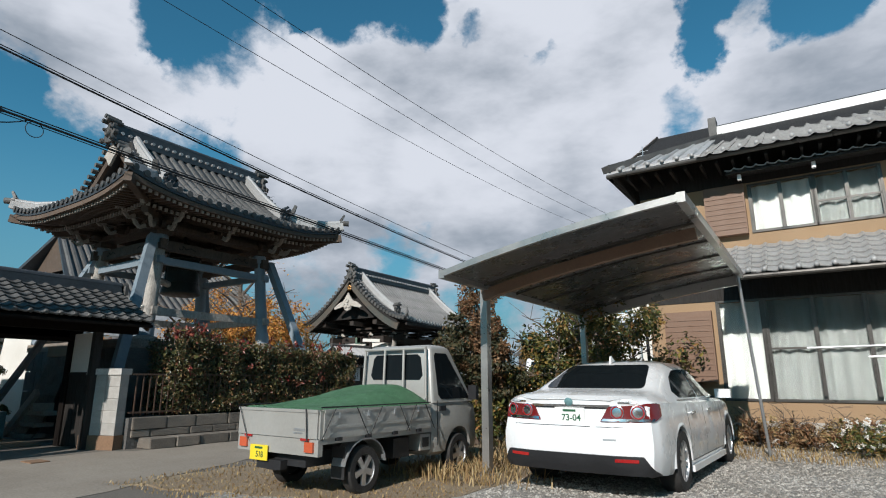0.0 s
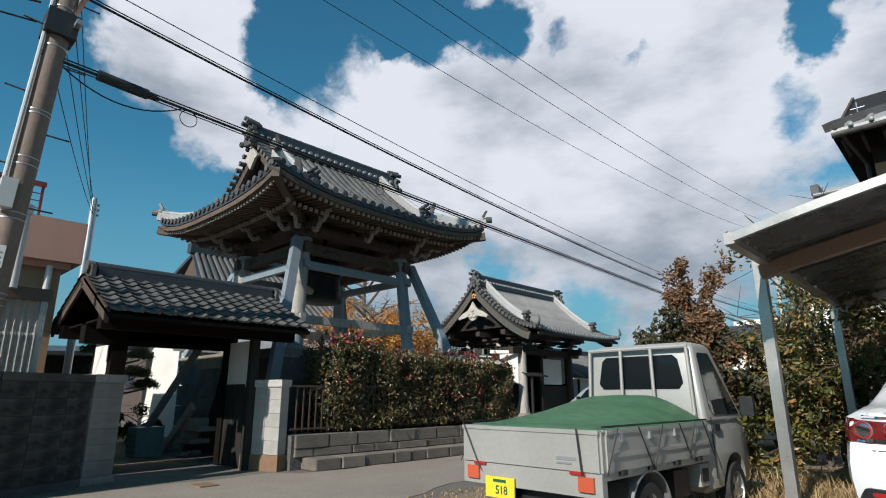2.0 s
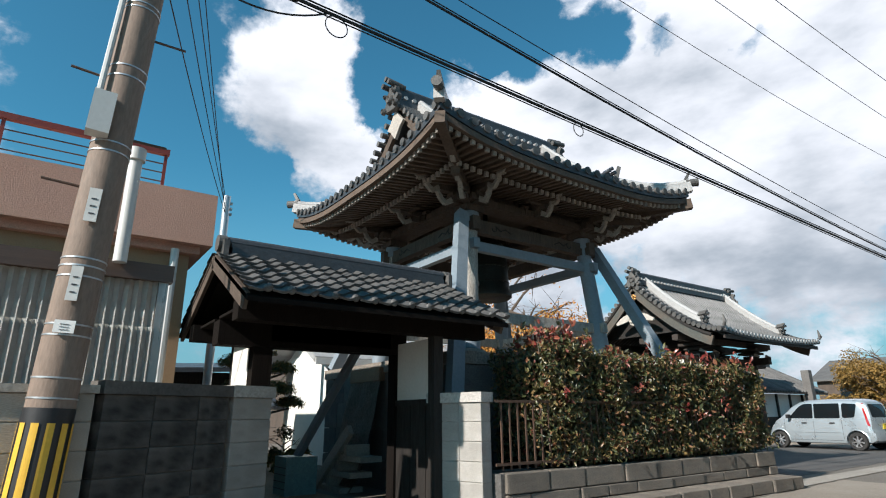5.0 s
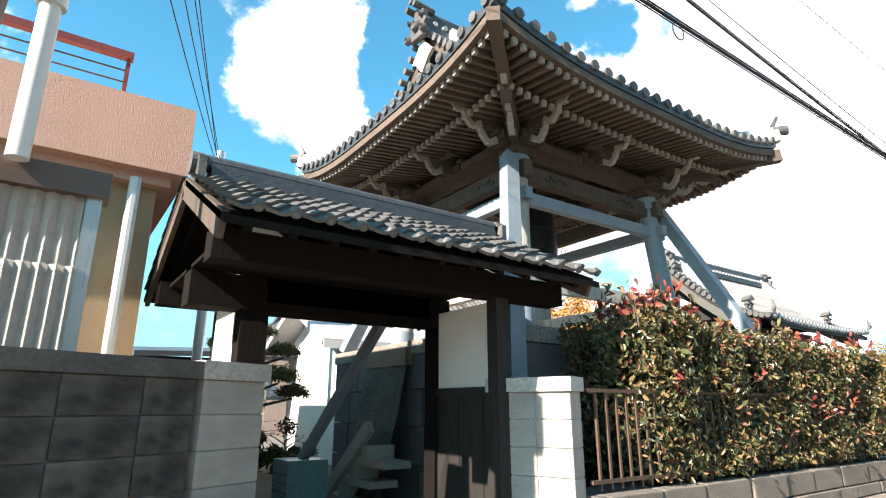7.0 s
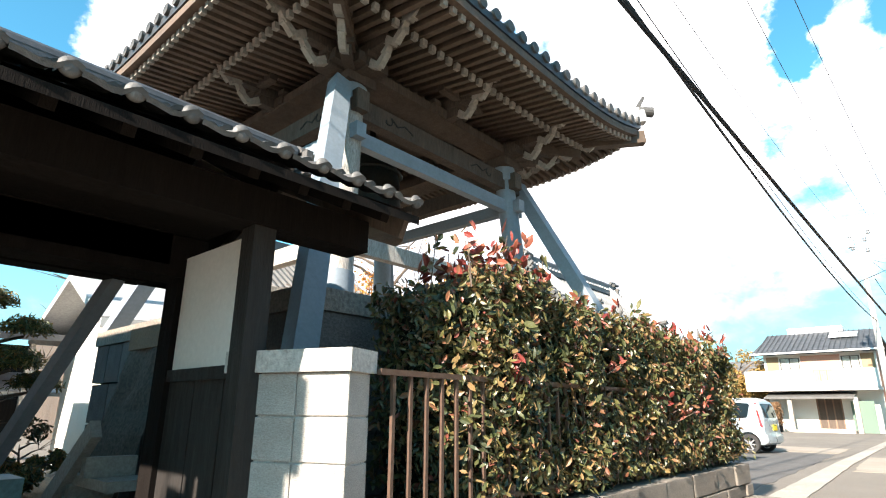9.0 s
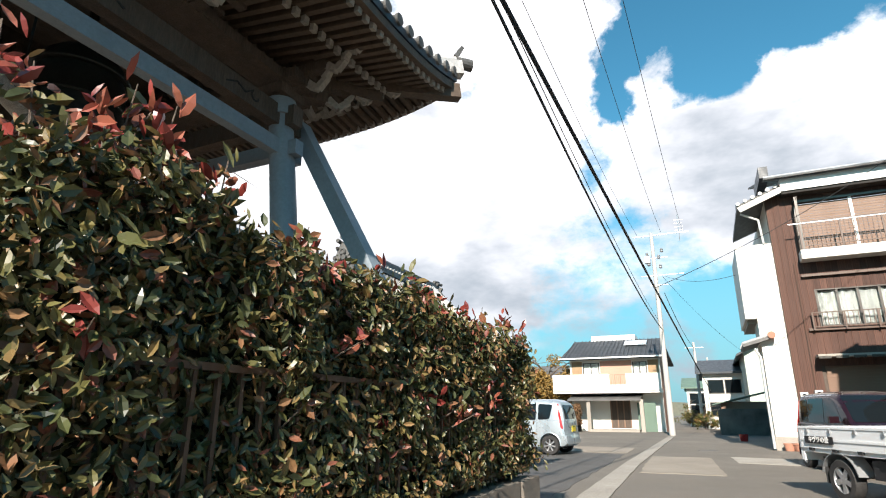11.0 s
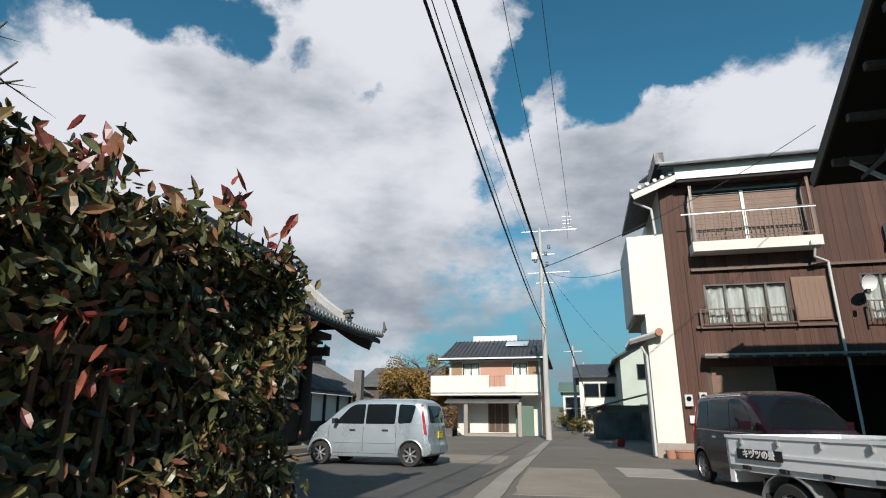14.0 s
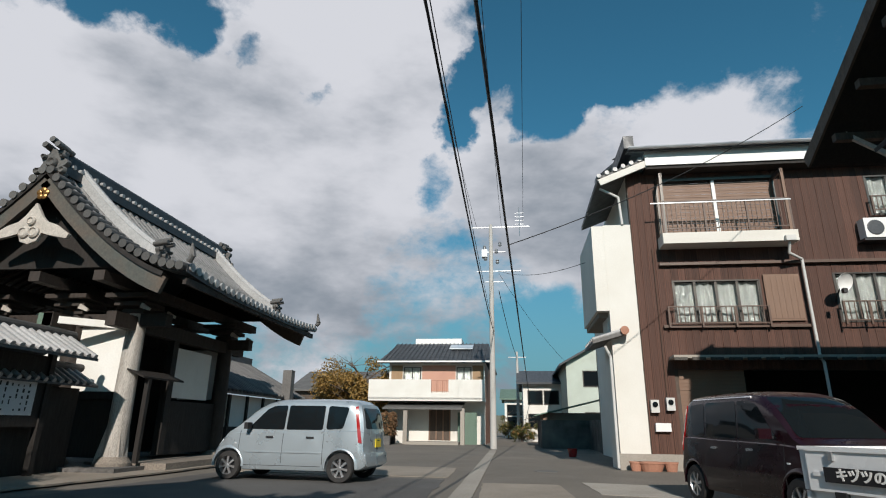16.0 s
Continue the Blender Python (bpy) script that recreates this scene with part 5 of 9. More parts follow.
def car_shell(stations, tail, nose, tail_plan, nose_plan, crown=0.02, rings=64):
    """One moulded body. Stations: y, half-width, sill, belt, roof half-width, roof height.
    tail and nose: how far the ends fall back with height; the plans round their corners."""
    st = np.array(stations)
    y0, y1, wide = st[0, 0], st[-1, 0], st[:, 1].max()
    out = []
    for k in range(rings + 1):
        f = k / rings
        y = y0 + (y1 - y0) * (0.5 - 0.5 * math.cos(math.pi * f)) * 0.55 + (y1 - y0) * f * 0.45
        hw, zb, zs, hr, zr = (ease(st[:, 0], st[:, c], y) for c in range(1, 6))
        g, e = zr - zs, zs - zb
        half = [(0, zb), (hw * 0.8, zb), (hw * 0.945, zb + 0.02), (hw * 0.98, zb + 0.08), (hw, zb + 0.36 * e), (hw * 0.998, zb + 0.55 * e), (hw * 0.982, zb + 0.72 * e), (hw * 0.975, zb + 0.80 * e), (hw * 0.955, zs - 0.012), (hw * 0.93, zs + 0.004)]
        for q in (0.18, 0.4, 0.62, 0.80):
            half.append((hw * 0.93 + (hr - hw * 0.93) * q ** 1.15, zs + g * q))
        half += [(hr * 0.965, zs + g * 0.91), (hr * 0.89, zs + g * 0.97), (hr * 0.62, zr + crown * 0.6), (hr * 0.3, zr + crown * 0.92), (0, zr + crown)]
        out.append((y, [(x, z) for x, z in half] + [(-x, z) for x, z in half[-2:0:-1]]))
    full = []
    for (y, ring), ks in ((out[0], (0.04, 0.3, 0.55, 0.78, 0.92)), (out[-1], (0.92, 0.78, 0.55, 0.3, 0.04))):
        zc = (min(p[1] for p in ring) + max(p[1] for p in ring)) / 2
        full.append([(y, [(x * k, zc + (z - zc) * k) for x, z in ring]) for k in ks])
    bm = B()
    vs = []
    for y, ring in full[0] + out + full[1]:
        row = []
        for x, z in ring:
            a, b = max(0, 1 - (y - y0) / 0.55), max(0, 1 - (y1 - y) / 0.55)
            yy = y + a * a * (3 - 2 * a) * (ease(*zip(*tail), z) + tail_plan * (x / wide) ** 4) - b * b * (3 - 2 * b) * (ease(*zip(*nose), z) + nose_plan * (x / wide) ** 2)
            row.append(bm.verts.new((x, yy, z)))
        vs.append(row)
    n = len(vs[0])
    for p, q in zip(vs, vs[1:]):
        for i in range(n):
            bm.faces.new((p[i], p[(i + 1) % n], q[(i + 1) % n], q[i]))
    bm.faces.new(vs[0][::-1])
    bm.faces.new(vs[-1])
    bmesh.ops.recalc_face_normals(bm, faces=bm.faces)
    return bm


def rounded(pts, r=0.04, n=4):
    """An outline with its corners rounded."""
    out = []
    m = len(pts)
    for i in range(m):
        p, a, b = Vector(pts[i]), Vector(pts[i - 1]), Vector(pts[(i + 1) % m])
        k = min(r, (a - p).length * 0.45, (b - p).length * 0.45)
        u, v = p + (a - p).normalized() * k, p + (b - p).normalized() * k
        out += [((1 - t) ** 2 * u + 2 * t * (1 - t) * p + t * t * v)[:] for t in [j / n for j in range(n + 1)]]
    return out


class Skin:
    """Lays panels, panes, lamps and seams on a moulded body."""

    def __init__(self, car, bm):
        self.car = car
        self.tree = BVHTree.FromBMesh(bm)

    def spot(self, view, u, v, off):
        src, ray = {"right": (Vector((3, u, v)), Vector((-1, 0, 0))), "left": (Vector((-3, u, v)), Vector((1, 0, 0))), "rear": (Vector((u, -5, v)), Vector((0, 1, 0))), "front": (Vector((u, 5, v)), Vector((0, -1, 0)))}[view]
        hit, nor = self.tree.ray_cast(src, ray)[:2]
        if hit is None:
            hit, nor = self.tree.find_nearest(src + ray * 3.5)[:2]
        if nor.dot(ray) > 0:
            nor = -nor
        return hit + nor * off, nor

    def panel(self, name, view, outline, material, off=0.005, r=0.04, step=0.11, parent=None, deep=0.012):
        bm = B()
        bm.faces.new([bm.verts.new((u, v, 0)) for u, v in (rounded(outline, r) if r else outline)])
        for ax in (0, 1):
            lo, hi = min(p[ax] for p in outline), max(p[ax] for p in outline)
            for i in range(1, int((hi - lo) / step) + 1):
                c, nrm = Vector((0, 0, 0)), Vector((0, 0, 0))
                c[ax], nrm[ax] = lo + step * i, 1
                bmesh.ops.bisect_plane(bm, geom=bm.verts[:] + bm.edges[:] + bm.faces[:], plane_co=c, plane_no=nrm)
        nors = []
        for v in bm.verts:
            v.co, nr = self.spot(view, v.co.x, v.co.y, off)
            nors.append(nr)
        bm.verts.index_update()
        rim = [e for e in bm.edges if e.is_boundary]
        low = {}
        for e in rim:
            for v in e.verts:
                if v not in low:
                    low[v] = bm.verts.new(v.co - nors[v.index] * deep)
        for e in rim:
            a, b = e.verts
            bm.faces.new((a, b, low[b], low[a]))
        bmesh.ops.recalc_face_normals(bm, faces=bm.faces)
        return part(name, bm, material, parent or self.car, world=False, smooth=True)

    def both(self, name, outline, material, **kw):
        for view in ("right", "left"):
            self.panel(name, view, outline, material, **kw)


def arch_lip(car, s, x, y, z, radius, paint):
    """A flared lip round a wheel arch."""
    bm = B()
    rows = []
    for k in range(21):
        a = math.pi * (k / 20) * 1.06 - 0.03 * math.pi
        rows.append([bm.verts.new((s * (x + dx), y + (radius + dr) * math.cos(a), z + (radius + dr) * math.sin(a))) for dx, dr in ((-0.06, 0.0), (0.010, -0.004), (0.016, 0.012), (0.008, 0.032), (-0.012, 0.055))])
    for p, q in zip(rows, rows[1:]):
        for i in range(4):
            bm.faces.new((p[i], p[i + 1], q[i + 1], q[i]))
    bmesh.ops.recalc_face_normals(bm, faces=bm.faces)
    part("arch_lip", bm, paint, car, world=False, smooth=True)


def kei_van(x, y, rz, paint, label, T=1.55, plated=False, smoked=False):
    car = thing("kei_van", x, y, 0, rz, label, "car")
    L = 1.695
    bm = car_shell([(-L, 0.665, 0.29, 0.93, 0.55, T - 0.10), (-1.60, 0.712, 0.23, 0.95, 0.585, T - 0.045), (-1.3, 0.732, 0.2, 0.95, 0.605, T - 0.01), (-0.5, 0.737, 0.19, 0.93, 0.615, T), (0.15, 0.737, 0.19, 0.92, 0.61, T - 0.01), (0.42, 0.737, 0.19, 0.915, 0.60, T - 0.05), (0.72, 0.735, 0.19, 0.91, 0.61, T - 0.19), (0.98, 0.732, 0.19, 0.90, 0.64, T - 0.42), (1.16, 0.725, 0.19, 0.885, 0.67, 0.975), (1.4, 0.70, 0.2, 0.80, 0.63, 0.875), (1.58, 0.65, 0.22, 0.70, 0.54, 0.765), (L, 0.54, 0.27, 0.56, 0.42, 0.62)],
                   [(0.15, 0.06), (0.3, 0.0), (0.5, 0.0), (0.56, 0.035), (0.9, 0.05), (1.2, 0.10), (T, 0.22)], [(0.15, 0.1), (0.3, 0.02), (0.5, 0.0), (0.8, 0.06)], 0.05, 0.16)
    skin = Skin(car, bm)
    body = part("body", bm, paint, car, world=False, smooth=True)
    hollow(body, [tube(B(), (s * 0.95, yy, 0.29), (s * 0.5, yy, 0.29), 0.315, 0.315, 36) for s in (-1, 1) for yy in (-1.19, 1.2)])
    top = T - 0.125
    skin.both("window", [(0.85, 0.965), (0.045, 0.96), (0.025, top), (0.30, top - 0.005), (0.46, top - 0.07)], CARGLASS)
    skin.both("window", [(0.0, 0.96), (-0.78, 0.965), (-0.80, top), (-0.02, top)], CARGLASS)
    skin.both("window", [(-0.85, 0.97), (-1.20, 0.99), (-1.30, top - 0.03), (-0.87, top)], CARGLASS, r=0.06)
    skin.panel("windscreen", "front", [(-0.60, 0.985), (0.60, 0.985), (0.53, T - 0.09), (-0.53, T - 0.09)], CARGLASS, r=0.07)
    skin.panel("rear_window", "rear", [(-0.52, 0.99), (0.52, 0.99), (0.47, T - 0.16), (-0.47, T - 0.16)], CARGLASS, r=0.07)
    for yy in (0.985, 0.035, -0.825):
        skin.both("door_seam", [(yy, 0.33), (yy + 0.009, 0.33), (yy + 0.009, 0.93), (yy, 0.93)], DARK, off=0.002, r=0, deep=0.004)
    skin.both("door_seam", [(-0.8, 0.285), (0.97, 0.285), (0.97, 0.293), (-0.8, 0.293)], DARK, off=0.002, r=0, deep=0.004)
    skin.both("side_moulding", [(-0.80, 0.525), (0.88, 0.525), (0.88, 0.545), (-0.80, 0.545)], paint, off=0.012, r=0.008, deep=0.014)
    for yy in (-0.62, 0.25):
        skin.both("door_handle", [(yy, 0.80), (yy + 0.16, 0.80), (yy + 0.16, 0.835), (yy, 0.835)], CHROME if smoked else DARK, off=0.022, r=0.015, deep=0.024)
    skin.panel("front_grille", "front", [(-0.32, 0.34), (0.32, 0.34), (0.36, 0.48), (-0.36, 0.48)], DARK, r=0.04)
    skin.panel("rear_bumper", "rear", [(-0.64, 0.31), (0.64, 0.31), (0.66, 0.53), (-0.66, 0.53)], paint, off=0.03, r=0.06, deep=0.04)
    for s, side in ((1, "right"), (-1, "left")):
        skin.panel("rear_lamp", side, [(-1.60, 0.72), (-1.535, 0.74), (-1.41, T - 0.15), (-1.46, T - 0.13)], LAMP_R, off=0.012, r=0.02)
        skin.panel("headlight", "front", [(s * 0.34, 0.62), (s * 0.60, 0.64), (s * 0.61, 0.77), (s * 0.40, 0.74)], CLEAR, off=0.01, r=0.05)
        skin.panel("indicator", side, [(1.04, 0.68), (1.09, 0.68), (1.09, 0.70), (1.04, 0.70)], CLEAR, off=0.01, r=0.008)
        for yy in (-1.19, 1.2):
            wheel(car, s * 0.655, yy, 0.272, 0.155, 7, s)
            arch_lip(car, s, 0.722, yy, 0.29, 0.31, paint)
        bm = box(B(), s * 0.80 - 0.085, s * 0.80 + 0.085, 0.74, 0.82, 0.965, 1.09)
        mirror = part("mirror", bm, paint if smoked else DARK, car, world=False, bevel=0.035)
        part("mirror_arm", box(B(), s * 0.71 - 0.04, s * 0.71 + 0.04, 0.76, 0.80, 0.97, 1.0), DARK, mirror, world=False)
    if plated:
        p, _ = skin.spot("rear", 0.12, 0.72, 0.014)
        plate(car, Matrix.Translation(p), YELLOW, "", 0.33, 0.165, GREENP)
    if smoked:
        skin.both("roof_trim", [(-1.25, T - 0.075), (0.30, T - 0.085), (0.30, T - 0.07), (-1.25, T - 0.06)], CHROME, off=0.008, r=0)
    part("wiper", tube(B(), (-0.35, 1.12, 1.0), (0.25, 1.04, 1.06), 0.008, 0.006, 6), BLACK, car, world=False)
    return car


kei_van(-14.2, 23.0, 85, CAR_S, "pale silver-blue kei van parked before the temple gate", 1.55, True)
kei_van(-5.98, 19.87, -168, CAR_R, "dark maroon kei van parked by the brown building", 1.58, False, True)


def sedan(x, y, rz):
    car = thing("sedan", x, y, 0, rz, "clean white hybrid sedan parked under the carport", "car")
    L = 2.447
    bm = car_shell([(-L, 0.83, 0.27, 0.93, 0.68, 0.985), (-2.3, 0.875, 0.25, 0.975, 0.70, 1.035), (-2.0, 0.892, 0.23, 0.98, 0.70, 1.06), (-1.8, 0.897, 0.22, 0.975, 0.68, 1.08), (-1.4, 0.9, 0.2, 0.965, 0.63, 1.24), (-1.0, 0.9, 0.2, 0.955, 0.60, 1.385), (-0.5, 0.9, 0.2, 0.945, 0.59, 1.435), (0.1, 0.9, 0.2, 0.935, 0.585, 1.43), (0.5, 0.9, 0.2, 0.93, 0.59, 1.335), (0.9, 0.9, 0.2, 0.925, 0.63, 1.14), (1.2, 0.9, 0.2, 0.92, 0.70, 0.99), (1.6, 0.885, 0.2, 0.88, 0.72, 0.93), (2.0, 0.85, 0.22, 0.80, 0.68, 0.85), (2.3, 0.76, 0.25, 0.68, 0.55, 0.72), (L, 0.62, 0.3, 0.55, 0.42, 0.58)],
                   [(0.2, 0.10), (0.36, 0.02), (0.5, 0.0), (0.72, 0.012), (0.765, 0.045), (0.93, 0.055), (0.99, 0.03), (1.06, 0.14)], [(0.2, 0.1), (0.4, 0.0), (0.85, 0.05)], 0.17, 0.22)
    skin = Skin(car, bm)
    body = part("body", bm, CAR_W, car, world=False, smooth=True)
    hollow(body, [tube(B(), (s * 1.1, yy, 0.335), (s * 0.62, yy, 0.335), 0.372, 0.372, 40) for s in (-1, 1) for yy in (-1.4, 1.45)])
    skin.panel("rear_window", "rear", [(-0.60, 1.105), (0.60, 1.105), (0.50, 1.375), (-0.50, 1.375)], CARGLASS, off=0.010, r=0.06, step=0.07)
    skin.panel("windscreen", "front", [(-0.64, 1.01), (0.64, 1.01), (0.50, 1.385), (-0.50, 1.385)], CARGLASS, r=0.06)
    skin.both("window", [(0.74, 0.985), (-0.12, 0.985), (-0.14, 1.335), (0.14, 1.335), (0.40, 1.235)], CARGLASS, r=0.03)
    skin.both("window", [(-0.18, 0.985), (-1.12, 1.0), (-1.26, 1.07), (-1.0, 1.235), (-0.72, 1.315), (-0.20, 1.335)], CARGLASS, r=0.03)
    skin.both("window_trim", [(-1.3, 0.965), (0.78, 0.955), (0.78, 0.968), (-1.3, 0.978)], CHROME, off=0.006, r=0)
    for yy in (-1.02, -0.15, 0.95):
        skin.both("door_seam", [(yy, 0.32), (yy + 0.008, 0.32), (yy + 0.008, 0.93), (yy, 0.93)], DARK, off=0.002, r=0, deep=0.004)
    skin.both("door_seam", [(-0.95, 0.29), (0.95, 0.29), (0.95, 0.297), (-0.95, 0.297)], DARK, off=0.002, r=0, deep=0.004)
    for yy in (-0.86, 0.06):
        skin.both("door_handle", [(yy, 0.80), (yy + 0.2, 0.805), (yy + 0.2, 0.84), (yy, 0.835)], CHROME, off=0.024, r=0.015, deep=0.026)
    skin.panel("boot_seam", "rear", [(-0.66, 0.725), (0.66, 0.725), (0.66, 0.732), (-0.66, 0.732)], DARK, off=0.002, r=0, deep=0.004)
    skin.panel("boot_garnish", "rear", [(-0.42, 0.925), (0.42, 0.925), (0.44, 0.95), (-0.44, 0.95)], CHROME, off=0.012, r=0.008)
    skin.panel("garnish_shadow_gap", "rear", [(-0.41, 0.905), (0.41, 0.905), (0.415, 0.925), (-0.415, 0.925)], DARK, off=0.003, r=0)
    skin.panel("rear_diffuser", "rear", [(-0.84, 0.285), (-0.74, 0.46), (0.74, 0.46), (0.84, 0.285)], DARK, off=0.024, r=0.02, step=0.045, deep=0.03)
    skin.panel("boot_lip", "rear", [(-0.66, 0.995), (0.66, 0.995), (0.62, 1.025), (-0.62, 1.025)], CAR_W, off=0.014, r=0.012, deep=0.016)
    for s, side in ((1, "right"), (-1, "left")):
        lamp_o = skin.panel("rear_lamp", "rear", [(s * 0.33, 0.775), (s * 0.42, 0.935), (s * 0.62, 0.945), (s * 0.845, 0.965), (s * 0.86, 0.83), (s * 0.83, 0.785)], LAMP_D, off=0.012, r=0.02, step=0.06)
        skin.panel("clear_strip", "rear", [(s * 0.345, 0.780), (s * 0.36, 0.806), (s * 0.83, 0.815), (s * 0.82, 0.79)], CHROME, off=0.017, r=0.006, parent=lamp_o)
        for cx, rr in ((0.505, 0.062), (0.70, 0.066)):
            p, nr = skin.spot("rear", s * cx, 0.875, 0.010)
            q = nr.to_track_quat("Z", "Y").to_matrix().to_4x4()
            q.translation = p
            part("lamp_ring", lathe(B(), [(rr, 0), (rr, 0.014), (rr * 0.86, 0.02), (rr * 0.78, 0.012), (rr * 0.3, 0.010)], 24, q), LAMP_R, lamp_o, world=False, smooth=True)
            part("chrome_ring", lathe(B(), [(rr * 1.12, 0), (rr * 1.12, 0.010), (rr * 1.02, 0.012)], 24, q), CHROME, lamp_o, world=False, smooth=True)
        skin.panel("reflector", "rear", [(s * 0.47, 0.405), (s * 0.69, 0.405), (s * 0.69, 0.435), (s * 0.47, 0.435)], LAMP_R, off=0.032, r=0.008)
        for yy in (-1.4, 1.45):
            wheel(car, s * 0.785, yy, 0.335, 0.215, 10, s)
            arch_lip(car, s, 0.882, yy, 0.335, 0.366, CAR_W)
        part("sill", box(B(), s * 0.87 - 0.03, s * 0.87 + 0.03, -0.98, 1.02, 0.17, 0.24), CAR_W, car, world=False, bevel=0.02)
        mirror = part("mirror", box(B(), s * 1.0 - 0.10, s * 1.0 + 0.10, 0.60, 0.70, 0.96, 1.08), CAR_W, car, world=False, bevel=0.04)
        part("mirror_arm", box(B(), s * 0.88 - 0.05, s * 0.88 + 0.05, 0.63, 0.67, 0.955, 0.985), DARK, mirror, world=False)
        skin.panel("badge", "rear", [(s * 0.52, 0.963), (s * 0.70, 0.968), (s * 0.70, 0.985), (s * 0.52, 0.98)], CHROME, off=0.006, r=0.004)
    p, _ = skin.spot("rear", 0, 0.83, 0.012)
    plate(car, Matrix.Translation(p), WHITE, "73-04", 0.33, 0.165, GREENP)
    p, nr = skin.spot("rear", 0, 0.975, 0.0)
    q = nr.to_track_quat("Z", "Y").to_matrix().to_4x4()
    q.translation = p
    part("round_badge", lathe(B(), [(0.045, 0), (0.045, 0.012), (0.028, 0.02)], 20, q), PLANTER, car, world=False, smooth=True)
    skin.panel("bumper_badge", "rear", [(0.36, 0.60), (0.49, 0.60), (0.49, 0.617), (0.36, 0.617)], STEEL, off=0.004, r=0)
    part("shark_fin", prism(B(), [(-0.012, -1.05, 1.40), (-0.012, -0.86, 1.44), (-0.012, -1.0, 1.50)], (0.024, 0, 0)), CAR_W, car, world=False)
    return car


sedan(-2.17, 8.1, -2.1)


# ---- buildings ----
CUBE = {}


def unit(material):
    if material.name not in CUBE:
        CUBE[material.name] = mesh_of(box(B(), -0.5, 0.5, -0.5, 0.5, -0.5, 0.5), "unit", material)
    return CUBE[material.name]


def slab(name, parent, material, x0, x1, y0, y1, z0, z1):
    """A box-shaped piece on a shared mesh."""
    return piece(name, unit(material), parent, Matrix.Translation(((x0 + x1) / 2, (y0 + y1) / 2, (z0 + z1) / 2)) @ Matrix.Diagonal((x1 - x0, y1 - y0, z1 - z0, 1)))


def holed_wall(name, parent, material, x0, x1, z0, z1, y0, y1, holes):
    """A wall along x with openings (x0, x1, z0, z1) right through it."""
    xs = sorted({x0, x1, *(h[0] for h in holes), *(h[1] for h in holes)})
    zs = sorted({z0, z1, *(h[2] for h in holes), *(h[3] for h in holes)})
    bm = B()
    for a, b in zip(xs, xs[1:]):
        for c, d in zip(zs, zs[1:]):
            mx, mz = (a + b) / 2, (c + d) / 2
            if not any(h[0] < mx < h[1] and h[2] < mz < h[3] for h in holes):
                box(bm, a, b, y0, y1, c, d)
    bmesh.ops.remove_doubles(bm, verts=bm.verts, dist=0.0005)
    return part(name, bm, material, parent)


def window(parent, x0, x1, z0, z1, y, n, curtain=CURTAIN, sashes=None, rail=0.0, depth=0.10):
    """A window in a wall facing -y: frame, sashes, panes, and curtains behind."""
    w = part("window", box(B(), x0 - 0.04, x1 + 0.04, y - 0.03, y + 0.05, z0 - 0.05, z0), WINF, parent)
    for a, b, c, d in ((x0 - 0.04, x0, z0, z1), (x1, x1 + 0.04, z0, z1), (x0 - 0.04, x1 + 0.04, z1, z1 + 0.04)):
        slab("window_frame", w, WINF, a, b, y - 0.03, y + 0.05, c, d)
    s = (x1 - x0) / n
    for i in range(n):
        a = x0 + s * i
        slab("sash_stile", w, WINF, a, a + 0.035, y - 0.015, y + 0.03, z0, z1)
        slab("sash_stile", w, WINF, a + s - 0.035, a + s, y - 0.012, y + 0.03, z0, z1)
        if rail:
            slab("sash_rail", w, WINF, a, a + s, y - 0.012, y + 0.02, z0 + rail * (z1 - z0) - 0.02, z0 + rail * (z1 - z0) + 0.02)
        p = slab("pane", w, GLASS, a + 0.035, a + s - 0.035, y + 0.005, y + 0.011, z0, z1)
        p.visible_shadow = False
    if curtain:
        bm = B()
        k = int((x1 - x0) / 0.045)
        row = [(x0 + (x1 - x0) * i / k, y + depth + 0.025 * math.sin(i * 1.05 + 0.6 * math.sin(i * 0.31))) for i in range(k + 1)]
        vs = [(bm.verts.new((a, b, z0)), bm.verts.new((a, b, z1))) for a, b in row]
        for u, v in zip(vs, vs[1:]):
            bm.faces.new((u[0], v[0], v[1], u[1]))
        part("curtain", bm, curtain, w, smooth=True)
    return w


def roof_plane(name, parent, material, a, b, c, d, thick=0.08):
    bm = prism(B(), [Vector(p) for p in (a, b, c, d)], (0, 0, -thick))
    return part(name, bm, material, parent)


# house behind the carport
house = thing("two_storey_house", 1.5, 15.5, 0, 0, "two-storey tan house with grey tile roofs and shuttered windows", "house")
hx0, hx1, hy = -3.0, 7.0, 12.8
holes = [(-0.74, 1.46, 4.25, 5.22), (1.62, 3.6, 4.25, 5.22), (-1.60, 3.4, 0.82, 2.78)]
holed_wall("front_wall", house, TAN, hx0, hx1, 0.0, 6.2, hy, hy + 0.16, holes)
part("side_wall", box(B(), hx0, hx0 + 0.16, hy + 0.16, 20, 0, 6.2), TAN, house)
part("side_wall", box(B(), hx1 - 0.16, hx1, hy + 0.16, 20, 0, 6.2), TAN, house)
part("back_wall", box(B(), hx0, hx1, 20, 20.16, 0, 6.2), TAN, house)
part("upper_floor", box(B(), hx0 + 0.16, hx1 - 0.16, hy + 0.16, 20, 3.0, 3.2), WOOD, house)
part("plinth", box(B(), hx0 - 0.01, hx1, hy - 0.03, hy, 0.0, 0.42), CONCRETE_L, house)
part("dark_band", box(B(), hx0, hx1, hy - 0.012, hy, 2.82, 3.62), WOOD_K, house)
part("dark_band", box(B(), hx0, hx1, hy - 0.014, hy, 5.3, 6.0), WOOD_K, house)
window(house, -0.74, 0.36, 4.25, 5.22, hy, 2)
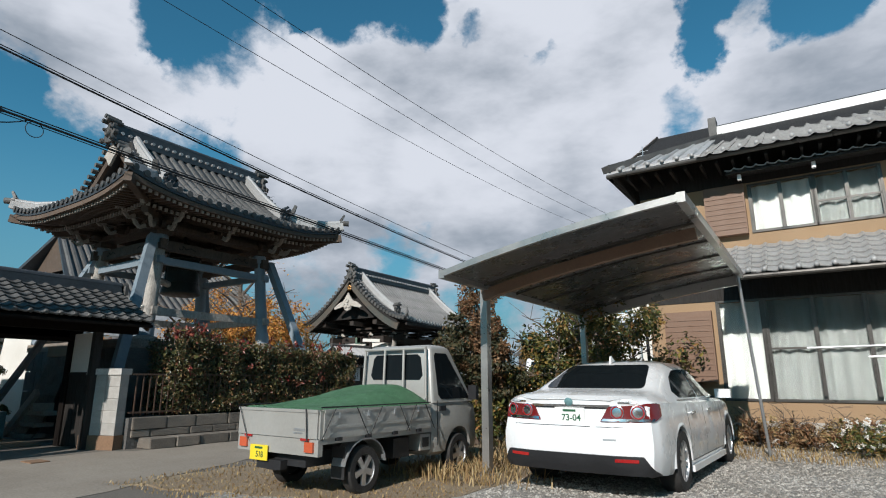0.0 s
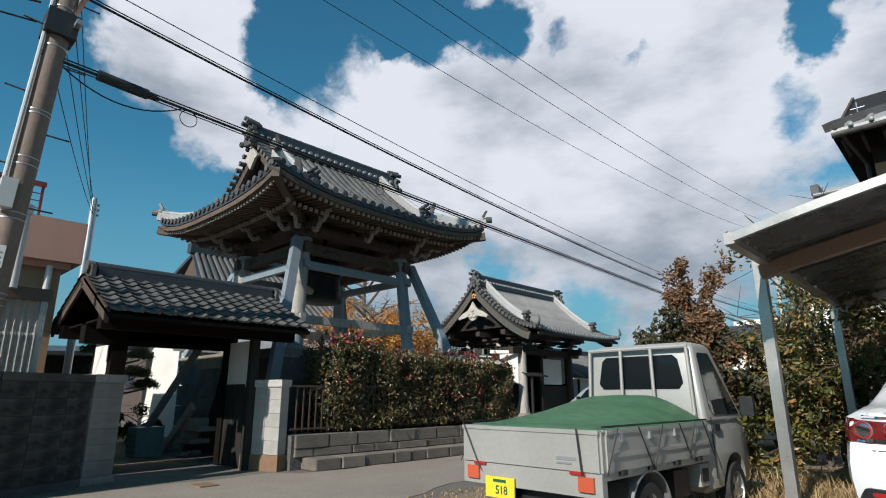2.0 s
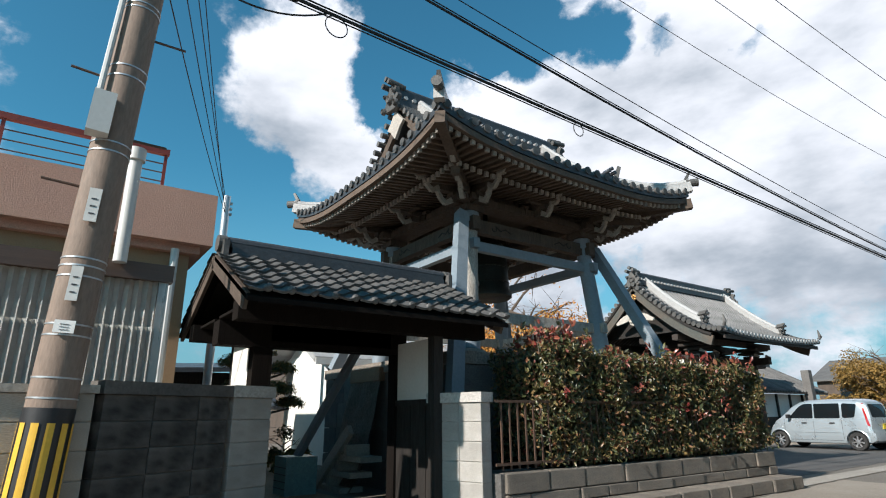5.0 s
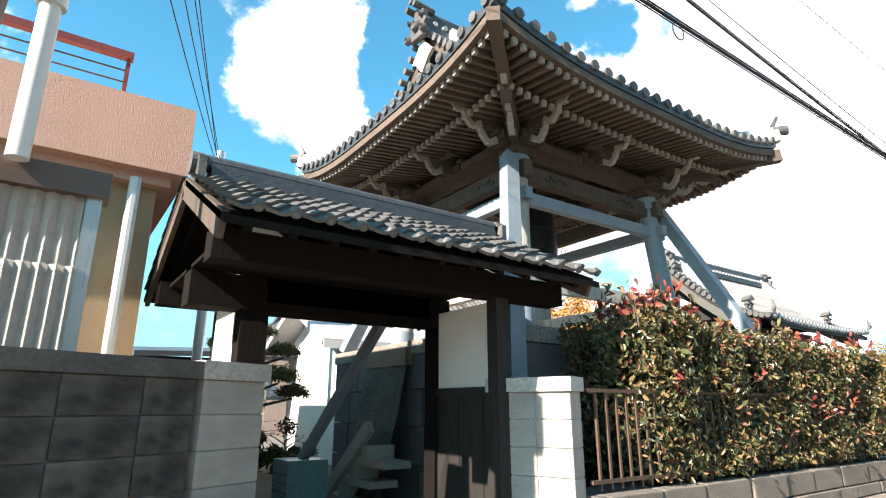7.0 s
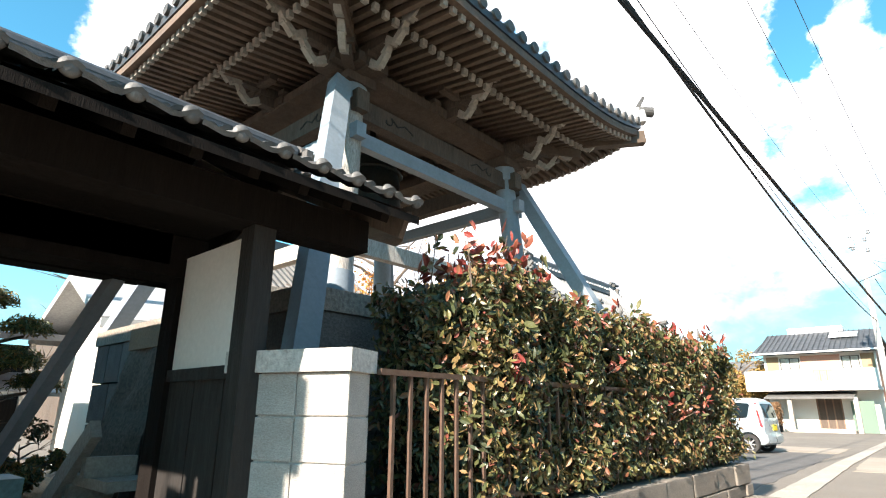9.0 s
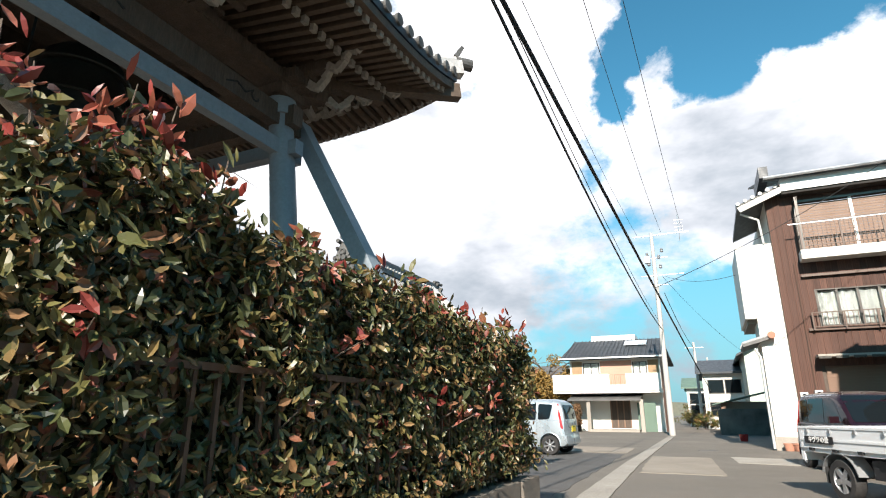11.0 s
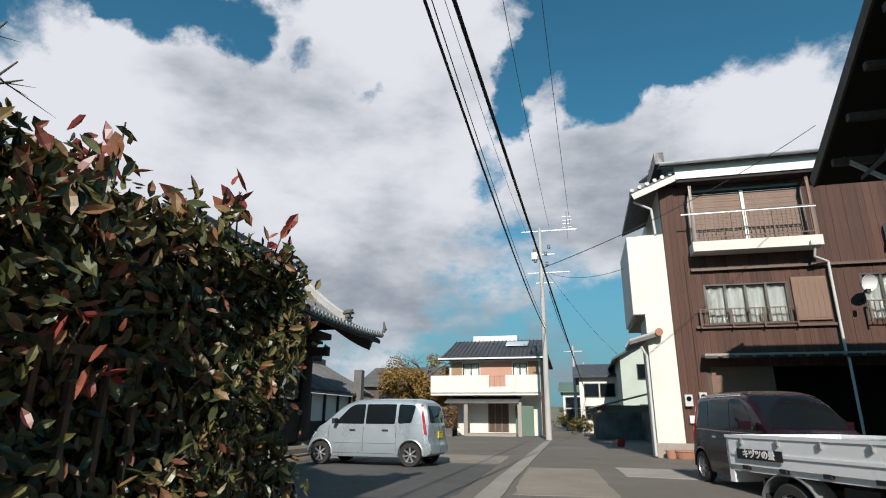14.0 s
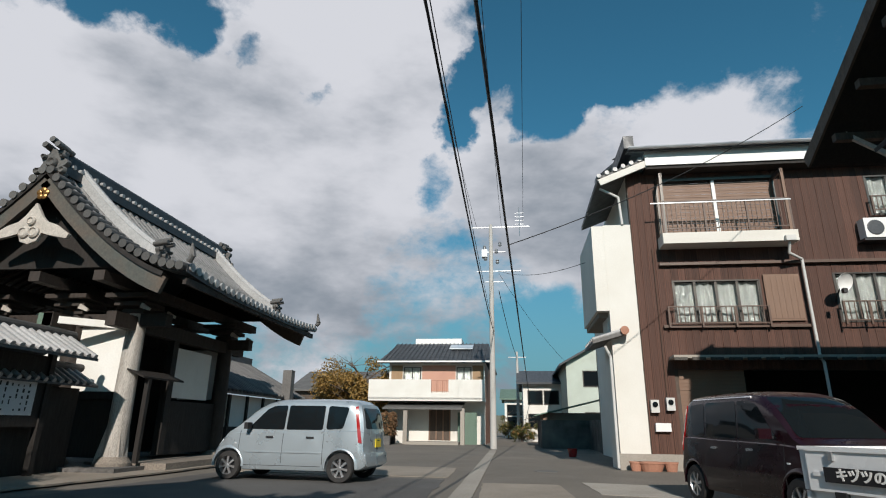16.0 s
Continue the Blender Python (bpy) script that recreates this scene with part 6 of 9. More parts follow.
window(house, 0.36 + 0.04, 1.46, 4.25, 5.22, hy, 2, CURTAIN_G, rail=0.45)
window(house, 1.66, 3.56, 4.25, 5.22, hy, 4)
w = window(house, -1.60, -0.80, 0.84, 2.78, hy, 1)
# grey curtains here imitate the shading beside the bright left pane
window(house, -0.74, 3.36, 0.84, 2.78, hy, 5, CURTAIN_G, rail=0.50)
# shutter boxes of ribbed sheet beside the windows
for x0, x1, z0, z1, in ((-1.62, -0.84, 4.18, 5.26), (-2.66, -1.72, 1.16, 2.62)):
    sb = part("shutter_box", box(B(), x0, x1, hy - 0.17, hy, z0, z1), SHUTTER, house, bevel=0.01)
    k = int((z1 - z0) / 0.115)
    for i in range(1, k):
        slab("shutter_rib", sb, SHUTTER, x0 + 0.02, x1 - 0.02, hy - 0.182, hy - 0.17, z0 + i * 0.115, z0 + i * 0.115 + 0.09)
# small canopy over the upper windows with wave-edged tiles
cn = part("window_canopy", prism(B(), [(-1.1, hy, 5.56), (-1.1, hy - 0.62, 5.40), (-1.1, hy - 0.62, 5.36), (-1.1, hy, 5.46)], (5.5, 0, 0)), WOOD_K, house)
tile_slope("canopy_tiles", (-1.1, hy - 0.02, 5.57), (1, 0, 0), (0, -1, -0.26), 5.5, 0.62, cn, TILE_L, 0.2, 0.21)
for x in (-0.9, 0.4, 1.7):
    slab("canopy_bracket", cn, WHITE, x, x + 0.07, hy - 0.5, hy - 0.42, 5.24, 5.36)
# upper roof: hipped at the end
ex0, ez, ey = hx0 - 0.45, 5.72, hy - 0.95
roof_plane("roof_front", house, WOOD_K, (ex0, ey, ez), (8, ey, ez), (8, 16.2, ez + 2.0), (ex0 + 2.0, 16.2, ez + 2.0))
roof_plane("roof_side", house, WOOD_K, (ex0, ey, ez), (ex0 + 2.0, 16.2, ez + 2.0), (ex0 + 2.0, 16.6, ez + 2.0), (ex0, 20.6, ez))
tile_slope("roof_tiles", (ex0 + 1.9, ey + 4.2, ez + 1.96), (1, 0, 0), (0, -1, -0.46), 9.4, 4.65, house, TILE_L, 0.30, 0.30)
tri = part("roof_front_corner", prism(B(), [(ex0, ey, ez + 0.02), (ex0 + 1.95, ey, ez + 0.02), (ex0 + 1.95, 16.0, ez + 2.0)], (0, 0, 0.05)), TILE_L, house)
for i in range(6):
    x = ex0 + 0.25 + 0.3 * i
    p, q = Vector((x, ey, ez + 0.09)), Vector((x, ey + (x - ex0) * 2.15, ez + 0.09 + (x - ex0) * 1.0))
    part("tile_roll", tube(B(), p, q, 0.05, 0.05, 8), TILE_L, tri)
bm = B()
beam(bm, (ex0 - 0.02, ey - 0.02, ez + 0.14), (ex0 + 2.0, 16.2, ez + 2.12), 0.2, 0.16)
part("hip_ridge", bm, TILE, house)
bm = B()
box(bm, ex0 + 1.9, 8, 16.05, 16.35, ez + 1.95, ez + 2.3)
tube(bm, (ex0 + 1.85, 16.2, ez + 2.34), (8, 16.2, ez + 2.34), 0.1, 0.1, 10)
part("main_ridge", bm, WHITE, house)
part("ridge_end_tile", box(B(), ex0 + 1.72, ex0 + 1.92, 16.0, 16.4, ez + 1.9, ez + 2.66), TILE, house, bevel=0.05)
for i in range(36):
    x = ex0 + 0.1 + 0.3 * i
    slab("rafter_end", house, WOOD_K, x, x + 0.05, ey + 0.05, hy, ez - 0.17, ez - 0.09)
    bm = B()
    bmesh.ops.create_uvsphere(bm, u_segments=10, v_segments=6, radius=0.045, matrix=Matrix.Translation((x + 0.2, ey - 0.03, ez + 0.08)))
    part("eave_tile_end", bm, TILE_L, house, smooth=True)
part("gutter", tube(B(), (ex0, ey - 0.06, ez - 0.06), (8, ey - 0.06, ez - 0.06), 0.05, 0.05, 10), WINF, house)
bm = B()
for a, b in (((-3.3, ey - 0.02, ez - 0.08), (-3.1, hy - 0.06, 5.3)), ((-3.1, hy - 0.06, 5.3), (-3.06, hy - 0.06, 0.3))):
    tube(bm, a, b, 0.035, 0.035, 8)
part("downpipe", bm, BLACK, house)
# lower roof
lz, ly = 3.14, hy - 1.25
roof_plane("lower_roof", house, WOOD_K, (-1.35, ly, lz), (8, ly, lz), (8, hy, lz + 0.78), (-1.35, hy, lz + 0.78))
tile_slope("lower_roof_tiles", (-1.35, hy, lz + 0.80), (1, 0, 0), (0, -1.25, -0.78), 9.2, 1.47, house, TILE_L, 0.27, 0.245)
for i in range(34):
    bm = B()
    bmesh.ops.create_uvsphere(bm, u_segments=10, v_segments=6, radius=0.05, matrix=Matrix.Translation((-1.35 + 0.27 * (i + 0.83), ly - 0.05, lz + 0.06)))
    part("eave_tile_end", bm, TILE_L, house, smooth=True)
part("gutter", tube(B(), (-1.4, ly - 0.07, lz - 0.06), (8, ly - 0.07, lz - 0.06), 0.05, 0.05, 10), WINF, house)
part("antenna_mast", tube(B(), (-3.2, 14.4, 5.9), (-3.2, 14.4, 7.3), 0.014, 0.014, 6), STEEL, house)
bm = B()
for k in range(7):
    beam(bm, (-3.2 - 0.14, 14.4, 6.5 + 0.11 * k), (-3.2 + 0.14, 14.4, 6.5 + 0.11 * k), 0.008, 0.008)
part("antenna_elements", bm, STEEL, house)

# dark house whose eave overhangs the lane
dh = thing("dark_timber_house", 1.2, 18.6, 0, 0, "dark timber house with a wide overhanging eave", "house")
part("walls", box(B(), -2.45, 3.9, 14.6, 21.6, 0, 6.6), WOOD, dh)
part("gable", prism(B(), [(-2.45, 14.6, 6.6), (-2.45, 21.6, 6.6), (-2.45, 18.1, 8.6)], (0.15, 0, 0)), WOOD, dh)
for s, e in ((1, 22.6), (-1, 13.6)):
    roof_plane("roof", dh, WOOD_K, (-3.45, e, 6.5), (4.5, e, 6.5), (4.5, 18.1, 9.0), (-3.45, 18.1, 9.0), 0.14)
    part("barge_board", beam(B(), (-3.5, e, 6.42), (-3.5, 18.1, 8.92), 0.05, 0.28), WOOD, dh)
    for i in range(4):
        part("purlin_end", box(B(), -3.4, -2.45, e - s * (0.9 + i) - 0.07, e - s * (0.9 + i) + 0.07, 6.7 + 0.55 * i - 0.25, 6.7 + 0.55 * i - 0.1), WOOD, dh)
part("eave_brace", beam(B(), (-3.2, 21.7, 6.6), (-2.45, 21.5, 5.9), 0.08, 0.08), WOOD_L, dh)

# carport
cp = thing("carport", -3.7, 8.0, 0, 0, "grey aluminium carport with a curved smoked panel roof", "carport")
CPY = (5.2, 10.0)


def cp_z(x):
    f = (x + 3.55) / 2.7
    return 2.42 + 0.66 * f - 0.20 * f * f


for y in (6.4, 10.25):
    part("post", box(B(), -3.70, -3.60, y - 0.055, y + 0.055, 0, 2.45), ALU, cp, bevel=0.008)
    for k in range(8):
        a, b = -3.62 + 2.7 * k / 8, -3.62 + 2.7 * (k + 1) / 8
        part("main_beam", beam(B(), (a, y - 0.1 if y < 7 else y - 0.3, cp_z(a) - 0.10), (b, y - 0.1 if y < 7 else y - 0.3, cp_z(b) - 0.10), 0.09, 0.14, w2=0.09, h2=0.13), SHUTTER if y < 7 else ALU, cp)
    part("base_cover", box(B(), -3.76, -3.54, y - 0.1, y + 0.1, 0, 0.05), ALU, cp)
for k in range(8):
    a, b = -3.54 + 2.66 * k / 8, -3.54 + 2.66 * (k + 1) / 8
    for j in range(5):
        y0 = CPY[0] + (CPY[1] - CPY[0]) * j / 5
        y1 = CPY[0] + (CPY[1] - CPY[0]) * (j + 1) / 5
        part("roof_panel", prism(B(), [(a, y0 + 0.02, cp_z(a)), (b, y0 + 0.02, cp_z(b)), (b, y1 - 0.02, cp_z(b)), (a, y1 - 0.02, cp_z(a))], (0, 0, 0.006)), CANOPY, cp)
    for j in range(1, 5):
        y = CPY[0] + (CPY[1] - CPY[0]) * j / 5
        part("glazing_bar", beam(B(), (a, y, cp_z(a) - 0.005), (b, y, cp_z(b) - 0.005), 0.04, 0.035), WINF, cp)
    for y in CPY:
        part("edge_frame", beam(B(), (a, y, cp_z(a)), (b, y, cp_z(b)), 0.05, 0.07), ALU, cp)
for x in (-3.56, -0.86):
    part("gutter_frame", box(B(), x - 0.04, x + 0.04, CPY[0] - 0.02, CPY[1] + 0.02, cp_z(x) - 0.05, cp_z(x) + 0.05), ALU, cp, bevel=0.01)
part("prop_pole", tube(B(), (-0.78, 10.4, 0), (-0.88, 9.75, 2.85), 0.025, 0.025, 10), STEEL, cp, smooth=True)

# salmon building with railing, corrugated fence and flue
pk = thing("salmon_building", -16.5, -3.0, 0, 0, "salmon stucco building with a flat roof and red rail", "building")
part("lower_wall", box(B(), -20, -13.1, -12, 2.5, 0, 3.25), TAN, pk)
part("roof_parapet", box(B(), -20.5, -12.85, -12.5, 2.72, 3.28, 3.98), PINK, pk, bevel=0.015)
part("soffit", box(B(), -20.3, -12.98, -12.4, 2.6, 3.18, 3.28), PINK, pk)
for y in (-6.5, -3.6, -0.7):
    slab("expansion_joint", pk, WOOD, -12.851, -12.845, y, y + 0.012, 3.3, 3.98)
for y in [-10.5 + 1.8 * k for k in range(8)]:
    slab("rail_post", pk, REDIRON, -13.45, -13.41, y - 0.02, y + 0.02, 3.98, 4.66)
part("top_rail", box(B(), -13.47, -13.39, -12, 2.14, 4.64, 4.72), REDIRON, pk)
for z in (4.12, 4.25, 4.38, 4.51):
    part("rail_wire", tube(B(), (-13.43, -12, z), (-13.43, 2.12, z), 0.009, 0.009, 6), IRON, pk)
part("awning_beam", box(B(), -11.42, -11.3, -6, 2.05, 2.40, 2.55), IRON, pk)
part("downpipe", tube(B(), (-12.95, 2.3, 0), (-12.95, 2.3, 3.2), 0.05, 0.05, 10), PVC, pk)


def corrugated(name, parent, p, q, z0, z1, material):
    p, q = Vector((*p, 0)), Vector((*q, 0))
    n = (q - p).cross(Vector((0, 0, 1))).normalized()
    k = int((q - p).length / 0.0195)
    bm = B()
    vs = []
    for i in range(k + 1):
        c = p.lerp(q, i / k) + n * 0.016 * math.sin(i * math.pi / 2)
        vs.append((bm.verts.new(c + Vector((0, 0, z0))), bm.verts.new(c + Vector((0, 0, z1)))))
    for a, b in zip(vs, vs[1:]):
        bm.faces.new((a[0], b[0], b[1], a[1]))
    bmesh.ops.solidify(bm, geom=bm.faces[:], thickness=0.003)
    return part(name, bm, material, parent, smooth=True)


cf = thing("corrugated_fence", -11.2, -2.0, 0, 0, "clear corrugated sheet fence above a rendered wall", "fence")
corrugated("sheet", cf, (-11.2, -7.0), (-11.2, 1.95), 1.3, 1.95, CORR)
corrugated("sheet", cf, (-11.23, -7.0), (-11.23, 1.95), 1.9, 2.38, CORR)
for y in (-5.5, -3.6, -1.7, 0.2, 1.98):
    slab("fence_post", cf, ALU, -11.28, -11.2, y - 0.04, y + 0.04, 0, 2.4)
slab("fence_rail", cf, WOOD, -11.3, -11.24, -7, 2.0, 1.85, 1.9)
slab("fence_rail", cf, IRON, -11.3, -11.16, -7, 2.05, 2.38, 2.54)
flue = thing("flue_pipe", -11.1, 1.56, 2.4, 0, "white plastic flue pipe with a round cap", "pipe")
part("pipe", tube(B(), (-11.1, 1.58, 2.5), (-11.1, 1.58, 3.55), 0.058, 0.058, 18), PVC, flue, smooth=True)
part("cap", tube(B(), (-11.1, 1.58, 3.5), (-11.1, 1.58, 3.62), 0.08, 0.08, 18), PVC, flue, smooth=True)

# ---- temple gate ----
mg = thing("temple_gate", -20.1, 25.3, 0, 0, "large temple gate with a sweeping grey tile gable roof", "gate")
MX, M0, M1, MH = -20.1, 21.5, 29.3, 3.7


def mz(d):
    f = min(abs(d) / MH, 1)
    return 4.02 + 2.6 * (1 - f) ** 1.55


def lift(y):
    f = abs(y - (M0 + M1) / 2) / ((M1 - M0) / 2)
    return 0.16 * f ** 3


for s in (1, -1):
    bm = B()
    rows = []
    for i in range(25):
        d = MH * i / 24
        rows.append([bm.verts.new((MX + s * d, M0 + (M1 - M0) * j / 12, mz(d) + lift(M0 + (M1 - M0) * j / 12) * (d / MH) ** 2 + k)) for k in (0, -0.12) for j in range(13)])
    for a, b in zip(rows, rows[1:]):
        for j in range(12):
            bm.faces.new((a[j], a[j + 1], b[j + 1], b[j]))
            bm.faces.new((a[13 + j + 1], a[13 + j], b[13 + j], b[13 + j + 1]))
    for j in range(12):
        bm.faces.new((rows[-1][j], rows[-1][j + 1], rows[-1][14 + j], rows[-1][13 + j]))
    for a, b in zip(rows, rows[1:]):
        for j in (0, 12):
            bm.faces.new((a[j], b[j], b[13 + j], a[13 + j]))
    sl = part("roof_slope", bm, TILE_B, mg)
    disc = mesh_of(tube(B(), (0, 0, 0), (s * 0.04, 0, 0), 0.09, 0.09, 14), "eave_disc", TILE_L)
    for i in range(30):
        y = M0 + 0.15 + (M1 - M0 - 0.3) * i / 29
        V, F = [], []
        for j in range(15):
            for e, rr in ((0, 0.072), (1, 0.084)):
                d = 0.05 + (MH - 0.05) * (j + e) / 15
                for k in range(6):
                    a = math.pi * k / 5
                    V.append((MX + s * d, y + rr * math.cos(a), mz(d) + lift(y) * (d / MH) ** 2 + rr * math.sin(a)))
            o = 12 * j
            F += [(o + k, o + k + 1, o + 7 + k, o + 6 + k) for k in range(5)]
            F.append(tuple(o + 6 + k for k in range(6)))
        # the slope facing the lane takes the paler tile to look sunlit
        from_lists("roof_tile_strip", V, F, TILE if s < 0 else TILE_SUNLIT, sl)
        piece("eave_disc", disc, sl, Matrix.Translation((MX + s * MH, y, mz(MH) + lift(y) + 0.02)))
    for y, o in ((M0, -1), (M1, 1)):
        bt, bb = B(), B()
        for i in range(19):
            d = 0.1 + MH * i / 19
            z = mz(d) + lift(y) * (d / MH) ** 2
            tube(bt, (MX + s * d, y - o * 0.3, z + 0.02), (MX + s * d, y + o * 0.16, z - 0.02), 0.082, 0.095, 12)
        part("verge_tiles", bt, TILE, sl)
        q = [MH * i / 16 for i in range(15)]
        ribbon(bb, [(MX + s * a, y + o * 0.02, mz(a) - 0.36) for a in q], 0.1, 0.36)
        part("barge_board", bb, COPPER, mg)
        bb = B()
        ribbon(bb, [(MX + s * a, y + o * 0.05, mz(a) - 0.13) for a in q], 0.14, 0.1)
        part("barge_cap", bb, WOOD_K, mg)
        bb = B()
        q = [0.1 + 2.45 * i / 12 for i in range(13)]
        ribbon(bb, [(MX + s * a, y - o * 0.75, mz(a) + 0.14) for a in q], 0.24, 0.3)
        dr_ = part("descending_ridge", bb, TILE_L, mg)
        cable("ridge_cap_tile", [(MX + s * a, y - o * 0.75, mz(a) + 0.34) for a in q], 0.095, TILE_L, dr_)
        demon_tile("ridge_end_tile", dr_, pose(MX + s * 2.62, y - o * 0.75, mz(2.62) + 0.02, 0, 0, 90 if s > 0 else -90), 0.75)
        bb = B()
        e = Vector((MX + s * (MH + 0.02), y, mz(MH) + lift(y) + 0.1))
        tube(bb, e, e + Vector((s * 0.1, o * 0.05, 0.12)), 0.07, 0.05, 8)
        beam(bb, e + Vector((s * 0.06, 0, 0.1)), e + Vector((s * 0.02, 0, 0.4)), 0.12, 0.1, w2=0.03, h2=0.03)
        part("corner_ornament", bb, TILE, mg)
    # rafters under the eave
    for i in range(32):
        y = M0 + 0.3 + (M1 - M0 - 0.6) * i / 31
        part("rafter", beam(B(), (MX + s * 1.6, y, mz(1.6) - 0.3), (MX + s * (MH - 0.08), y, mz(MH) - 0.2 + lift(y)), 0.07, 0.09), WOOD_D, mg)
    part("eave_board", box(B(), MX + s * (MH - 0.12), MX + s * (MH - 0.04), M0 + 0.1, M1 - 0.1, mz(MH) - 0.2, mz(MH) - 0.06), WOOD_D, mg)
bm = B()
box(bm, MX - 0.17, MX + 0.17, M0 + 0.15, M1 - 0.15, 6.55, 6.98)
box(bm, MX - 0.24, MX + 0.24, M0 + 0.15, M1 - 0.15, 6.5, 6.7)
tube(bm, (MX, M0 + 0.1, 7.02), (MX, M1 - 0.1, 7.02), 0.11, 0.11, 12)
mr = part("main_ridge", bm, TILE_B, mg)
for i in range(30):
    piece("ridge_tile_end", knob, mr, Matrix.Translation((MX, M0 + 0.35 + 0.245 * i, 6.76)) @ Matrix.Diagonal((1.25, 1.2, 1.2, 1)))
for y, o in ((M0 + 0.1, -1), (M1 - 0.1, 1)):
    demon_tile("ridge_ornament", mg, pose(MX, y + o * 0.12, 6.4, 0, 0, 0 if o < 0 else 180), 1.05)
# gable pendant and gilt crest
bm = prism(B(), [(MX + x, M0 - 0.09, 5.25 + z) for x, z in ((0, 0.42), (0.2, 0.12), (0.34, -0.02), (0.62, -0.12), (0.95, -0.34), (0.9, -0.44), (0.5, -0.36), (0.28, -0.3), (0.2, -0.48), (0, -0.55), (-0.2, -0.48), (-0.28, -0.3), (-0.5, -0.36), (-0.9, -0.44), (-0.95, -0.34), (-0.62, -0.12), (-0.34, -0.02), (-0.2, 0.12))], (0, -0.09, 0))
pend = part("gable_pendant", bm, WOOD_L, mg, bevel=0.015)
for dx, dz, r in ((-0.12, -0.28, 0.13), (0.12, -0.28, 0.13), (0, -0.02, 0.1)):
    part("carved_boss", lathe(B(), [(r, 0), (r, 0.05), (r * 0.7, 0.08), (r * 0.6, 0.05)], 16, pose(MX + dx, M0 - 0.17, 5.25 + dz, 90)), WOOD_L, pend, smooth=True)
bm = B()
for k in range(5):
    a = 2 * math.pi * k / 5 + math.pi / 2
    lathe(bm, [(0.07, 0), (0.07, 0.03), (0.03, 0.05)], 10, pose(MX + 0.085 * math.cos(a), M0 - 0.07, 5.93 + 0.085 * math.sin(a), 90))
part("gilt_crest", bm, GOLD, mg)
part("gable_panel", prism(B(), [(MX - 2.6, M0 + 0.5, 4.35), (MX + 2.6, M0 + 0.5, 4.35), (MX + 1.3, M0 + 0.5, mz(1.3) - 0.2), (MX, M0 + 0.5, 6.5), (MX - 1.3, M0 + 0.5, mz(1.3) - 0.2)], (0, 0.08, 0)), WOOD_K, mg)
part("gable_panel", prism(B(), [(MX - 2.6, M1 - 0.5, 4.35), (MX + 2.6, M1 - 0.5, 4.35), (MX, M1 - 0.5, 6.5)], (0, 0.08, 0)), WOOD_K, mg)
# columns, beams, bracket blocks
for x in (-22.1, -20.1, -18.55):
    for y in (23.2, 27.45):
        # the near corner column is pale to stand for the sun on it
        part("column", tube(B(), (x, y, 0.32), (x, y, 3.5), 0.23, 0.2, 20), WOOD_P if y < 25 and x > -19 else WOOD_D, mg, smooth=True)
        part("column_base", lathe(B(), [(0.38, 0.1), (0.38, 0.2), (0.28, 0.32), (0.26, 0.33)], 20, Matrix.Translation((x, y, 0))), STONE, mg, smooth=True)
        bm = B()
        for k in range(3):
            box(bm, x - 0.25 - 0.14 * k, x + 0.25 + 0.14 * k, y - 0.22 - 0.16 * k, y + 0.22 + 0.16 * k, 3.5 + 0.16 * k, 3.6 + 0.16 * k)
        part("bracket", bm, WOOD_D, mg, bevel=0.02)
        for a in (-1, 1):
            part("bracket_nose", beam(B(), (x + 0.4, y + a * 0.5, 3.62), (x + 0.62, y + a * 0.5, 3.52), 0.08, 0.12, w2=0.05, h2=0.06), WOOD_L, mg)
    part("cross_beam", box(B(), x - 0.12, x + 0.12, 22.3, 28.4, 3.1, 3.42), WOOD_D, mg, bevel=0.02)
    part("purlin", box(B(), x - 0.13, x + 0.13, M0 + 0.2, M1 - 0.2, 3.98, 4.2), WOOD_D, mg)
for y in (23.2, 27.45):
    part("tie_beam", box(B(), -22.9, -17.75, y - 0.13, y + 0.13, 3.2, 3.5), WOOD_D, mg, bevel=0.02)
    part("tie_beam", box(B(), -22.1, -18.55, y - 0.1, y + 0.1, 1.55, 1.72), WOOD_K, mg)
    part("plaster_panel", box(B(), -21.9, -18.75, y - 0.04, y + 0.04, 1.72, 3.2), PLASTER, mg)
    part("boarding", box(B(), -21.9, -18.75, y - 0.05, y + 0.05, 0.3, 1.55), WOOD_K, mg)
part("front_panel", box(B(), -18.62, -18.54, 24.95, 26.7, 1.68, 2.95), PLASTER, mg)
part("front_panel", box(B(), -20.16, -20.08, 23.5, 24.8, 1.68, 2.95), PLASTER, mg)
part("front_boarding", box(B(), -18.62, -18.55, 24.9, 27.2, 0.3, 1.6), WOOD_K, mg)
part("door_leaf", box(B(), -20.2, -20.1, 24.8, 27.2, 0.3, 3.1), WOOD_K, mg)
part("panel_post", box(B(), -18.68, -18.5, 24.72, 24.94, 0.3, 3.2), WOOD_K, mg)
part("step", box(B(), -19.4, -17.4, 23.4, 27.3, 0, 0.2), STONE, mg, bevel=0.02)
part("platform", box(B(), -23.2, -17.9, 22.4, 28.2, 0.0, 0.14), STONE_D, mg, bevel=0.02)
# raking prop wall foot, its sunlit side given as a pale colour
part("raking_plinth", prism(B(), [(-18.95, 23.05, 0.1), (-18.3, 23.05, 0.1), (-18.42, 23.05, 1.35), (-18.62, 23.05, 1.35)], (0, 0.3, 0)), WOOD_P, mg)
part("copper_rain_head", box(B(), -20.35, -20.0, 22.3, 22.62, 3.05, 3.4), GREENROOF, mg, bevel=0.03)
part("white_brace", beam(B(), (-19.9, 22.4, 3.25), (-18.7, 23.0, 3.2), 0.1, 0.16), PLASTER, mg)
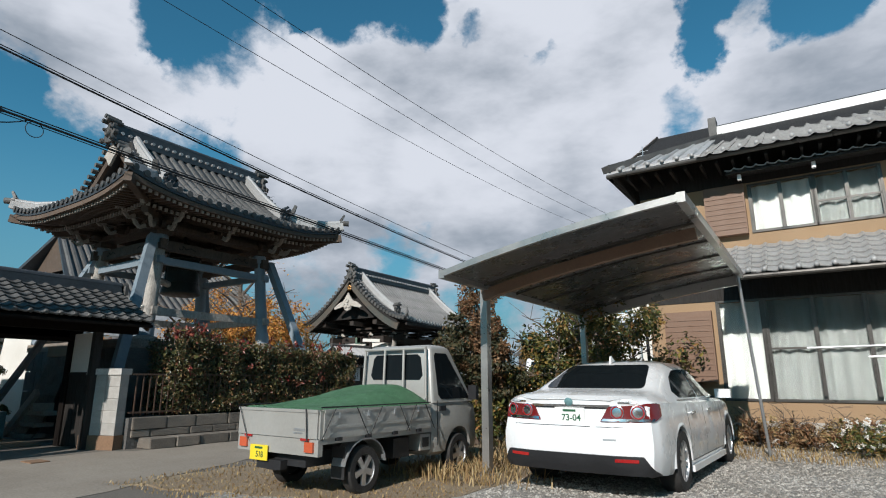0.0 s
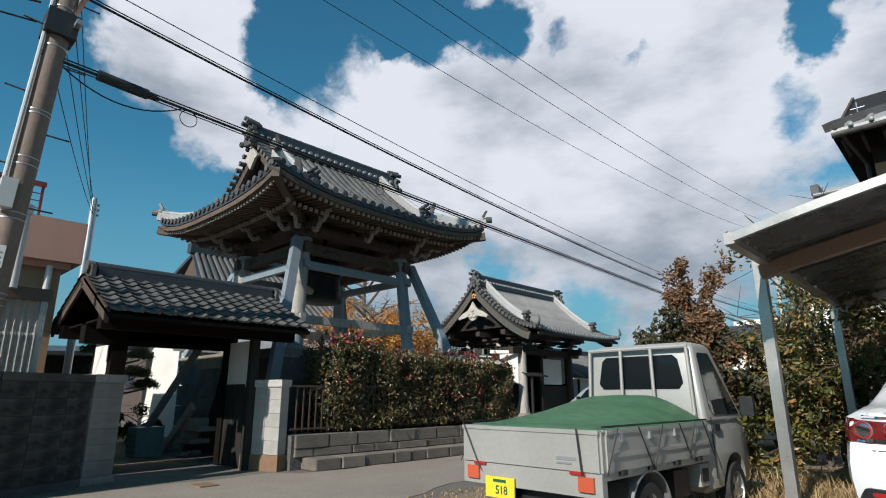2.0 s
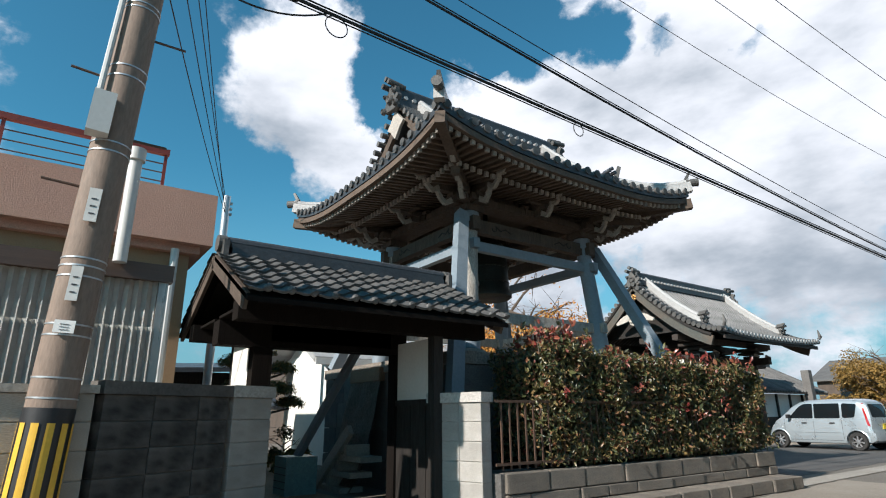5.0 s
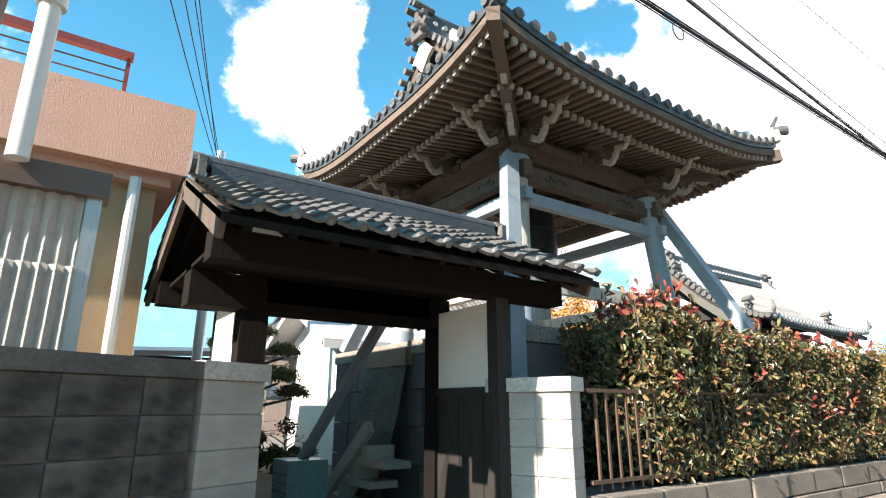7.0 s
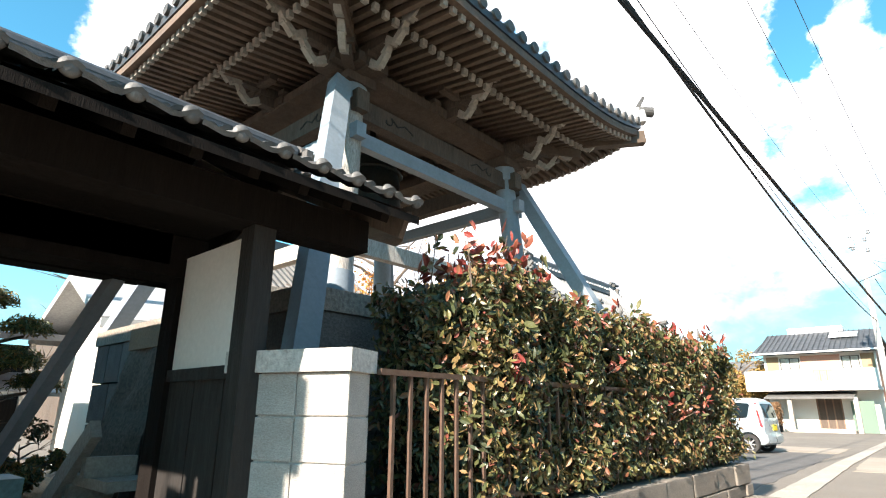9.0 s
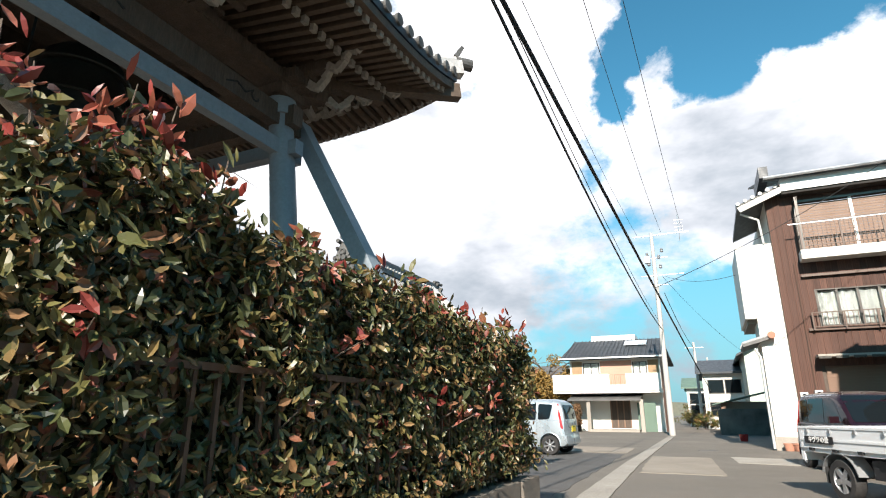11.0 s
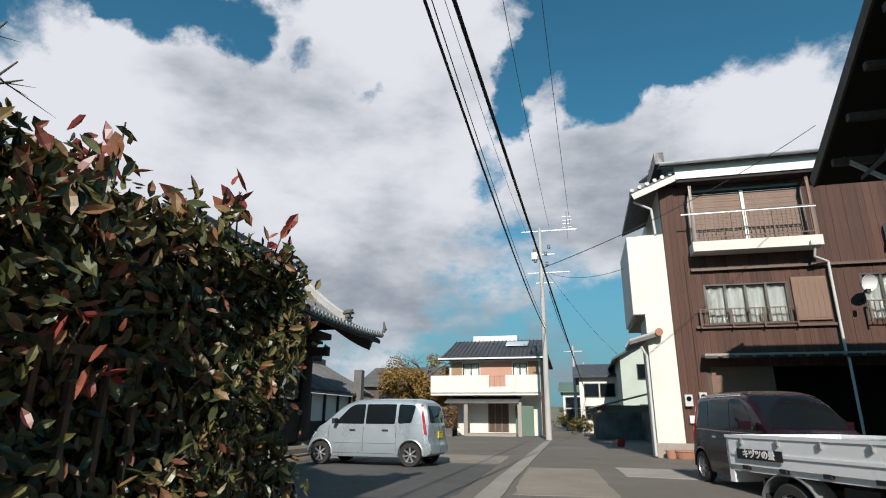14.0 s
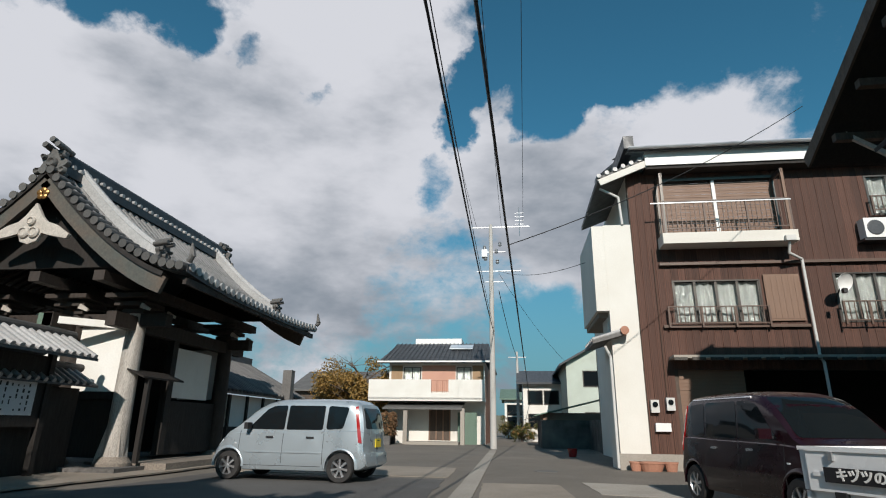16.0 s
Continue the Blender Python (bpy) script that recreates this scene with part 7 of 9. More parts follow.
part("small_pent_roof", prism(B(), [(-18.0, 23.0, 2.02), (-18.0, 24.6, 2.02), (-18.45, 24.6, 2.2), (-18.45, 23.0, 2.2)], (0, 0, 0.04)), WOOD_K, mg)
part("pent_post", box(B(), -18.1, -18.0, 23.2, 23.3, 0.2, 2.04), WOOD_K, mg)

# notice board with a little roof
nb = thing("notice_board", -19.0, 20.6, 0, 0, "roofed wooden notice board with a lettered paper sheet", "notice board")
for y in (19.6, 21.45):
    part("board_post", box(B(), -19.06, -18.94, y - 0.06, y + 0.06, 0, 2.4), WOOD_K, nb)
part("backing", box(B(), -19.04, -18.98, 19.6, 21.45, 0.95, 2.3), WOOD_K, nb)
pp = part("paper", box(B(), -18.98, -18.972, 19.85, 21.2, 1.16, 1.92), PAPER, nb)
for k in range(9):
    for j in range(6):
        h = random.uniform(0.03, 0.09)
        if random.random() < 0.8:
            slab("ink_mark", pp, DARK, -18.972, -18.969, 19.98 + 0.13 * k, 19.98 + 0.13 * k + random.uniform(0.02, 0.05), 1.24 + 0.11 * j, 1.24 + 0.11 * j + h)
for s in (1, -1):
    part("roof_board", prism(B(), [(-19.0, 19.2, 2.72), (-19.0, 21.8, 2.72), (-19.0 + s * 0.75, 21.8, 2.3), (-19.0 + s * 0.75, 19.2, 2.3)], (0, 0, -0.05)), TILE_B, nb)
    for k in range(13):
        part("tile_roll", tube(B(), (-19.0, 19.3 + 0.2 * k, 2.76), (-19.0 + s * 0.76, 19.3 + 0.2 * k, 2.33), 0.055, 0.055, 8), TILE_L, nb)
part("ridge_cap", tube(B(), (-19.0, 19.15, 2.8), (-19.0, 21.9, 2.8), 0.09, 0.09, 10), TILE, nb)

# precinct wall with a tile coping, between tower and gate
pw = thing("precinct_wall", -19.3, 16.5, 0, 0, "dark boarded temple wall with a grey tile coping", "wall")
part("wall_body", box(B(), -19.5, -19.2, 11.6, 22.6, 0, 1.75), WOOD_K, pw)
for s in (1, -1):
    part("coping_board", prism(B(), [(-19.35, 11.4, 2.12), (-19.35, 22.7, 2.12), (-19.35 + s * 0.5, 22.7, 1.82), (-19.35 + s * 0.5, 11.4, 1.82)], (0, 0, -0.05)), TILE_B, pw)
    for k in range(54):
        part("tile_roll", tube(B(), (-19.35, 11.5 + 0.207 * k, 2.15), (-19.35 + s * 0.52, 11.5 + 0.207 * k, 1.84), 0.05, 0.05, 7), TILE_L, pw)
part("ridge_cap", tube(B(), (-19.35, 11.3, 2.2), (-19.35, 22.7, 2.2), 0.09, 0.09, 10), TILE, pw)

# low temple building and stone pillar beyond the gate
lb = thing("temple_outbuilding", -23.0, 34.0, 0, 0, "low dark temple building with white plaster and tile roof", "building")
part("wall", box(B(), -26, -20.4, 31.5, 37.5, 0, 2.1), PLASTER, lb)
part("wainscot", box(B(), -26.02, -20.36, 31.46, 37.54, 0, 0.95), WOOD_K, lb)
for k in range(5):
    slab("wall_post", lb, WOOD_K, -20.42, -20.32, 31.5 + 1.45 * k, 31.64 + 1.45 * k, 0, 2.1)
for s in (1, -1):
    part("roof_board", prism(B(), [(-23.2, 30.6, 3.9), (-23.2, 38.4, 3.9), (-23.2 + s * 3.2, 38.4, 2.2), (-23.2 + s * 3.2, 30.6, 2.2)], (0, 0, -0.1)), TILE_B, lb)
    for k in range(26):
        part("tile_roll", tube(B(), (-23.2, 30.75 + 0.3 * k, 3.94), (-23.2 + s * 3.25, 30.75 + 0.3 * k, 2.22), 0.07, 0.07, 7), TILE, lb)
part("main_ridge", box(B(), -23.4, -23.0, 30.5, 38.5, 3.85, 4.2), TILE_B, lb)
pl = thing("stone_pillar", -19.95, 36, 0, 0, "tall dark square stone pillar on a base", "pillar")
part("shaft", box(B(), -20.15, -19.75, 35.8, 36.2, 0.3, 3.4), STONE_D, pl, bevel=0.02)
part("base", box(B(), -20.4, -19.5, 35.55, 36.45, 0, 0.3), STONE_D, pl, bevel=0.03)

# temple main hall behind
mh = thing("temple_hall", -33, 12.5, 0, 0, "temple hall with a great grey tile roof", "building")
part("wall", box(B(), -38, -29.5, 7.5, 18, 0, 4.2), WOOD, mh)
for s in (1, -1):
    part("roof_board", prism(B(), [(-33.5, 10.2, 9.0), (-33.5, 19.5, 9.0), (-33.5 + s * 6.5, 20.5, 4.3), (-33.5 + s * 6.5, 8.6, 4.3)], (0, 0, -0.2)), TILE_B, mh)
    for k in range(28):
        part("tile_roll", tube(B(), (-33.5, 10.4 + 0.33 * k, 9.05), (-33.5 + s * 6.5, 9.0 + 0.42 * k, 4.35), 0.11, 0.11, 6), TILE, mh)
part("gable_panel", prism(B(), [(-35.8, 10.4, 6.8), (-31.2, 10.4, 6.8), (-33.5, 10.4, 8.9)], (0, -0.1, 0)), WOOD_R, mh)
part("end_roof", prism(B(), [(-36, 10.3, 6.6), (-31, 10.3, 6.6), (-27.2, 7.6, 4.3), (-39.8, 7.6, 4.3)], (0, 0, -0.15)), TILE_B, mh)
part("main_ridge", box(B(), -33.75, -33.25, 10.0, 19.7, 8.95, 9.5), TILE_B, mh)

mh.location.y += 2.6

# white storehouse in the temple garden
sh = thing("white_storehouse", -20.5, 9.0, 0, 0, "white plaster storehouse with a tiled gable roof", "building")
part("wall", box(B(), -22.0, -19.0, 6.7, 11.5, 0, 2.75), PLASTER, sh)
part("corner_pipe", tube(B(), (-18.96, 7.35, 0), (-18.96, 7.35, 2.6), 0.03, 0.03, 8), PVC, sh)
roof_plane("roof", sh, TILE_L, (-18.4, 6.1, 2.55), (-18.4, 12, 2.55), (-20.5, 12, 3.6), (-20.5, 6.1, 3.6), 0.16)
roof_plane("roof", sh, TILE_L, (-22.6, 6.1, 2.55), (-22.6, 12, 2.55), (-20.5, 12, 3.6), (-20.5, 6.1, 3.6), 0.16)
part("gable", prism(B(), [(-22, 6.72, 2.7), (-19, 6.72, 2.7), (-20.5, 6.72, 3.45)], (0, 0.1, 0)), PLASTER, sh)
part("fascia", box(B(), -18.46, -18.36, 6.1, 12, 2.36, 2.52), WHITE, sh)
sh.location.y += 0.4
rk = thing("stone_ramp", -14.5, 5.7, 0, 0, "slanted rough stone retaining face beside the tower base", "stone wall")
bm = B()
g = []
for i in range(9):
    col = []
    for j in range(9):
        u, v = i / 8, j / 8
        z = 1.75 * v
        col.append(bm.verts.new((-15.05 + 0.2 * u - 0.15 * (1 - v) * (1 - u), 5.33 + 0.52 * v ** 0.6 + 0.05 * noise.noise((u * 4, v * 5, 1)), z)))
        col[-1].co.x += 0.9 * u
    g.append(col)
for i in range(8):
    for j in range(8):
        bm.faces.new((g[i][j], g[i + 1][j], g[i + 1][j + 1], g[i][j + 1]))
bmesh.ops.solidify(bm, geom=bm.faces[:], thickness=-0.12)
part("stone_face", bm, STONE, rk)
part("stone_cap", box(B(), -15.05, -13.95, 5.82, 6.1, 1.72, 1.95), BRICKY, rk, bevel=0.02)
gp = thing("gate_prop", -14.2, 4.45, 0, 0, "blue-grey slanting timber prop behind the gate on a crate-like footing", "prop")
part("prop_timber", beam(B(), (-14.38, 4.64, 0.56), (-13.0, 4.95, 2.12), 0.10, 0.10), BRACE, gp)
part("prop_footing", box(B(), -14.65, -14.15, 4.38, 4.88, 0, 0.56), PLANTER, gp, bevel=0.015)
for z in (0.1, 0.2, 0.3, 0.4):
    slab("footing_groove", gp, TILE_B, -14.66, -14.14, 4.375, 4.38, z, z + 0.012)
gp = thing("gate_prop", -14.4, 3.72, 0, 0, "blue-grey slanting timber prop standing behind the gate", "prop")
part("prop_timber", beam(B(), (-15.4, 3.78, 0), (-13.0, 3.62, 2.2), 0.10, 0.10), BRACE, gp)
gh = thing("garden_shelter", -23.0, 5.6, 0, 0, "low dark garden shelter with a tiled roof and pale post", "shelter")
part("roof", prism(B(), [(-21.4, 3.4, 2.25), (-21.4, 7.2, 2.4), (-24.5, 7.2, 2.75), (-24.5, 3.4, 2.6)], (0, 0, 0.12)), TILE_B, gh)
part("rear_wall", box(B(), -24.4, -24.25, 3.6, 7.0, 0, 2.5), WOOD_K, gh)
part("post", box(B(), -21.75, -21.65, 6.35, 6.45, 0, 2.32), WOOD_P, gh)
part("brace", beam(B(), (-21.7, 6.4, 1.7), (-21.7, 7.0, 2.3), 0.06, 0.06), WOOD_P, gh)
part("lean_to_roof", prism(B(), [(-22.6, 5.6, 1.35), (-22.6, 7.3, 1.35), (-24.0, 7.3, 1.8), (-24.0, 5.6, 1.8)], (0, 0, 0.08)), TILE_L, gh)
fr = thing("block_steps", -14.3, 5.35, 0, 0, "grey concrete stair blocks leaning by the tower base", "steps")
for k in range(3):
    part("tread", box(B(), -14.9 + 0.3 * k, -14.0 + 0.3 * k, 5.2 + 0.02 * k, 5.6, 0.0 + 0.24 * k, 0.08 + 0.24 * k), CONCRETE_L, fr, bevel=0.01)
    part("riser", box(B(), -14.5 + 0.3 * k, -14.4 + 0.3 * k, 5.2, 5.6, 0.08 + 0.24 * k, 0.24 + 0.24 * k), CONCRETE_L, fr)
part("stringer", beam(B(), (-14.9, 5.18, 0.05), (-13.7, 5.2, 0.95), 0.08, 0.16), CONCRETE_L, fr)

# ---- brown three-storey building ----
bb = thing("brown_boarded_building", 0, 32, 0, 0, "three-storey building of brown cedar boards with white trim", "building")
by = 27.75
openings = [(-5.2, -1.85, 6.62, 8.38), (-5.08, -2.68, 3.98, 5.2), (-0.68, 0.95, 3.98, 5.35), (-5.18, 5.0, 0.0, 2.66), (0.7, 1.9, 7.1, 8.3)]
holed_wall("front_wall", bb, WOOD, -6.1, 6.0, 0.0, 8.75, by, by + 0.18, openings)
part("side_wall", box(B(), 5.82, 6.0, by + 0.18, 37, 0, 8.75), WOOD, bb)
part("side_wall", box(B(), -6.1, -5.92, by + 0.18, 37, 0, 8.75), PLASTER_C, bb)
part("back_wall", box(B(), -6.1, 6.0, 37, 37.18, 0, 8.75), WOOD, bb)
for z in (3.1, 5.8):
    part("floor_slab", box(B(), -5.92, 5.82, by + 0.18, 37, z, z + 0.2), CONCRETE, bb)
# near-black backing added in the garage, standing for its unlit depth
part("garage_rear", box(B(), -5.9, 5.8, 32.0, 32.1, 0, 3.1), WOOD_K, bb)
for i in range(60):  # vertical boards, left out where openings are
    x0, x1 = -6.08 + 0.2 * i, -6.08 + 0.2 * (i + 1) - 0.006
    mx = (x0 + x1) / 2
    cuts = sorted((h[2], h[3]) for h in openings if h[0] - 0.05 < mx < h[1] + 0.05)
    z = 0.42
    for a, b in cuts + [(8.7, 8.7)]:
        if a - z > 0.1:
            slab("board", bb, BROWN, x0, x1, by - 0.03 - 0.006 * (i % 2), by, z, a)
        z = b
part("plinth", box(B(), -6.95, -5.2, by - 0.08, by, 0, 0.42), CONCRETE_L, bb)
# white corner wall with an opening below a boxed balcony
part("white_corner_wall", box(B(), -6.92, -6.12, by - 0.05, by + 0.25, 0.42, 7.0), PLASTER_C, bb)
part("white_return_wall", box(B(), -6.95, -6.75, by + 0.25, by + 1.2, 0.0, 4.2), PLASTER_C, bb)
part("boxed_balcony", box(B(), -7.28, -6.92, by - 0.04, by + 3.2, 4.35, 6.98), PLASTER_C, bb, bevel=0.01)
part("balcony_floor", box(B(), -7.2, -6.1, by + 0.25, by + 3.2, 4.2, 4.35), CONCRETE, bb)
part("porch_roof", prism(B(), [(-7.5, by - 0.35, 3.35), (-6.55, by - 0.35, 3.62), (-6.55, by - 0.35, 3.72), (-7.5, by - 0.35, 3.45)], (0, 1.9, 0)), TILE, bb)
for k in range(6):
    part("porch_tile_roll", tube(B(), (-7.5, by - 0.3 + 0.34 * k, 3.47), (-6.55, by - 0.3 + 0.34 * k, 3.75), 0.06, 0.06, 8), TILE_L, bb)
part("porch_end", tube(B(), (-6.6, by - 0.42, 3.72), (-6.6, by + 1.5, 3.72), 0.12, 0.12, 12), TERRA, bb)
bm = B()
for a, b in (((-7.15, by - 0.2, 3.3), (-7.0, by - 0.12, 3.0)), ((-7.0, by - 0.12, 3.0), (-7.0, by - 0.12, 0.05))):
    tube(bm, a, b, 0.04, 0.04, 8)
part("downpipe", bm, PVC, bb)
# upper roof: white fascia, tiles and ridge
part("white_fascia", box(B(), -5.6, 6.6, by - 0.55, by - 0.15, 8.72, 9.16), WHITE, bb)
part("eave_soffit", box(B(), -5.6, 6.6, by - 0.5, by + 0.05, 8.62, 8.74), WOOD_K, bb)
roof_plane("roof", bb, TILE, (-6.1, by - 0.7, 9.2), (6.8, by - 0.7, 9.2), (6.8, 32.4, 10.9), (-6.1, 32.4, 10.9))
tile_slope("roof_tiles", (-6.1, by + 2.0, 10.18), (1, 0, 0), (0, -2.7, -0.98), 12.8, 2.85, bb, TILE_L, 0.3, 0.285)
part("gutter", tube(B(), (-6.1, by - 0.8, 9.2), (6.8, by - 0.8, 9.2), 0.06, 0.06, 8), STEEL, bb)
part("ridge_cap", box(B(), -6.2, -5.9, by - 0.6, by + 1.6, 9.3, 9.72), TILE_B, bb, bevel=0.05)
part("verge_roof", prism(B(), [(-7.05, by - 0.45, 8.28), (-5.35, by - 0.45, 8.95), (-5.35, by - 0.45, 9.1), (-7.05, by - 0.45, 8.43)], (0, 4.5, 0)), TILE, bb)
part("verge_board", beam(B(), (-7.0, by - 0.48, 8.24), (-5.4, by - 0.48, 8.88), 0.05, 0.2), PLASTER_C, bb)
for k in range(7):
    p = Vector((-7.0 + 0.25 * k, by - 0.5, 8.47 + 0.0985 * k))
    part("verge_tile", tube(B(), p, p + Vector((0, 0.5, 0)), 0.07, 0.07, 8), TILE_L, bb)
bm = B()
for a, b in (((-6.95, by - 0.1, 8.2), (-6.4, by - 0.08, 7.9)), ((-6.4, by - 0.08, 7.9), (-6.35, by - 0.08, 7.0))):
    tube(bm, a, b, 0.04, 0.04, 8)
part("downpipe", bm, PVC, bb)


def slats(parent, x0, x1, z0, z1, y, h, material):
    n = int((z1 - z0) / h)
    for i in range(n):
        slab("slat", parent, material, x0, x1, y, y + 0.012 + 0.008 * (i % 2), z0 + h * i, z0 + h * (i + 1) - 0.008)


def railing(parent, x0, x1, z0, z1, y, gap, material):
    r = part("railing", box(B(), x0, x1, y - 0.02, y + 0.02, z1 - 0.03, z1), material, parent)
    slab("bottom_rail", r, material, x0, x1, y - 0.015, y + 0.015, z0, z0 + 0.03)
    n = int((x1 - x0) / gap)
    for i in range(n + 1):
        x = x0 + (x1 - x0) * i / n
        slab("baluster", r, material, x - 0.01, x + 0.01, y - 0.01, y + 0.01, z0, z1)
    for x in (x0, x0 + (x1 - x0) / 3, x0 + 2 * (x1 - x0) / 3, x1):
        slab("rail_post", r, material, x - 0.025, x + 0.025, y - 0.025, y + 0.025, z0 - 0.1, z1)


sw = part("shutter_window", box(B(), -5.25, -1.8, by - 0.06, by + 0.02, 8.38, 8.46), WINF, bb)
slats(sw, -5.18, -3.6, 6.62, 8.36, by + 0.05, 0.095, SHUTTER)
slats(sw, -3.5, -1.88, 6.62, 8.36, by + 0.05, 0.095, SHUTTER)
slab("mullion", sw, WHITE, -3.6, -3.5, by, by + 0.06, 6.62, 8.38)
for x in (-5.25, -1.87):
    slab("window_jamb", sw, WINF, x, x + 0.06, by - 0.62, by + 0.02, 8.3, 8.42)
    slab("window_jamb", sw, WINF, x, x + 0.06, by - 0.05, by + 0.04, 6.6, 8.4)
slab("screen_post", sw, SHUTTER, -1.86, -1.78, by - 0.62, by - 0.54, 6.4, 8.42)
slab("screen_post", sw, WINF, -5.28, -5.2, by - 0.62, by - 0.54, 6.4, 8.42)
slab("balcony_slab", bb, PLASTER_C, -5.35, -1.68, by - 0.65, by, 6.18, 6.5)
railing(bb, -5.28, -1.76, 6.62, 7.5, by - 0.6, 0.13, IRON)
slab("laundry_bar", bb, STEEL, -5.6, -1.7, by - 0.63, by - 0.61, 7.42, 7.45)
window(bb, -5.05, -2.7, 4.0, 5.18, by - 0.02, 4, CURTAIN_G)
railing(bb, -5.3, -2.6, 3.92, 4.42, by - 0.2, 0.14, IRON)
sd = part("sliding_shutter", box(B(), -2.58, -1.62, by - 0.10, by - 0.02, 4.0, 5.34), SHUTTER, bb)
for k in range(6):
    slab("shutter_panel", sd, SHUTTER, -2.55 + 0.155 * k, -2.42 + 0.155 * k, by - 0.108, by - 0.10, 4.06, 5.28)
slab("ledge", bb, IRON, -5.45, -1.5, by - 0.14, by, 3.82, 3.9)
slab("ledge", bb, IRON, -5.4, 6.0, by - 0.16, by, 5.66, 5.74)
window(bb, -0.66, 0.93, 4.0, 5.33, by - 0.02, 3, CURTAIN_G)
railing(bb, -0.7, 1.2, 3.95, 4.5, by - 0.3, 0.13, IRON)
window(bb, 0.72, 1.88, 7.12, 8.28, by - 0.02, 2, CURTAIN_G)
railing(bb, 0.65, 2.0, 7.15, 7.6, by - 0.25, 0.13, IRON)
slab("garage_canopy", bb, CONCRETE_L, -5.4, 6.0, by - 0.6, by, 2.92, 3.0)
for i in range(24):
    slab("canopy_edge", bb, WINF, -5.4 + 0.47 * i, -5.05 + 0.47 * i, by - 0.62, by - 0.6, 2.86, 2.94)
rs = part("roller_shutter", box(B(), -5.18, -3.4, by + 0.1, by + 0.14, 0.0, 2.66), SHUTTER, bb)
slats(rs, -5.16, -3.42, 0.0, 2.64, by + 0.085, 0.1, SHUTTER)
bm = B()
pts = [(-1.95, by - 0.68, 6.2), (-1.95, by - 0.5, 5.85), (-1.5, by - 0.2, 5.75), (-1.5, by - 0.2, 3.0), (-1.6, by - 0.55, 2.8), (-1.6, by - 0.55, 0.05)]
for a, b in zip(pts, pts[1:]):
    tube(bm, a, b, 0.04, 0.04, 8)
part("downpipe", bm, PVC, bb)
part("rain_head", box(B(), -2.08, -1.82, by - 0.78, by - 0.62, 6.15, 6.3), PVC, bb)
for x, z in ((-5.92, 1.66), (-5.5, 1.72)):
    m_ = part("meter_box", box(B(), x - 0.11, x + 0.11, by - 0.17, by - 0.03, z - 0.17, z + 0.17), PVC, bb, bevel=0.02)
    part("meter_glass", lathe(B(), [(0.07, 0), (0.07, 0.03), (0.04, 0.05)], 14, pose(x, by - 0.17, z + 0.05, 90)), CARGLASS, m_)
part("letter_box", box(B(), -5.95, -5.55, by - 0.15, by - 0.03, 1.0, 1.22), WHITE, bb, bevel=0.02)
part("conduit", tube(B(), (-5.55, by - 0.06, 1.8), (-5.55, by - 0.06, 6.2), 0.015, 0.015, 6), IRON, bb)
ac = thing("air_conditioner", 0.6, by - 0.25, 6.25, 0, "white outdoor air conditioner unit fixed to a brown wall", "air conditioner")
part("case", box(B(), 0.2, 1.0, by - 0.42, by - 0.1, 6.28, 6.86), WHITE, ac, bevel=0.02)
part("fan_grille", lathe(B(), [(0.22, 0), (0.22, 0.015), (0.2, 0.02), (0.05, 0.02)], 24, pose(0.48, by - 0.42, 6.57, 90)), TILE_B, ac)
part("bracket", box(B(), 0.15, 1.05, by - 0.4, by, 6.2, 6.27), DARK, ac)
ds = thing("satellite_dish", -0.75, by - 0.4, 4.6, 0, "white satellite dish on a black arm", "satellite dish")
bm = lathe(B(), [(0.02, 0), (0.12, 0.01), (0.22, 0.05), (0.25, 0.08), (0.25, 0.09), (0.2, 0.05), (0.02, 0.015)], 24, pose(-0.75, by - 0.55, 4.98, 110, 0, 20))
part("reflector", bm, WHITE, ds, smooth=True)
part("arm", tube(B(), (-0.75, by - 0.5, 4.95), (-0.75, by, 4.5), 0.02, 0.02, 8), BLACK, ds)
part("receiver", box(B(), -0.95, -0.85, by - 0.9, by - 0.78, 4.6, 4.72), BLACK, ds, bevel=0.02)
for i, (x, w_) in enumerate(((-6.6, 0.16), (-6.2, 0.34), (-5.7, 0.18))):
    pot = part("flower_pot", lathe(B(), [(w_ * 0.75, 0), (w_, 0.2), (w_ * 1.06, 0.2), (w_ * 1.06, 0.24), (w_ * 0.9, 0.24)], 16, Matrix.Translation((x, by - 0.35, 0)) @ Matrix.Diagonal((1, 0.7, 1, 1))), TERRA, None)
    tagged(pot, "terracotta planter on the ground beside a white wall", "planter", "planters by the wall")

# ---- white balcony house at the end of the lane ----
wh = thing("balcony_house", -14.8, 51, 0, 0, "two-storey house with a long white balcony and dark roof", "house")
wy = 48.0
wo = [(-17.0, -15.9, 3.6, 4.7), (-13.5, -12.6, 3.6, 4.7), (-15.3, -13.9, 0.2, 2.3)]
holed_wall("front_wall", wh, PLASTER_C, -18.0, -11.7, 0, 5.1, wy, wy + 0.2, wo)
part("side_wall", box(B(), -18.0, -17.8, wy + 0.2, 55, 0, 5.1), PLASTER_C, wh)
part("side_wall", box(B(), -11.9, -11.7, wy + 0.2, 55, 0, 5.1), TERRA, wh)
part("back_wall", box(B(), -18.0, -11.7, 55, 55.2, 0, 5.1), PLASTER_C, wh)
for a, b in ((-17.85, -17.1), (-15.8, -13.6), (-12.5, -11.8)):
    slab("wall_panel", wh, TAN if b - a < 1 else PINK, a, b, wy - 0.02, wy, 3.2, 4.85)
window(wh, -17.0, -15.9, 3.6, 4.7, wy, 2)
window(wh, -13.5, -12.6, 3.6, 4.7, wy, 2)
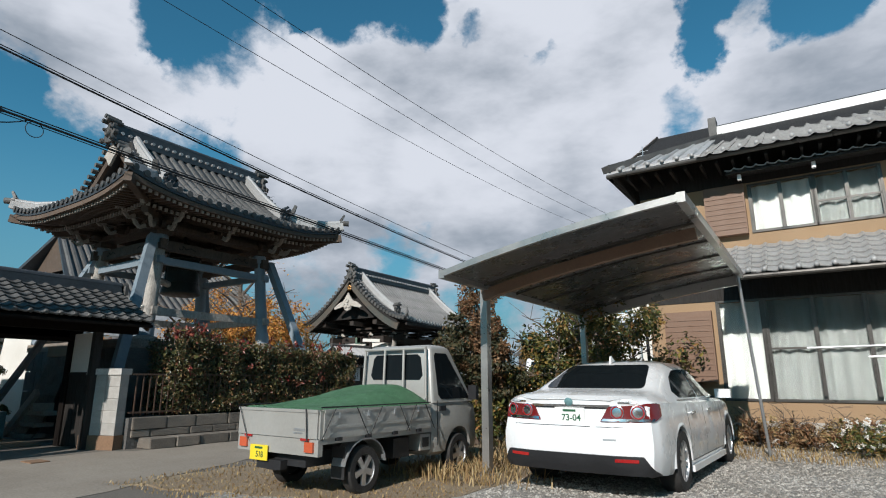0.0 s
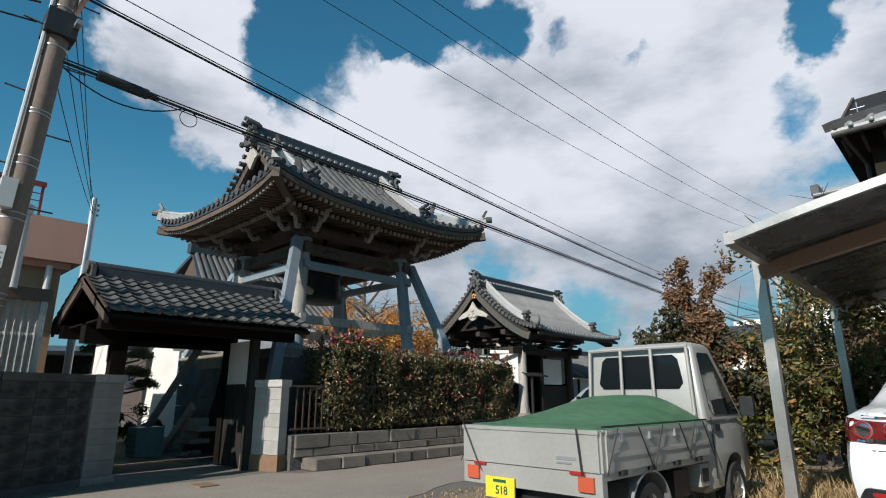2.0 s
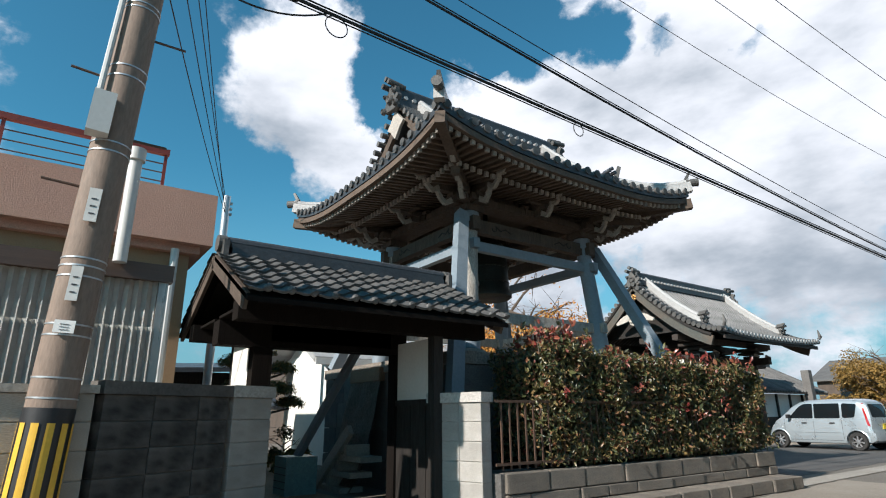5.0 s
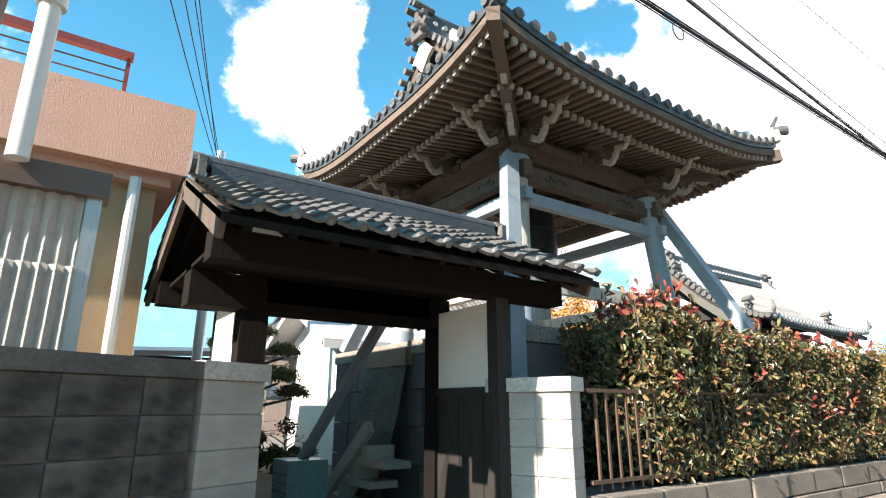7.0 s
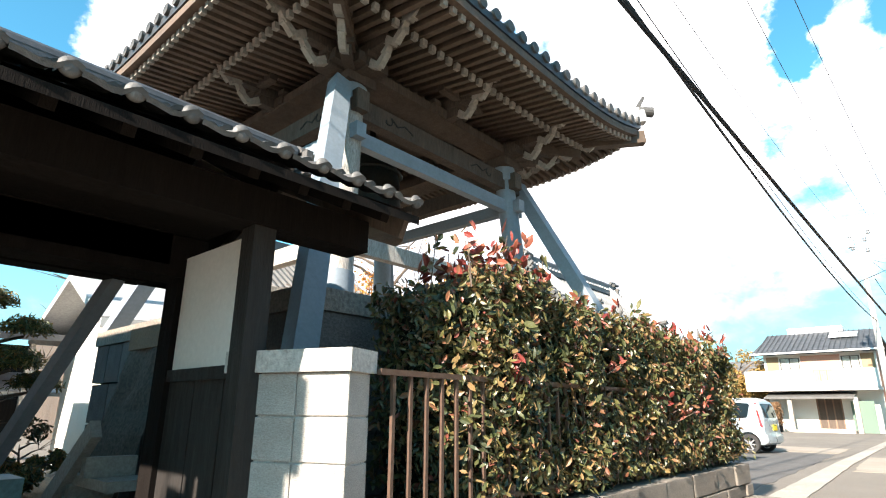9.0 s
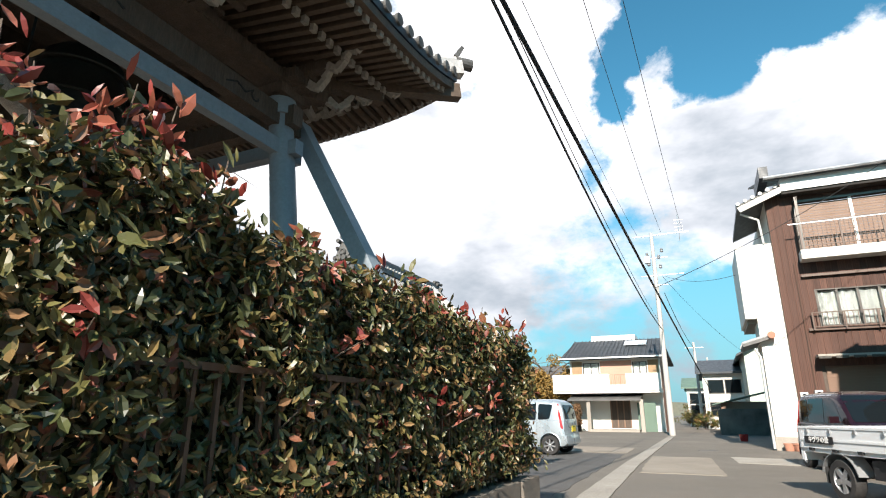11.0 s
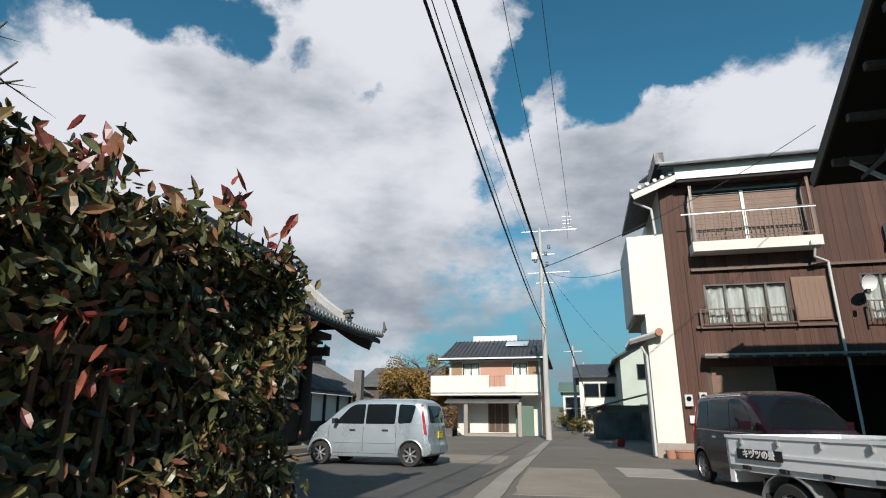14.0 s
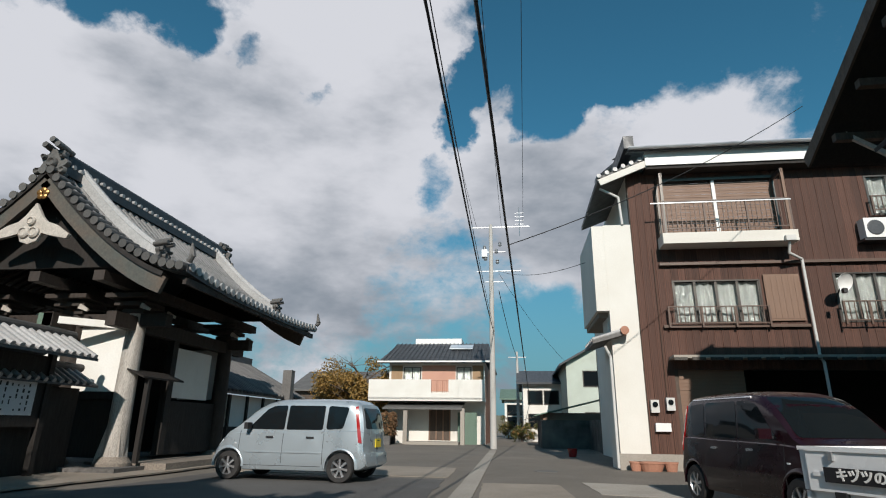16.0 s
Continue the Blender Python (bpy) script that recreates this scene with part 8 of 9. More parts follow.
roof_plane("roof", wh, SOLAR, (-18.6, wy - 0.7, 5.05), (-11.2, wy - 0.7, 5.05), (-11.6, 51.6, 6.75), (-18.2, 51.6, 6.75), 0.14)
roof_plane("roof", wh, SOLAR, (-18.6, 55.9, 5.05), (-11.2, 55.9, 5.05), (-11.6, 51.6, 6.75), (-18.2, 51.6, 6.75), 0.14)
for i in range(24):
    x = -18.3 + 0.3 * i
    part("roof_roll", tube(B(), (x, wy - 0.7, 5.1), (x * 0.985 - 0.2, 51.6, 6.8), 0.03, 0.03, 6), SOLAR, wh)
part("roof_window", prism(B(), [(-14.2, 49.6, 6.12), (-12.6, 49.6, 6.12), (-12.6, 50.6, 6.5), (-14.2, 50.6, 6.5)], (0, 0, 0.06)), CLEAR, wh)
part("gutter", box(B(), -18.65, -11.15, wy - 0.82, wy - 0.7, 4.98, 5.08), WHITE, wh)
part("roof_tank", box(B(), -17.0, -13.6, 52, 54, 6.3, 7.2), WHITE, wh)
for a, b, z in ((-19.0, -16.7, 3.85), (-16.7, -15.0, 3.85), (-13.9, -13.0, 3.85), (-13.0, -11.65, 3.85)):
    slab("balcony_panel", wh, PLASTER, a, b, wy - 1.35, wy - 1.25, 2.65, z)
railing(wh, -15.0, -13.9, 3.0, 3.8, wy - 1.3, 0.12, TERRA)
slab("balcony_floor", wh, PLASTER, -19.0, -11.65, wy - 1.35, wy, 2.55, 2.75)
slab("balcony_panel", wh, PLASTER, -15.0, -13.9, wy - 1.35, wy - 1.25, 2.65, 3.05)
roof_plane("porch_roof", wh, TILE, (-17.9, wy - 2.0, 2.1), (-13.0, wy - 2.0, 2.1), (-13.0, wy, 2.5), (-17.9, wy, 2.5))
for x in (-16.6, -13.1):
    slab("porch_post", wh, CONCRETE_L, x, x + 0.25, wy - 1.9, wy - 1.65, 0, 2.1)
dr = part("sliding_door", box(B(), -15.3, -13.9, wy + 0.02, wy + 0.08, 0.2, 2.3), WOOD, wh)
for k in range(4):
    slab("door_stile", dr, SHUTTER, -15.3 + 0.44 * k, -15.22 + 0.44 * k, wy - 0.02, wy + 0.02, 0.2, 2.3)
slab("green_sheet", wh, GREENROOF, -13.4, -12.2, wy - 0.5, wy - 0.44, 0, 1.9)
slab("garden_wall", wh, BLOCK_D, -20.5, -17.0, wy - 2.2, wy - 2.05, 0, 0.9)
slab("gate_post", wh, TERRA, -17.9, -17.5, wy - 2.6, wy - 2.3, 0, 1.3)
slab("entrance_step", wh, CONCRETE_L, -16.4, -13.2, wy - 2.2, wy, 0, 0.16)

# ---- more houses down the lane ----


def plain_house(x0, x1, y0, y1, h, rise, wall, roof, label, ridge_y=False):
    """A gabled house with windows, for the distance."""
    o = thing("house", (x0 + x1) / 2, (y0 + y1) / 2, 0, 0, label, "house")
    part("wall", box(B(), x0, x1, y0, y1, 0, h), wall, o)
    e = 0.5
    if ridge_y:
        xm = (x0 + x1) / 2
        part("gable", prism(B(), [(x0, y0, h), (x1, y0, h), (xm, y0, h + rise)], (0, 0.15, 0)), wall, o)
        for a, b in ((x0 - e, xm), (x1 + e, xm)):
            roof_plane("roof", o, roof, (a, y0 - e, h - rise * e / (xm - x0)), (b, y0 - e, h + rise), (b, y1 + e, h + rise), (a, y1 + e, h - rise * e / (xm - x0)), 0.14)
    else:
        ym = (y0 + y1) / 2
        for a in (y0 - e, y1 + e):
            roof_plane("roof", o, roof, (x0 - e, a, h - 0.1), (x1 + e, a, h - 0.1), (x1 + e, ym, h + rise), (x0 - e, ym, h + rise), 0.14)
    for k in range(2):
        x = x0 + (x1 - x0) * (0.3 + 0.4 * k)
        for z in ((1.0,) if h < 4 else (1.0, h - 1.8)):
            w_ = part("window", box(B(), x - 0.6, x + 0.6, y0 - 0.06, y0, z, z + 1.1), WINF, o)
            part("pane", box(B(), x - 0.54, x + 0.54, y0 - 0.07, y0 - 0.05, z + 0.06, z + 1.04), CARGLASS, w_)
    return o


plain_house(-6.2, -0.5, 52, 62, 5.6, 1.6, PALEGREEN, SOLAR, "pale green two-storey house with a dark gable roof", True)
plain_house(-11.0, -8.2, 72, 80, 4.0, 1.1, PLASTER, GREENROOF, "small white house with a faded green roof")
plain_house(-9.2, -6.0, 58, 68, 4.6, 1.3, PLASTER, TILE_B, "grey-tiled house down the lane")
plain_house(-30, -22.0, 62, 72, 4.2, 2.0, WOOD, TILE, "long low house with a grey tile roof")
plain_house(-26, -19.2, 84, 92, 3.4, 1.4, PLASTER_C, TILE, "distant house with a grey roof")
plain_house(6.5, 16, 44, 54, 5.6, 1.6, TAN, TILE, "tan house with a grey tile roof")
plain_house(8.5, 18, -4, 8, 5.6, 1.8, PLASTER_C, TILE, "cream house with a grey tile roof")
plain_house(2.0, 12, -24, -15, 5.6, 1.8, TAN, TILE, "tan house with a grey tile roof")
plain_house(-34, -22, -14, -2, 5.4, 1.8, PLASTER_C, TILE, "cream house with a grey tile roof")
yd = thing("yard_wall", -6.8, 43, 0, 0, "dark stained block yard wall along the lane", "wall")
part("wall", box(B(), -8.4, -3.2, 43.0, 43.2, 0, 1.45), BLOCK_D, yd)
part("wall", box(B(), -8.4, -8.2, 43.2, 50, 0, 1.45), BLOCK_D, yd)
part("wall", box(B(), -5.9, -5.75, 37.2, 43, 0, 1.45), BLOCK_D, yd)
sd2 = thing("lean_to_shed", -7.0, 48, 0, 0, "rusty lean-to shed roofed with corrugated sheet", "shed")
part("wall", box(B(), -8.2, -4.0, 46, 50, 0, 1.9), SHUTTER, sd2)
roof_plane("roof", sd2, GREENROOF, (-8.7, 45.6, 1.75), (-8.7, 50.4, 1.75), (-3.6, 50.4, 3.0), (-3.6, 45.6, 3.0), 0.06)
cone = thing("fire_bucket", -7.6, 34.5, 0, 0, "small red bucket on the lane", "bucket")
part("bucket", lathe(B(), [(0.14, 0), (0.2, 0.3), (0.21, 0.3), (0.19, 0.28), (0.13, 0.02)], 16, Matrix.Translation((-7.6, 34.5, 0))), LAMP_R, cone)

# ---- poles and wires ----
PX, PY = -10.42, 1.20
up_ = thing("utility_pole", PX, PY, 0, 0, "brown concrete utility pole with a yellow and black band", "utility pole")
shaft = part("shaft", tube(B(), (PX, PY, 0), (PX, PY, 12.0), 0.16, 0.115, 24), POLE, up_, smooth=True)
rz_ = lambda z: 0.16 - 0.045 * z / 12.0
part("warning_band", tube(B(), (PX, PY, 0.42), (PX, PY, 1.22), rz_(0.42) + 0.006, rz_(1.22) + 0.006, 24), DARK, up_, smooth=True)
for k in range(11):
    a0 = 2 * math.pi * k / 11
    bm = B()
    vs = []
    for z in (0.46, 1.12):
        for j in range(4):
            a = a0 + 0.3 * j / 3
            vs.append(bm.verts.new((PX + (rz_(z) + 0.011) * math.cos(a), PY + (rz_(z) + 0.011) * math.sin(a), z)))
    for j in range(3):
        bm.faces.new((vs[j], vs[j + 1], vs[5 + j], vs[4 + j]))
    part("yellow_stripe", bm, SIGN_Y, up_)
for z in (0.36, 1.28, 1.42, 1.72, 1.8, 2.16, 2.24, 2.3, 3.2, 3.28, 3.9, 4.0, 4.6, 4.65, 5.6, 6.2):
    part("steel_strap", tube(B(), (PX, PY, z), (PX, PY, z + 0.012), rz_(z) + 0.005, rz_(z) + 0.005, 24), STEEL, up_, smooth=True)
for k, z in enumerate((2.9, 3.4, 3.9, 4.4, 4.9, 5.4, 5.9, 6.4)):
    s = 1 if k % 2 else -1
    part("step_bolt", tube(B(), (PX, PY + s * 0.12, z), (PX + 0.02, PY + s * 0.4, z), 0.011, 0.011, 6), IRON, up_)
fd = Vector((0.62, -0.12, 0)).normalized()  # side towards the lane
for z, w_, h_, mt in ((1.78, 0.13, 0.09, WHITE), (2.1, 0.075, 0.26, PVC), (2.72, 0.085, 0.27, PVC)):
    bm = box(B(), -w_ / 2, w_ / 2, -0.012, 0.0, -h_ / 2, h_ / 2)
    bm.transform(pose(PX + fd.x * (rz_(z) + 0.012), PY + fd.y * (rz_(z) + 0.012), z, 0, 0, 80))
    lab_ = part("label_plate", bm, mt, up_)
    for q in range(3):
        bm = box(B(), -w_ * 0.22, w_ * 0.22, -0.016, -0.012, -h_ * 0.28 + q * h_ * 0.22, -h_ * 0.28 + q * h_ * 0.22 + h_ * 0.035)
        bm.transform(pose(PX + fd.x * (rz_(z) + 0.012), PY + fd.y * (rz_(z) + 0.012), z, 0, 0, 80))
        part("plate_text_bar", bm, TILE_B, lab_)
part("terminal_box", box(B(), PX + 0.1, PX + 0.24, PY - 0.2, PY - 0.04, 3.3, 3.66), PVC, up_, bevel=0.015)
part("riser_pipe", tube(B(), (PX + 0.1, PY - 0.17, 3.5), (PX + 0.06, PY - 0.13, 10.0), 0.025, 0.025, 8), PVC, up_)
for z, w_ in ((5.95, 0.7), (6.35, 0.9), (9.6, 1.8)):
    part("cross_arm", beam(B(), (PX - w_ / 2, PY + 0.15, z), (PX + w_ / 2, PY + 0.15, z), 0.07, 0.07), STEEL, up_)
part("cable_clamp", box(B(), PX - 0.14, PX + 0.2, PY - 0.18, PY + 0.18, 5.75, 6.1), BLACK, up_, bevel=0.06)

sp = thing("steel_service_pole", -18.95, 4.2, 0, 0, "slim galvanised steel service pole in the garden", "pole")
part("shaft", tube(B(), (-18.95, 4.2, 0), (-18.95, 4.2, 6.35), 0.1, 0.09, 14), STEEL, sp, smooth=True)
for k in range(3):
    part("insulator", tube(B(), (-18.95, 4.2, 5.9 + 0.14 * k), (-18.95, 4.34, 5.9 + 0.14 * k), 0.04, 0.04, 8), PVC, sp)

up_.rotation_euler.x = -0.042  # the pole leans a little
FX, FY = -10.9, 40.8
fp = thing("utility_pole", FX, FY, 0, 0, "pale concrete utility pole with cross-arms and aerials", "utility pole")
part("shaft", tube(B(), (FX, FY, 0), (FX, FY, 11.9), 0.17, 0.10, 18), POLE_L, fp, smooth=True)
for z, w_ in ((11.75, 3.2), (10.3, 1.2), (9.2, 2.4), (8.6, 1.0)):
    part("cross_arm", beam(B(), (FX - w_ / 3, FY, z), (FX + w_ * 2 / 3, FY, z), 0.05, 0.05), STEEL, fp)
for x, z in ((-0.35, 10.4), (0.3, 10.2), (0.5, 10.6), (0.35, 9.6), (-0.3, 9.8)):
    part("insulator", lathe(B(), [(0.07, 0), (0.11, 0.06), (0.06, 0.12), (0.1, 0.18), (0.05, 0.26)], 10, Matrix.Translation((FX + x, FY - 0.1, z))), STEEL, fp)
part("switch_box", box(B(), FX - 0.5, FX - 0.2, FY - 0.2, FY + 0.2, 10.0, 10.4), STEEL, fp, bevel=0.04)
part("aerial_mast", tube(B(), (FX + 1.6, FY, 11.2), (FX + 1.6, FY, 12.9), 0.03, 0.03, 6), STEEL, fp)
for k in range(4):
    part("aerial_element", beam(B(), (FX + 1.35, FY, 11.9 + 0.22 * k), (FX + 1.85, FY, 11.9 + 0.22 * k), 0.02, 0.02), STEEL, fp)
for x, y, h in ((-9.6, 62, 7.5), (-8.6, 84, 8)):
    q = thing("utility_pole", x, y, 0, 0, "distant pale concrete utility pole", "utility pole", "poles down the lane")
    part("shaft", tube(B(), (x, y, 0), (x, y, h), 0.16, 0.1, 12), POLE_L, q, smooth=True)
    part("cross_arm", beam(B(), (x - 0.8, y, h - 0.5), (x + 0.8, y, h - 0.5), 0.08, 0.08), STEEL, q)


def wire(p, q, drop, r, label="black overhead cable between two poles"):
    c = cable("overhead_cable", sag(p, q, drop, 20), r, CABLE)
    return tagged(c, label, "cable", "overhead cables")


def long_wire(x0, dx, z0, dz, dzz, y0, y1, r, label="black overhead cable along the lane"):
    """A cable along the lane, its height a shallow parabola."""
    c = cable("overhead_cable", [(x0 + dx * y, y, z0 + dz * y + dzz * y * y) for y in [y0 + (y1 - y0) * i / 30 for i in range(31)]], r, CABLE)
    return tagged(c, label, "cable", "overhead cables")


for off, r in ((0.0, 0.020), (0.05, 0.010), (-0.05, 0.008)):
    long_wire(-10.4, 0.03, 5.52 + off, -0.0535, 0.00018, 1.3, 62, r)
for off, r in ((0.0, 0.018), (0.30, 0.008), (0.05, 0.009)):
    long_wire(-10.4, -0.01, 6.71 + off, -0.1045, 0.00206, 1.3, 40.8, r)
wire((PX + 0.8, PY, 9.6), (FX + 1.8, FY, 11.8), 0.8, 0.008)
wire((PX + 0.3, PY, 9.6), (FX + 0.6, FY, 11.8), 0.85, 0.008)
wire((PX - 0.8, PY, 9.6), (FX - 0.8, FY, 11.8), 0.8, 0.008)
wire((PX, PY, 6.2), (-14.5, -14, 7.0), 0.5, 0.014)
wire((PX, PY, 5.9), (-12.0, -16, 6.4), 0.5, 0.012)
wire((PX, PY, 9.5), (-15.0, -14, 9.8), 0.5, 0.010)
for k in range(4):
    wire((PX - 0.2, PY + 0.1, 6.0 + 0.9 * k), (-18.95, 4.2, 5.9 + 0.12 * (k % 3)), 0.15, 0.008)
wire((FX + 0.4, FY, 9.2), (-6.9, by + 0.5, 6.2), 0.4, 0.010)
wire((-9.75, 21.5, 4.45), (-2.6, 24.0, 8.6), 0.25, 0.010)
wire((FX + 0.4, FY, 8.1), (-9.6, 62, 7.0), 0.4, 0.02)
wire((FX + 0.4, FY, 9.1), (-6.3, 52, 5.6), 0.3, 0.01)
# splice box and loose drop loops on the nearest cable
jb = thing("splice_box", -10.33, 2.3, 5.4, 0, "black cable splice box on an overhead cable", "splice box")
a_, b_ = Vector((-10.33, 1.95, 5.415)), Vector((-10.32, 2.6, 5.38))
part("sleeve", tube(B(), a_, b_, 0.075, 0.075, 12), BLACK, jb, smooth=True)
part("sleeve_end", tube(B(), b_, b_ + (b_ - a_) * 0.25, 0.06, 0.025, 12), BLACK, jb, smooth=True)
for y0, r_ in ((3.2, 0.13), (6.9, 0.1)):
    pts = [(-10.4 + 0.03 * y0, y0 + r_ * math.sin(a), 5.52 - 0.0535 * y0 - r_ + r_ * math.cos(a)) for a in [2 * math.pi * i / 18 for i in range(19)]]
    cable("cable_loop", pts, 0.007, CABLE, jb)
tagged(cable("cable_drop", sag((PX, PY + 0.1, 5.6), (-10.31, 3.1, 5.35), 0.35), 0.01, CABLE), "slack drop cable at a pole", "cable")

# ---- planting ----
rng = np.random.default_rng(11)


def shell(n, x0, x1, y0, y1, z0, top, rng, bump=0.12, faces=(0.45, 0.12, 0.3, 0.13)):
    """Points and outward normals over a clipped hedge: +x face, -x face, top, ends."""
    P, N = [], []
    k = rng.choice(4, n, p=np.array(faces) / sum(faces))
    for f in k:
        u, v = rng.random(2)
        y = y0 + (y1 - y0) * u
        zt = top(y)
        if f == 0:
            p, nn = (x1, y, z0 + (zt - z0) * v), (1, 0, 0.3)
        elif f == 1:
            p, nn = (x0, y, z0 + (zt - z0) * v), (-1, 0, 0.3)
        elif f == 2:
            p, nn = (x0 + (x1 - x0) * v, y, zt), (0.2, -0.2, 1)
        else:
            e = y0 if rng.random() < 0.5 else y1
            p, nn = (x0 + (x1 - x0) * u, e, z0 + (top(e) - z0) * v), (0.2, -1 if e == y0 else 1, 0.3)
        b = bump * (noise.noise((p[0] * 2.2, p[1] * 2.2, p[2] * 2.2)) * 1.2 + rng.normal(0, 0.35) - 0.2)
        P.append(np.array(p) + np.array(nn) / np.linalg.norm(nn) * b)
        N.append(nn)
    return np.array(P), np.array(N)


def core(name, parent, material, x0, x1, y0, y1, z0, top, amp=0.08):
    """A rough dark body inside a bush, standing in for the shade between leaves."""
    bm = B()
    bmesh.ops.create_icosphere(bm, subdivisions=4, radius=1.0)
    for v in bm.verts:
        c = v.co.normalized()
        m_ = max(abs(c.x), abs(c.y), abs(c.z))
        c = c / m_
        y = (y0 + y1) / 2 + c.y * (y1 - y0) / 2
        z = z0 + (top(y) - z0) * (c.z + 1) / 2
        v.co = Vector(((x0 + x1) / 2 + c.x * (x1 - x0) / 2, y, z))
        v.co += Vector((c.x, c.y, c.z)) * amp * noise.noise(v.co * 2.5)
    return part(name, bm, material, parent)


# near black: the shade deep inside a hedge, put into the colour
DARKLEAF = mat("shaded_inner_foliage", (0.012, 0.016, 0.007), 0.9, (0.02, 0.02, 0.01), fine=12, bump=1.0)


def h_top(y):
    return 1.86 + 0.10 * noise.noise((y * 0.9, 0.3, 0)) + 0.08 * math.exp(-((y - 6.7) / 0.5) ** 2)


hedge = thing("hedge", -11.0, 8.8, 0.5, 0, "dense clipped hedge of dark green leaves with red shoots", "hedge")
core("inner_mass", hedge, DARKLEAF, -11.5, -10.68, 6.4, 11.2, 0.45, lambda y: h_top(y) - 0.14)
P, N = shell(33000, -11.55, -10.46, 6.3, 11.4, 0.58, h_top, rng, 0.14)
leaves("foliage", HEDGE_LEAF, P, N, 0.064, hedge, rng, kind="stuff", spread=0.65)
P, N = shell(8000, -11.5, -10.5, 6.35, 11.35, 0.58, h_top, rng, 0.14)
leaves("foliage", HEDGE_LEAF, P, N, 0.08, hedge, rng, kind="stuff", spread=0.9)
# sparse leafy end by the fence
P = np.stack([rng.uniform(-10.9, -10.42, 900), rng.uniform(6.02, 6.45, 900), rng.uniform(0.6, 1.9, 900)], 1)
leaves("foliage", HEDGE_LEAF, P, np.tile((0.6, -0.6, 0.4), (900, 1)), 0.065, hedge, rng, kind="stuff")
for k in range(120):
    near = k < 34
    y = rng.normal(6.75, 0.28) if near else rng.uniform(6.4, 11.35)
    onface = not near and rng.random() < 0.35
    p0 = Vector((rng.uniform(-11.2, -10.5), y, h_top(y) - 0.08)) if not onface else Vector((-10.5, y, rng.uniform(0.8, 1.8)))
    ln = rng.uniform(0.16, 0.42) if near else rng.uniform(0.16, 0.34) if not onface else 0.12
    p1 = p0 + Vector((rng.normal(0, 0.06) + (0.08 if onface else 0), rng.normal(0, 0.06), ln))
    shoot = part("shoot", tube(B(), p0, p1, 0.005, 0.003, 5), BARK, hedge)
    n_ = int(rng.integers(7, 14))
    f_ = rng.uniform(0.25, 1.0, n_) ** 0.6
    Q = np.array([p0.lerp(p1, f)[:] for f in f_])
    D = np.stack([rng.normal(0, 1, n_), rng.normal(0, 1, n_), rng.uniform(0.1, 0.9, n_)], 1)
    Q += D * 0.03
    leaves("leaves", RED_LEAF if k % 3 == 0 or (k % 5 == 1 and not onface) else HEDGE_LEAF, Q, D, 0.10 if not onface else 0.08, shoot, rng, spread=0.25, kind="stuff")


def tree(name, x, y, h, trunk_r, crown_r, n, leaf, size, label, z0=0.3, squash=1.0, seed=1, limbs=9, up=0.5, gap=0.45, clumps=26, twigs=True):
    """Tapered trunk, forked limbs, and a ragged crown of leaf clumps at the limb ends."""
    r = np.random.default_rng(seed)
    t = thing(name, x, y, 0, 0, label, "tree" if h > 3 else "shrub")
    bm = B()
    top = Vector((x + r.normal(0, 0.1), y + r.normal(0, 0.1), h * 0.8))
    pts = [Vector((x, y, 0)).lerp(top, f) + Vector((r.normal(0, 0.05), r.normal(0, 0.05), 0)) * h * 0.15 * (0 < f < 1) for f in (0, 0.25, 0.5, 0.75, 1)]
    for i, (a, b) in enumerate(zip(pts, pts[1:])):
        tube(bm, a, b, trunk_r * (1 - i * 0.22), trunk_r * (1 - (i + 1) * 0.22), 9, caps=False)
    ends = []
    for k in range(limbs):
        f = z0 + (1 - z0) * k / limbs
        a = Vector((x, y, 0)).lerp(top, min(f, 1))
        ang = 2.4 * k + r.normal(0, 0.3)
        ln = crown_r * r.uniform(0.55, 1.0) * (1.1 - 0.5 * abs(f - 0.5))
        b = a + Vector((math.cos(ang), math.sin(ang), up * r.uniform(0.4, 1.4))) * ln
        mid_ = a.lerp(b, 0.5) + Vector((0, 0, 0.08 * ln))
        tube(bm, a, mid_, trunk_r * 0.4, trunk_r * 0.26, 6, caps=False)
        tube(bm, mid_, b, trunk_r * 0.26, trunk_r * 0.1, 6, caps=False)
        for q in range(4 if twigs else 1):
            c = mid_.lerp(b, r.random()) + Vector((r.normal(0, 1), r.normal(0, 1), r.normal(0.35, 0.6))) * ln * 0.33
            tube(bm, mid_.lerp(b, 0.5), c, trunk_r * 0.12, 0.004, 5, caps=False)
            ends.append(c)
        ends += [b, mid_]
    part("trunk", bm, BARK, t)
    if n:
        ce = [ends[i % len(ends)] + Vector((r.normal(0, 1), r.normal(0, 1), r.normal(0, 0.8) * squash)) * crown_r * 0.14 for i in range(clumps)]
        cs = np.array([c[:] for c in ce])
        rad = crown_r * r.uniform(0.16, 0.34, clumps)
        idx = r.integers(0, clumps, n)
        D = r.normal(0, 1, (n, 3))
        D /= np.linalg.norm(D, axis=1, keepdims=True)
        P = cs[idx] + D * (rad[idx] * r.random(n) ** gap)[:, None] * np.array((1, 1, squash))
        P[:, 2] = np.maximum(P[:, 2], 0.05)
        leaves("crown", leaf, P, D + np.array((0, 0, 0.4)), size, t, r, kind="stuff", spread=0.6)
    return t


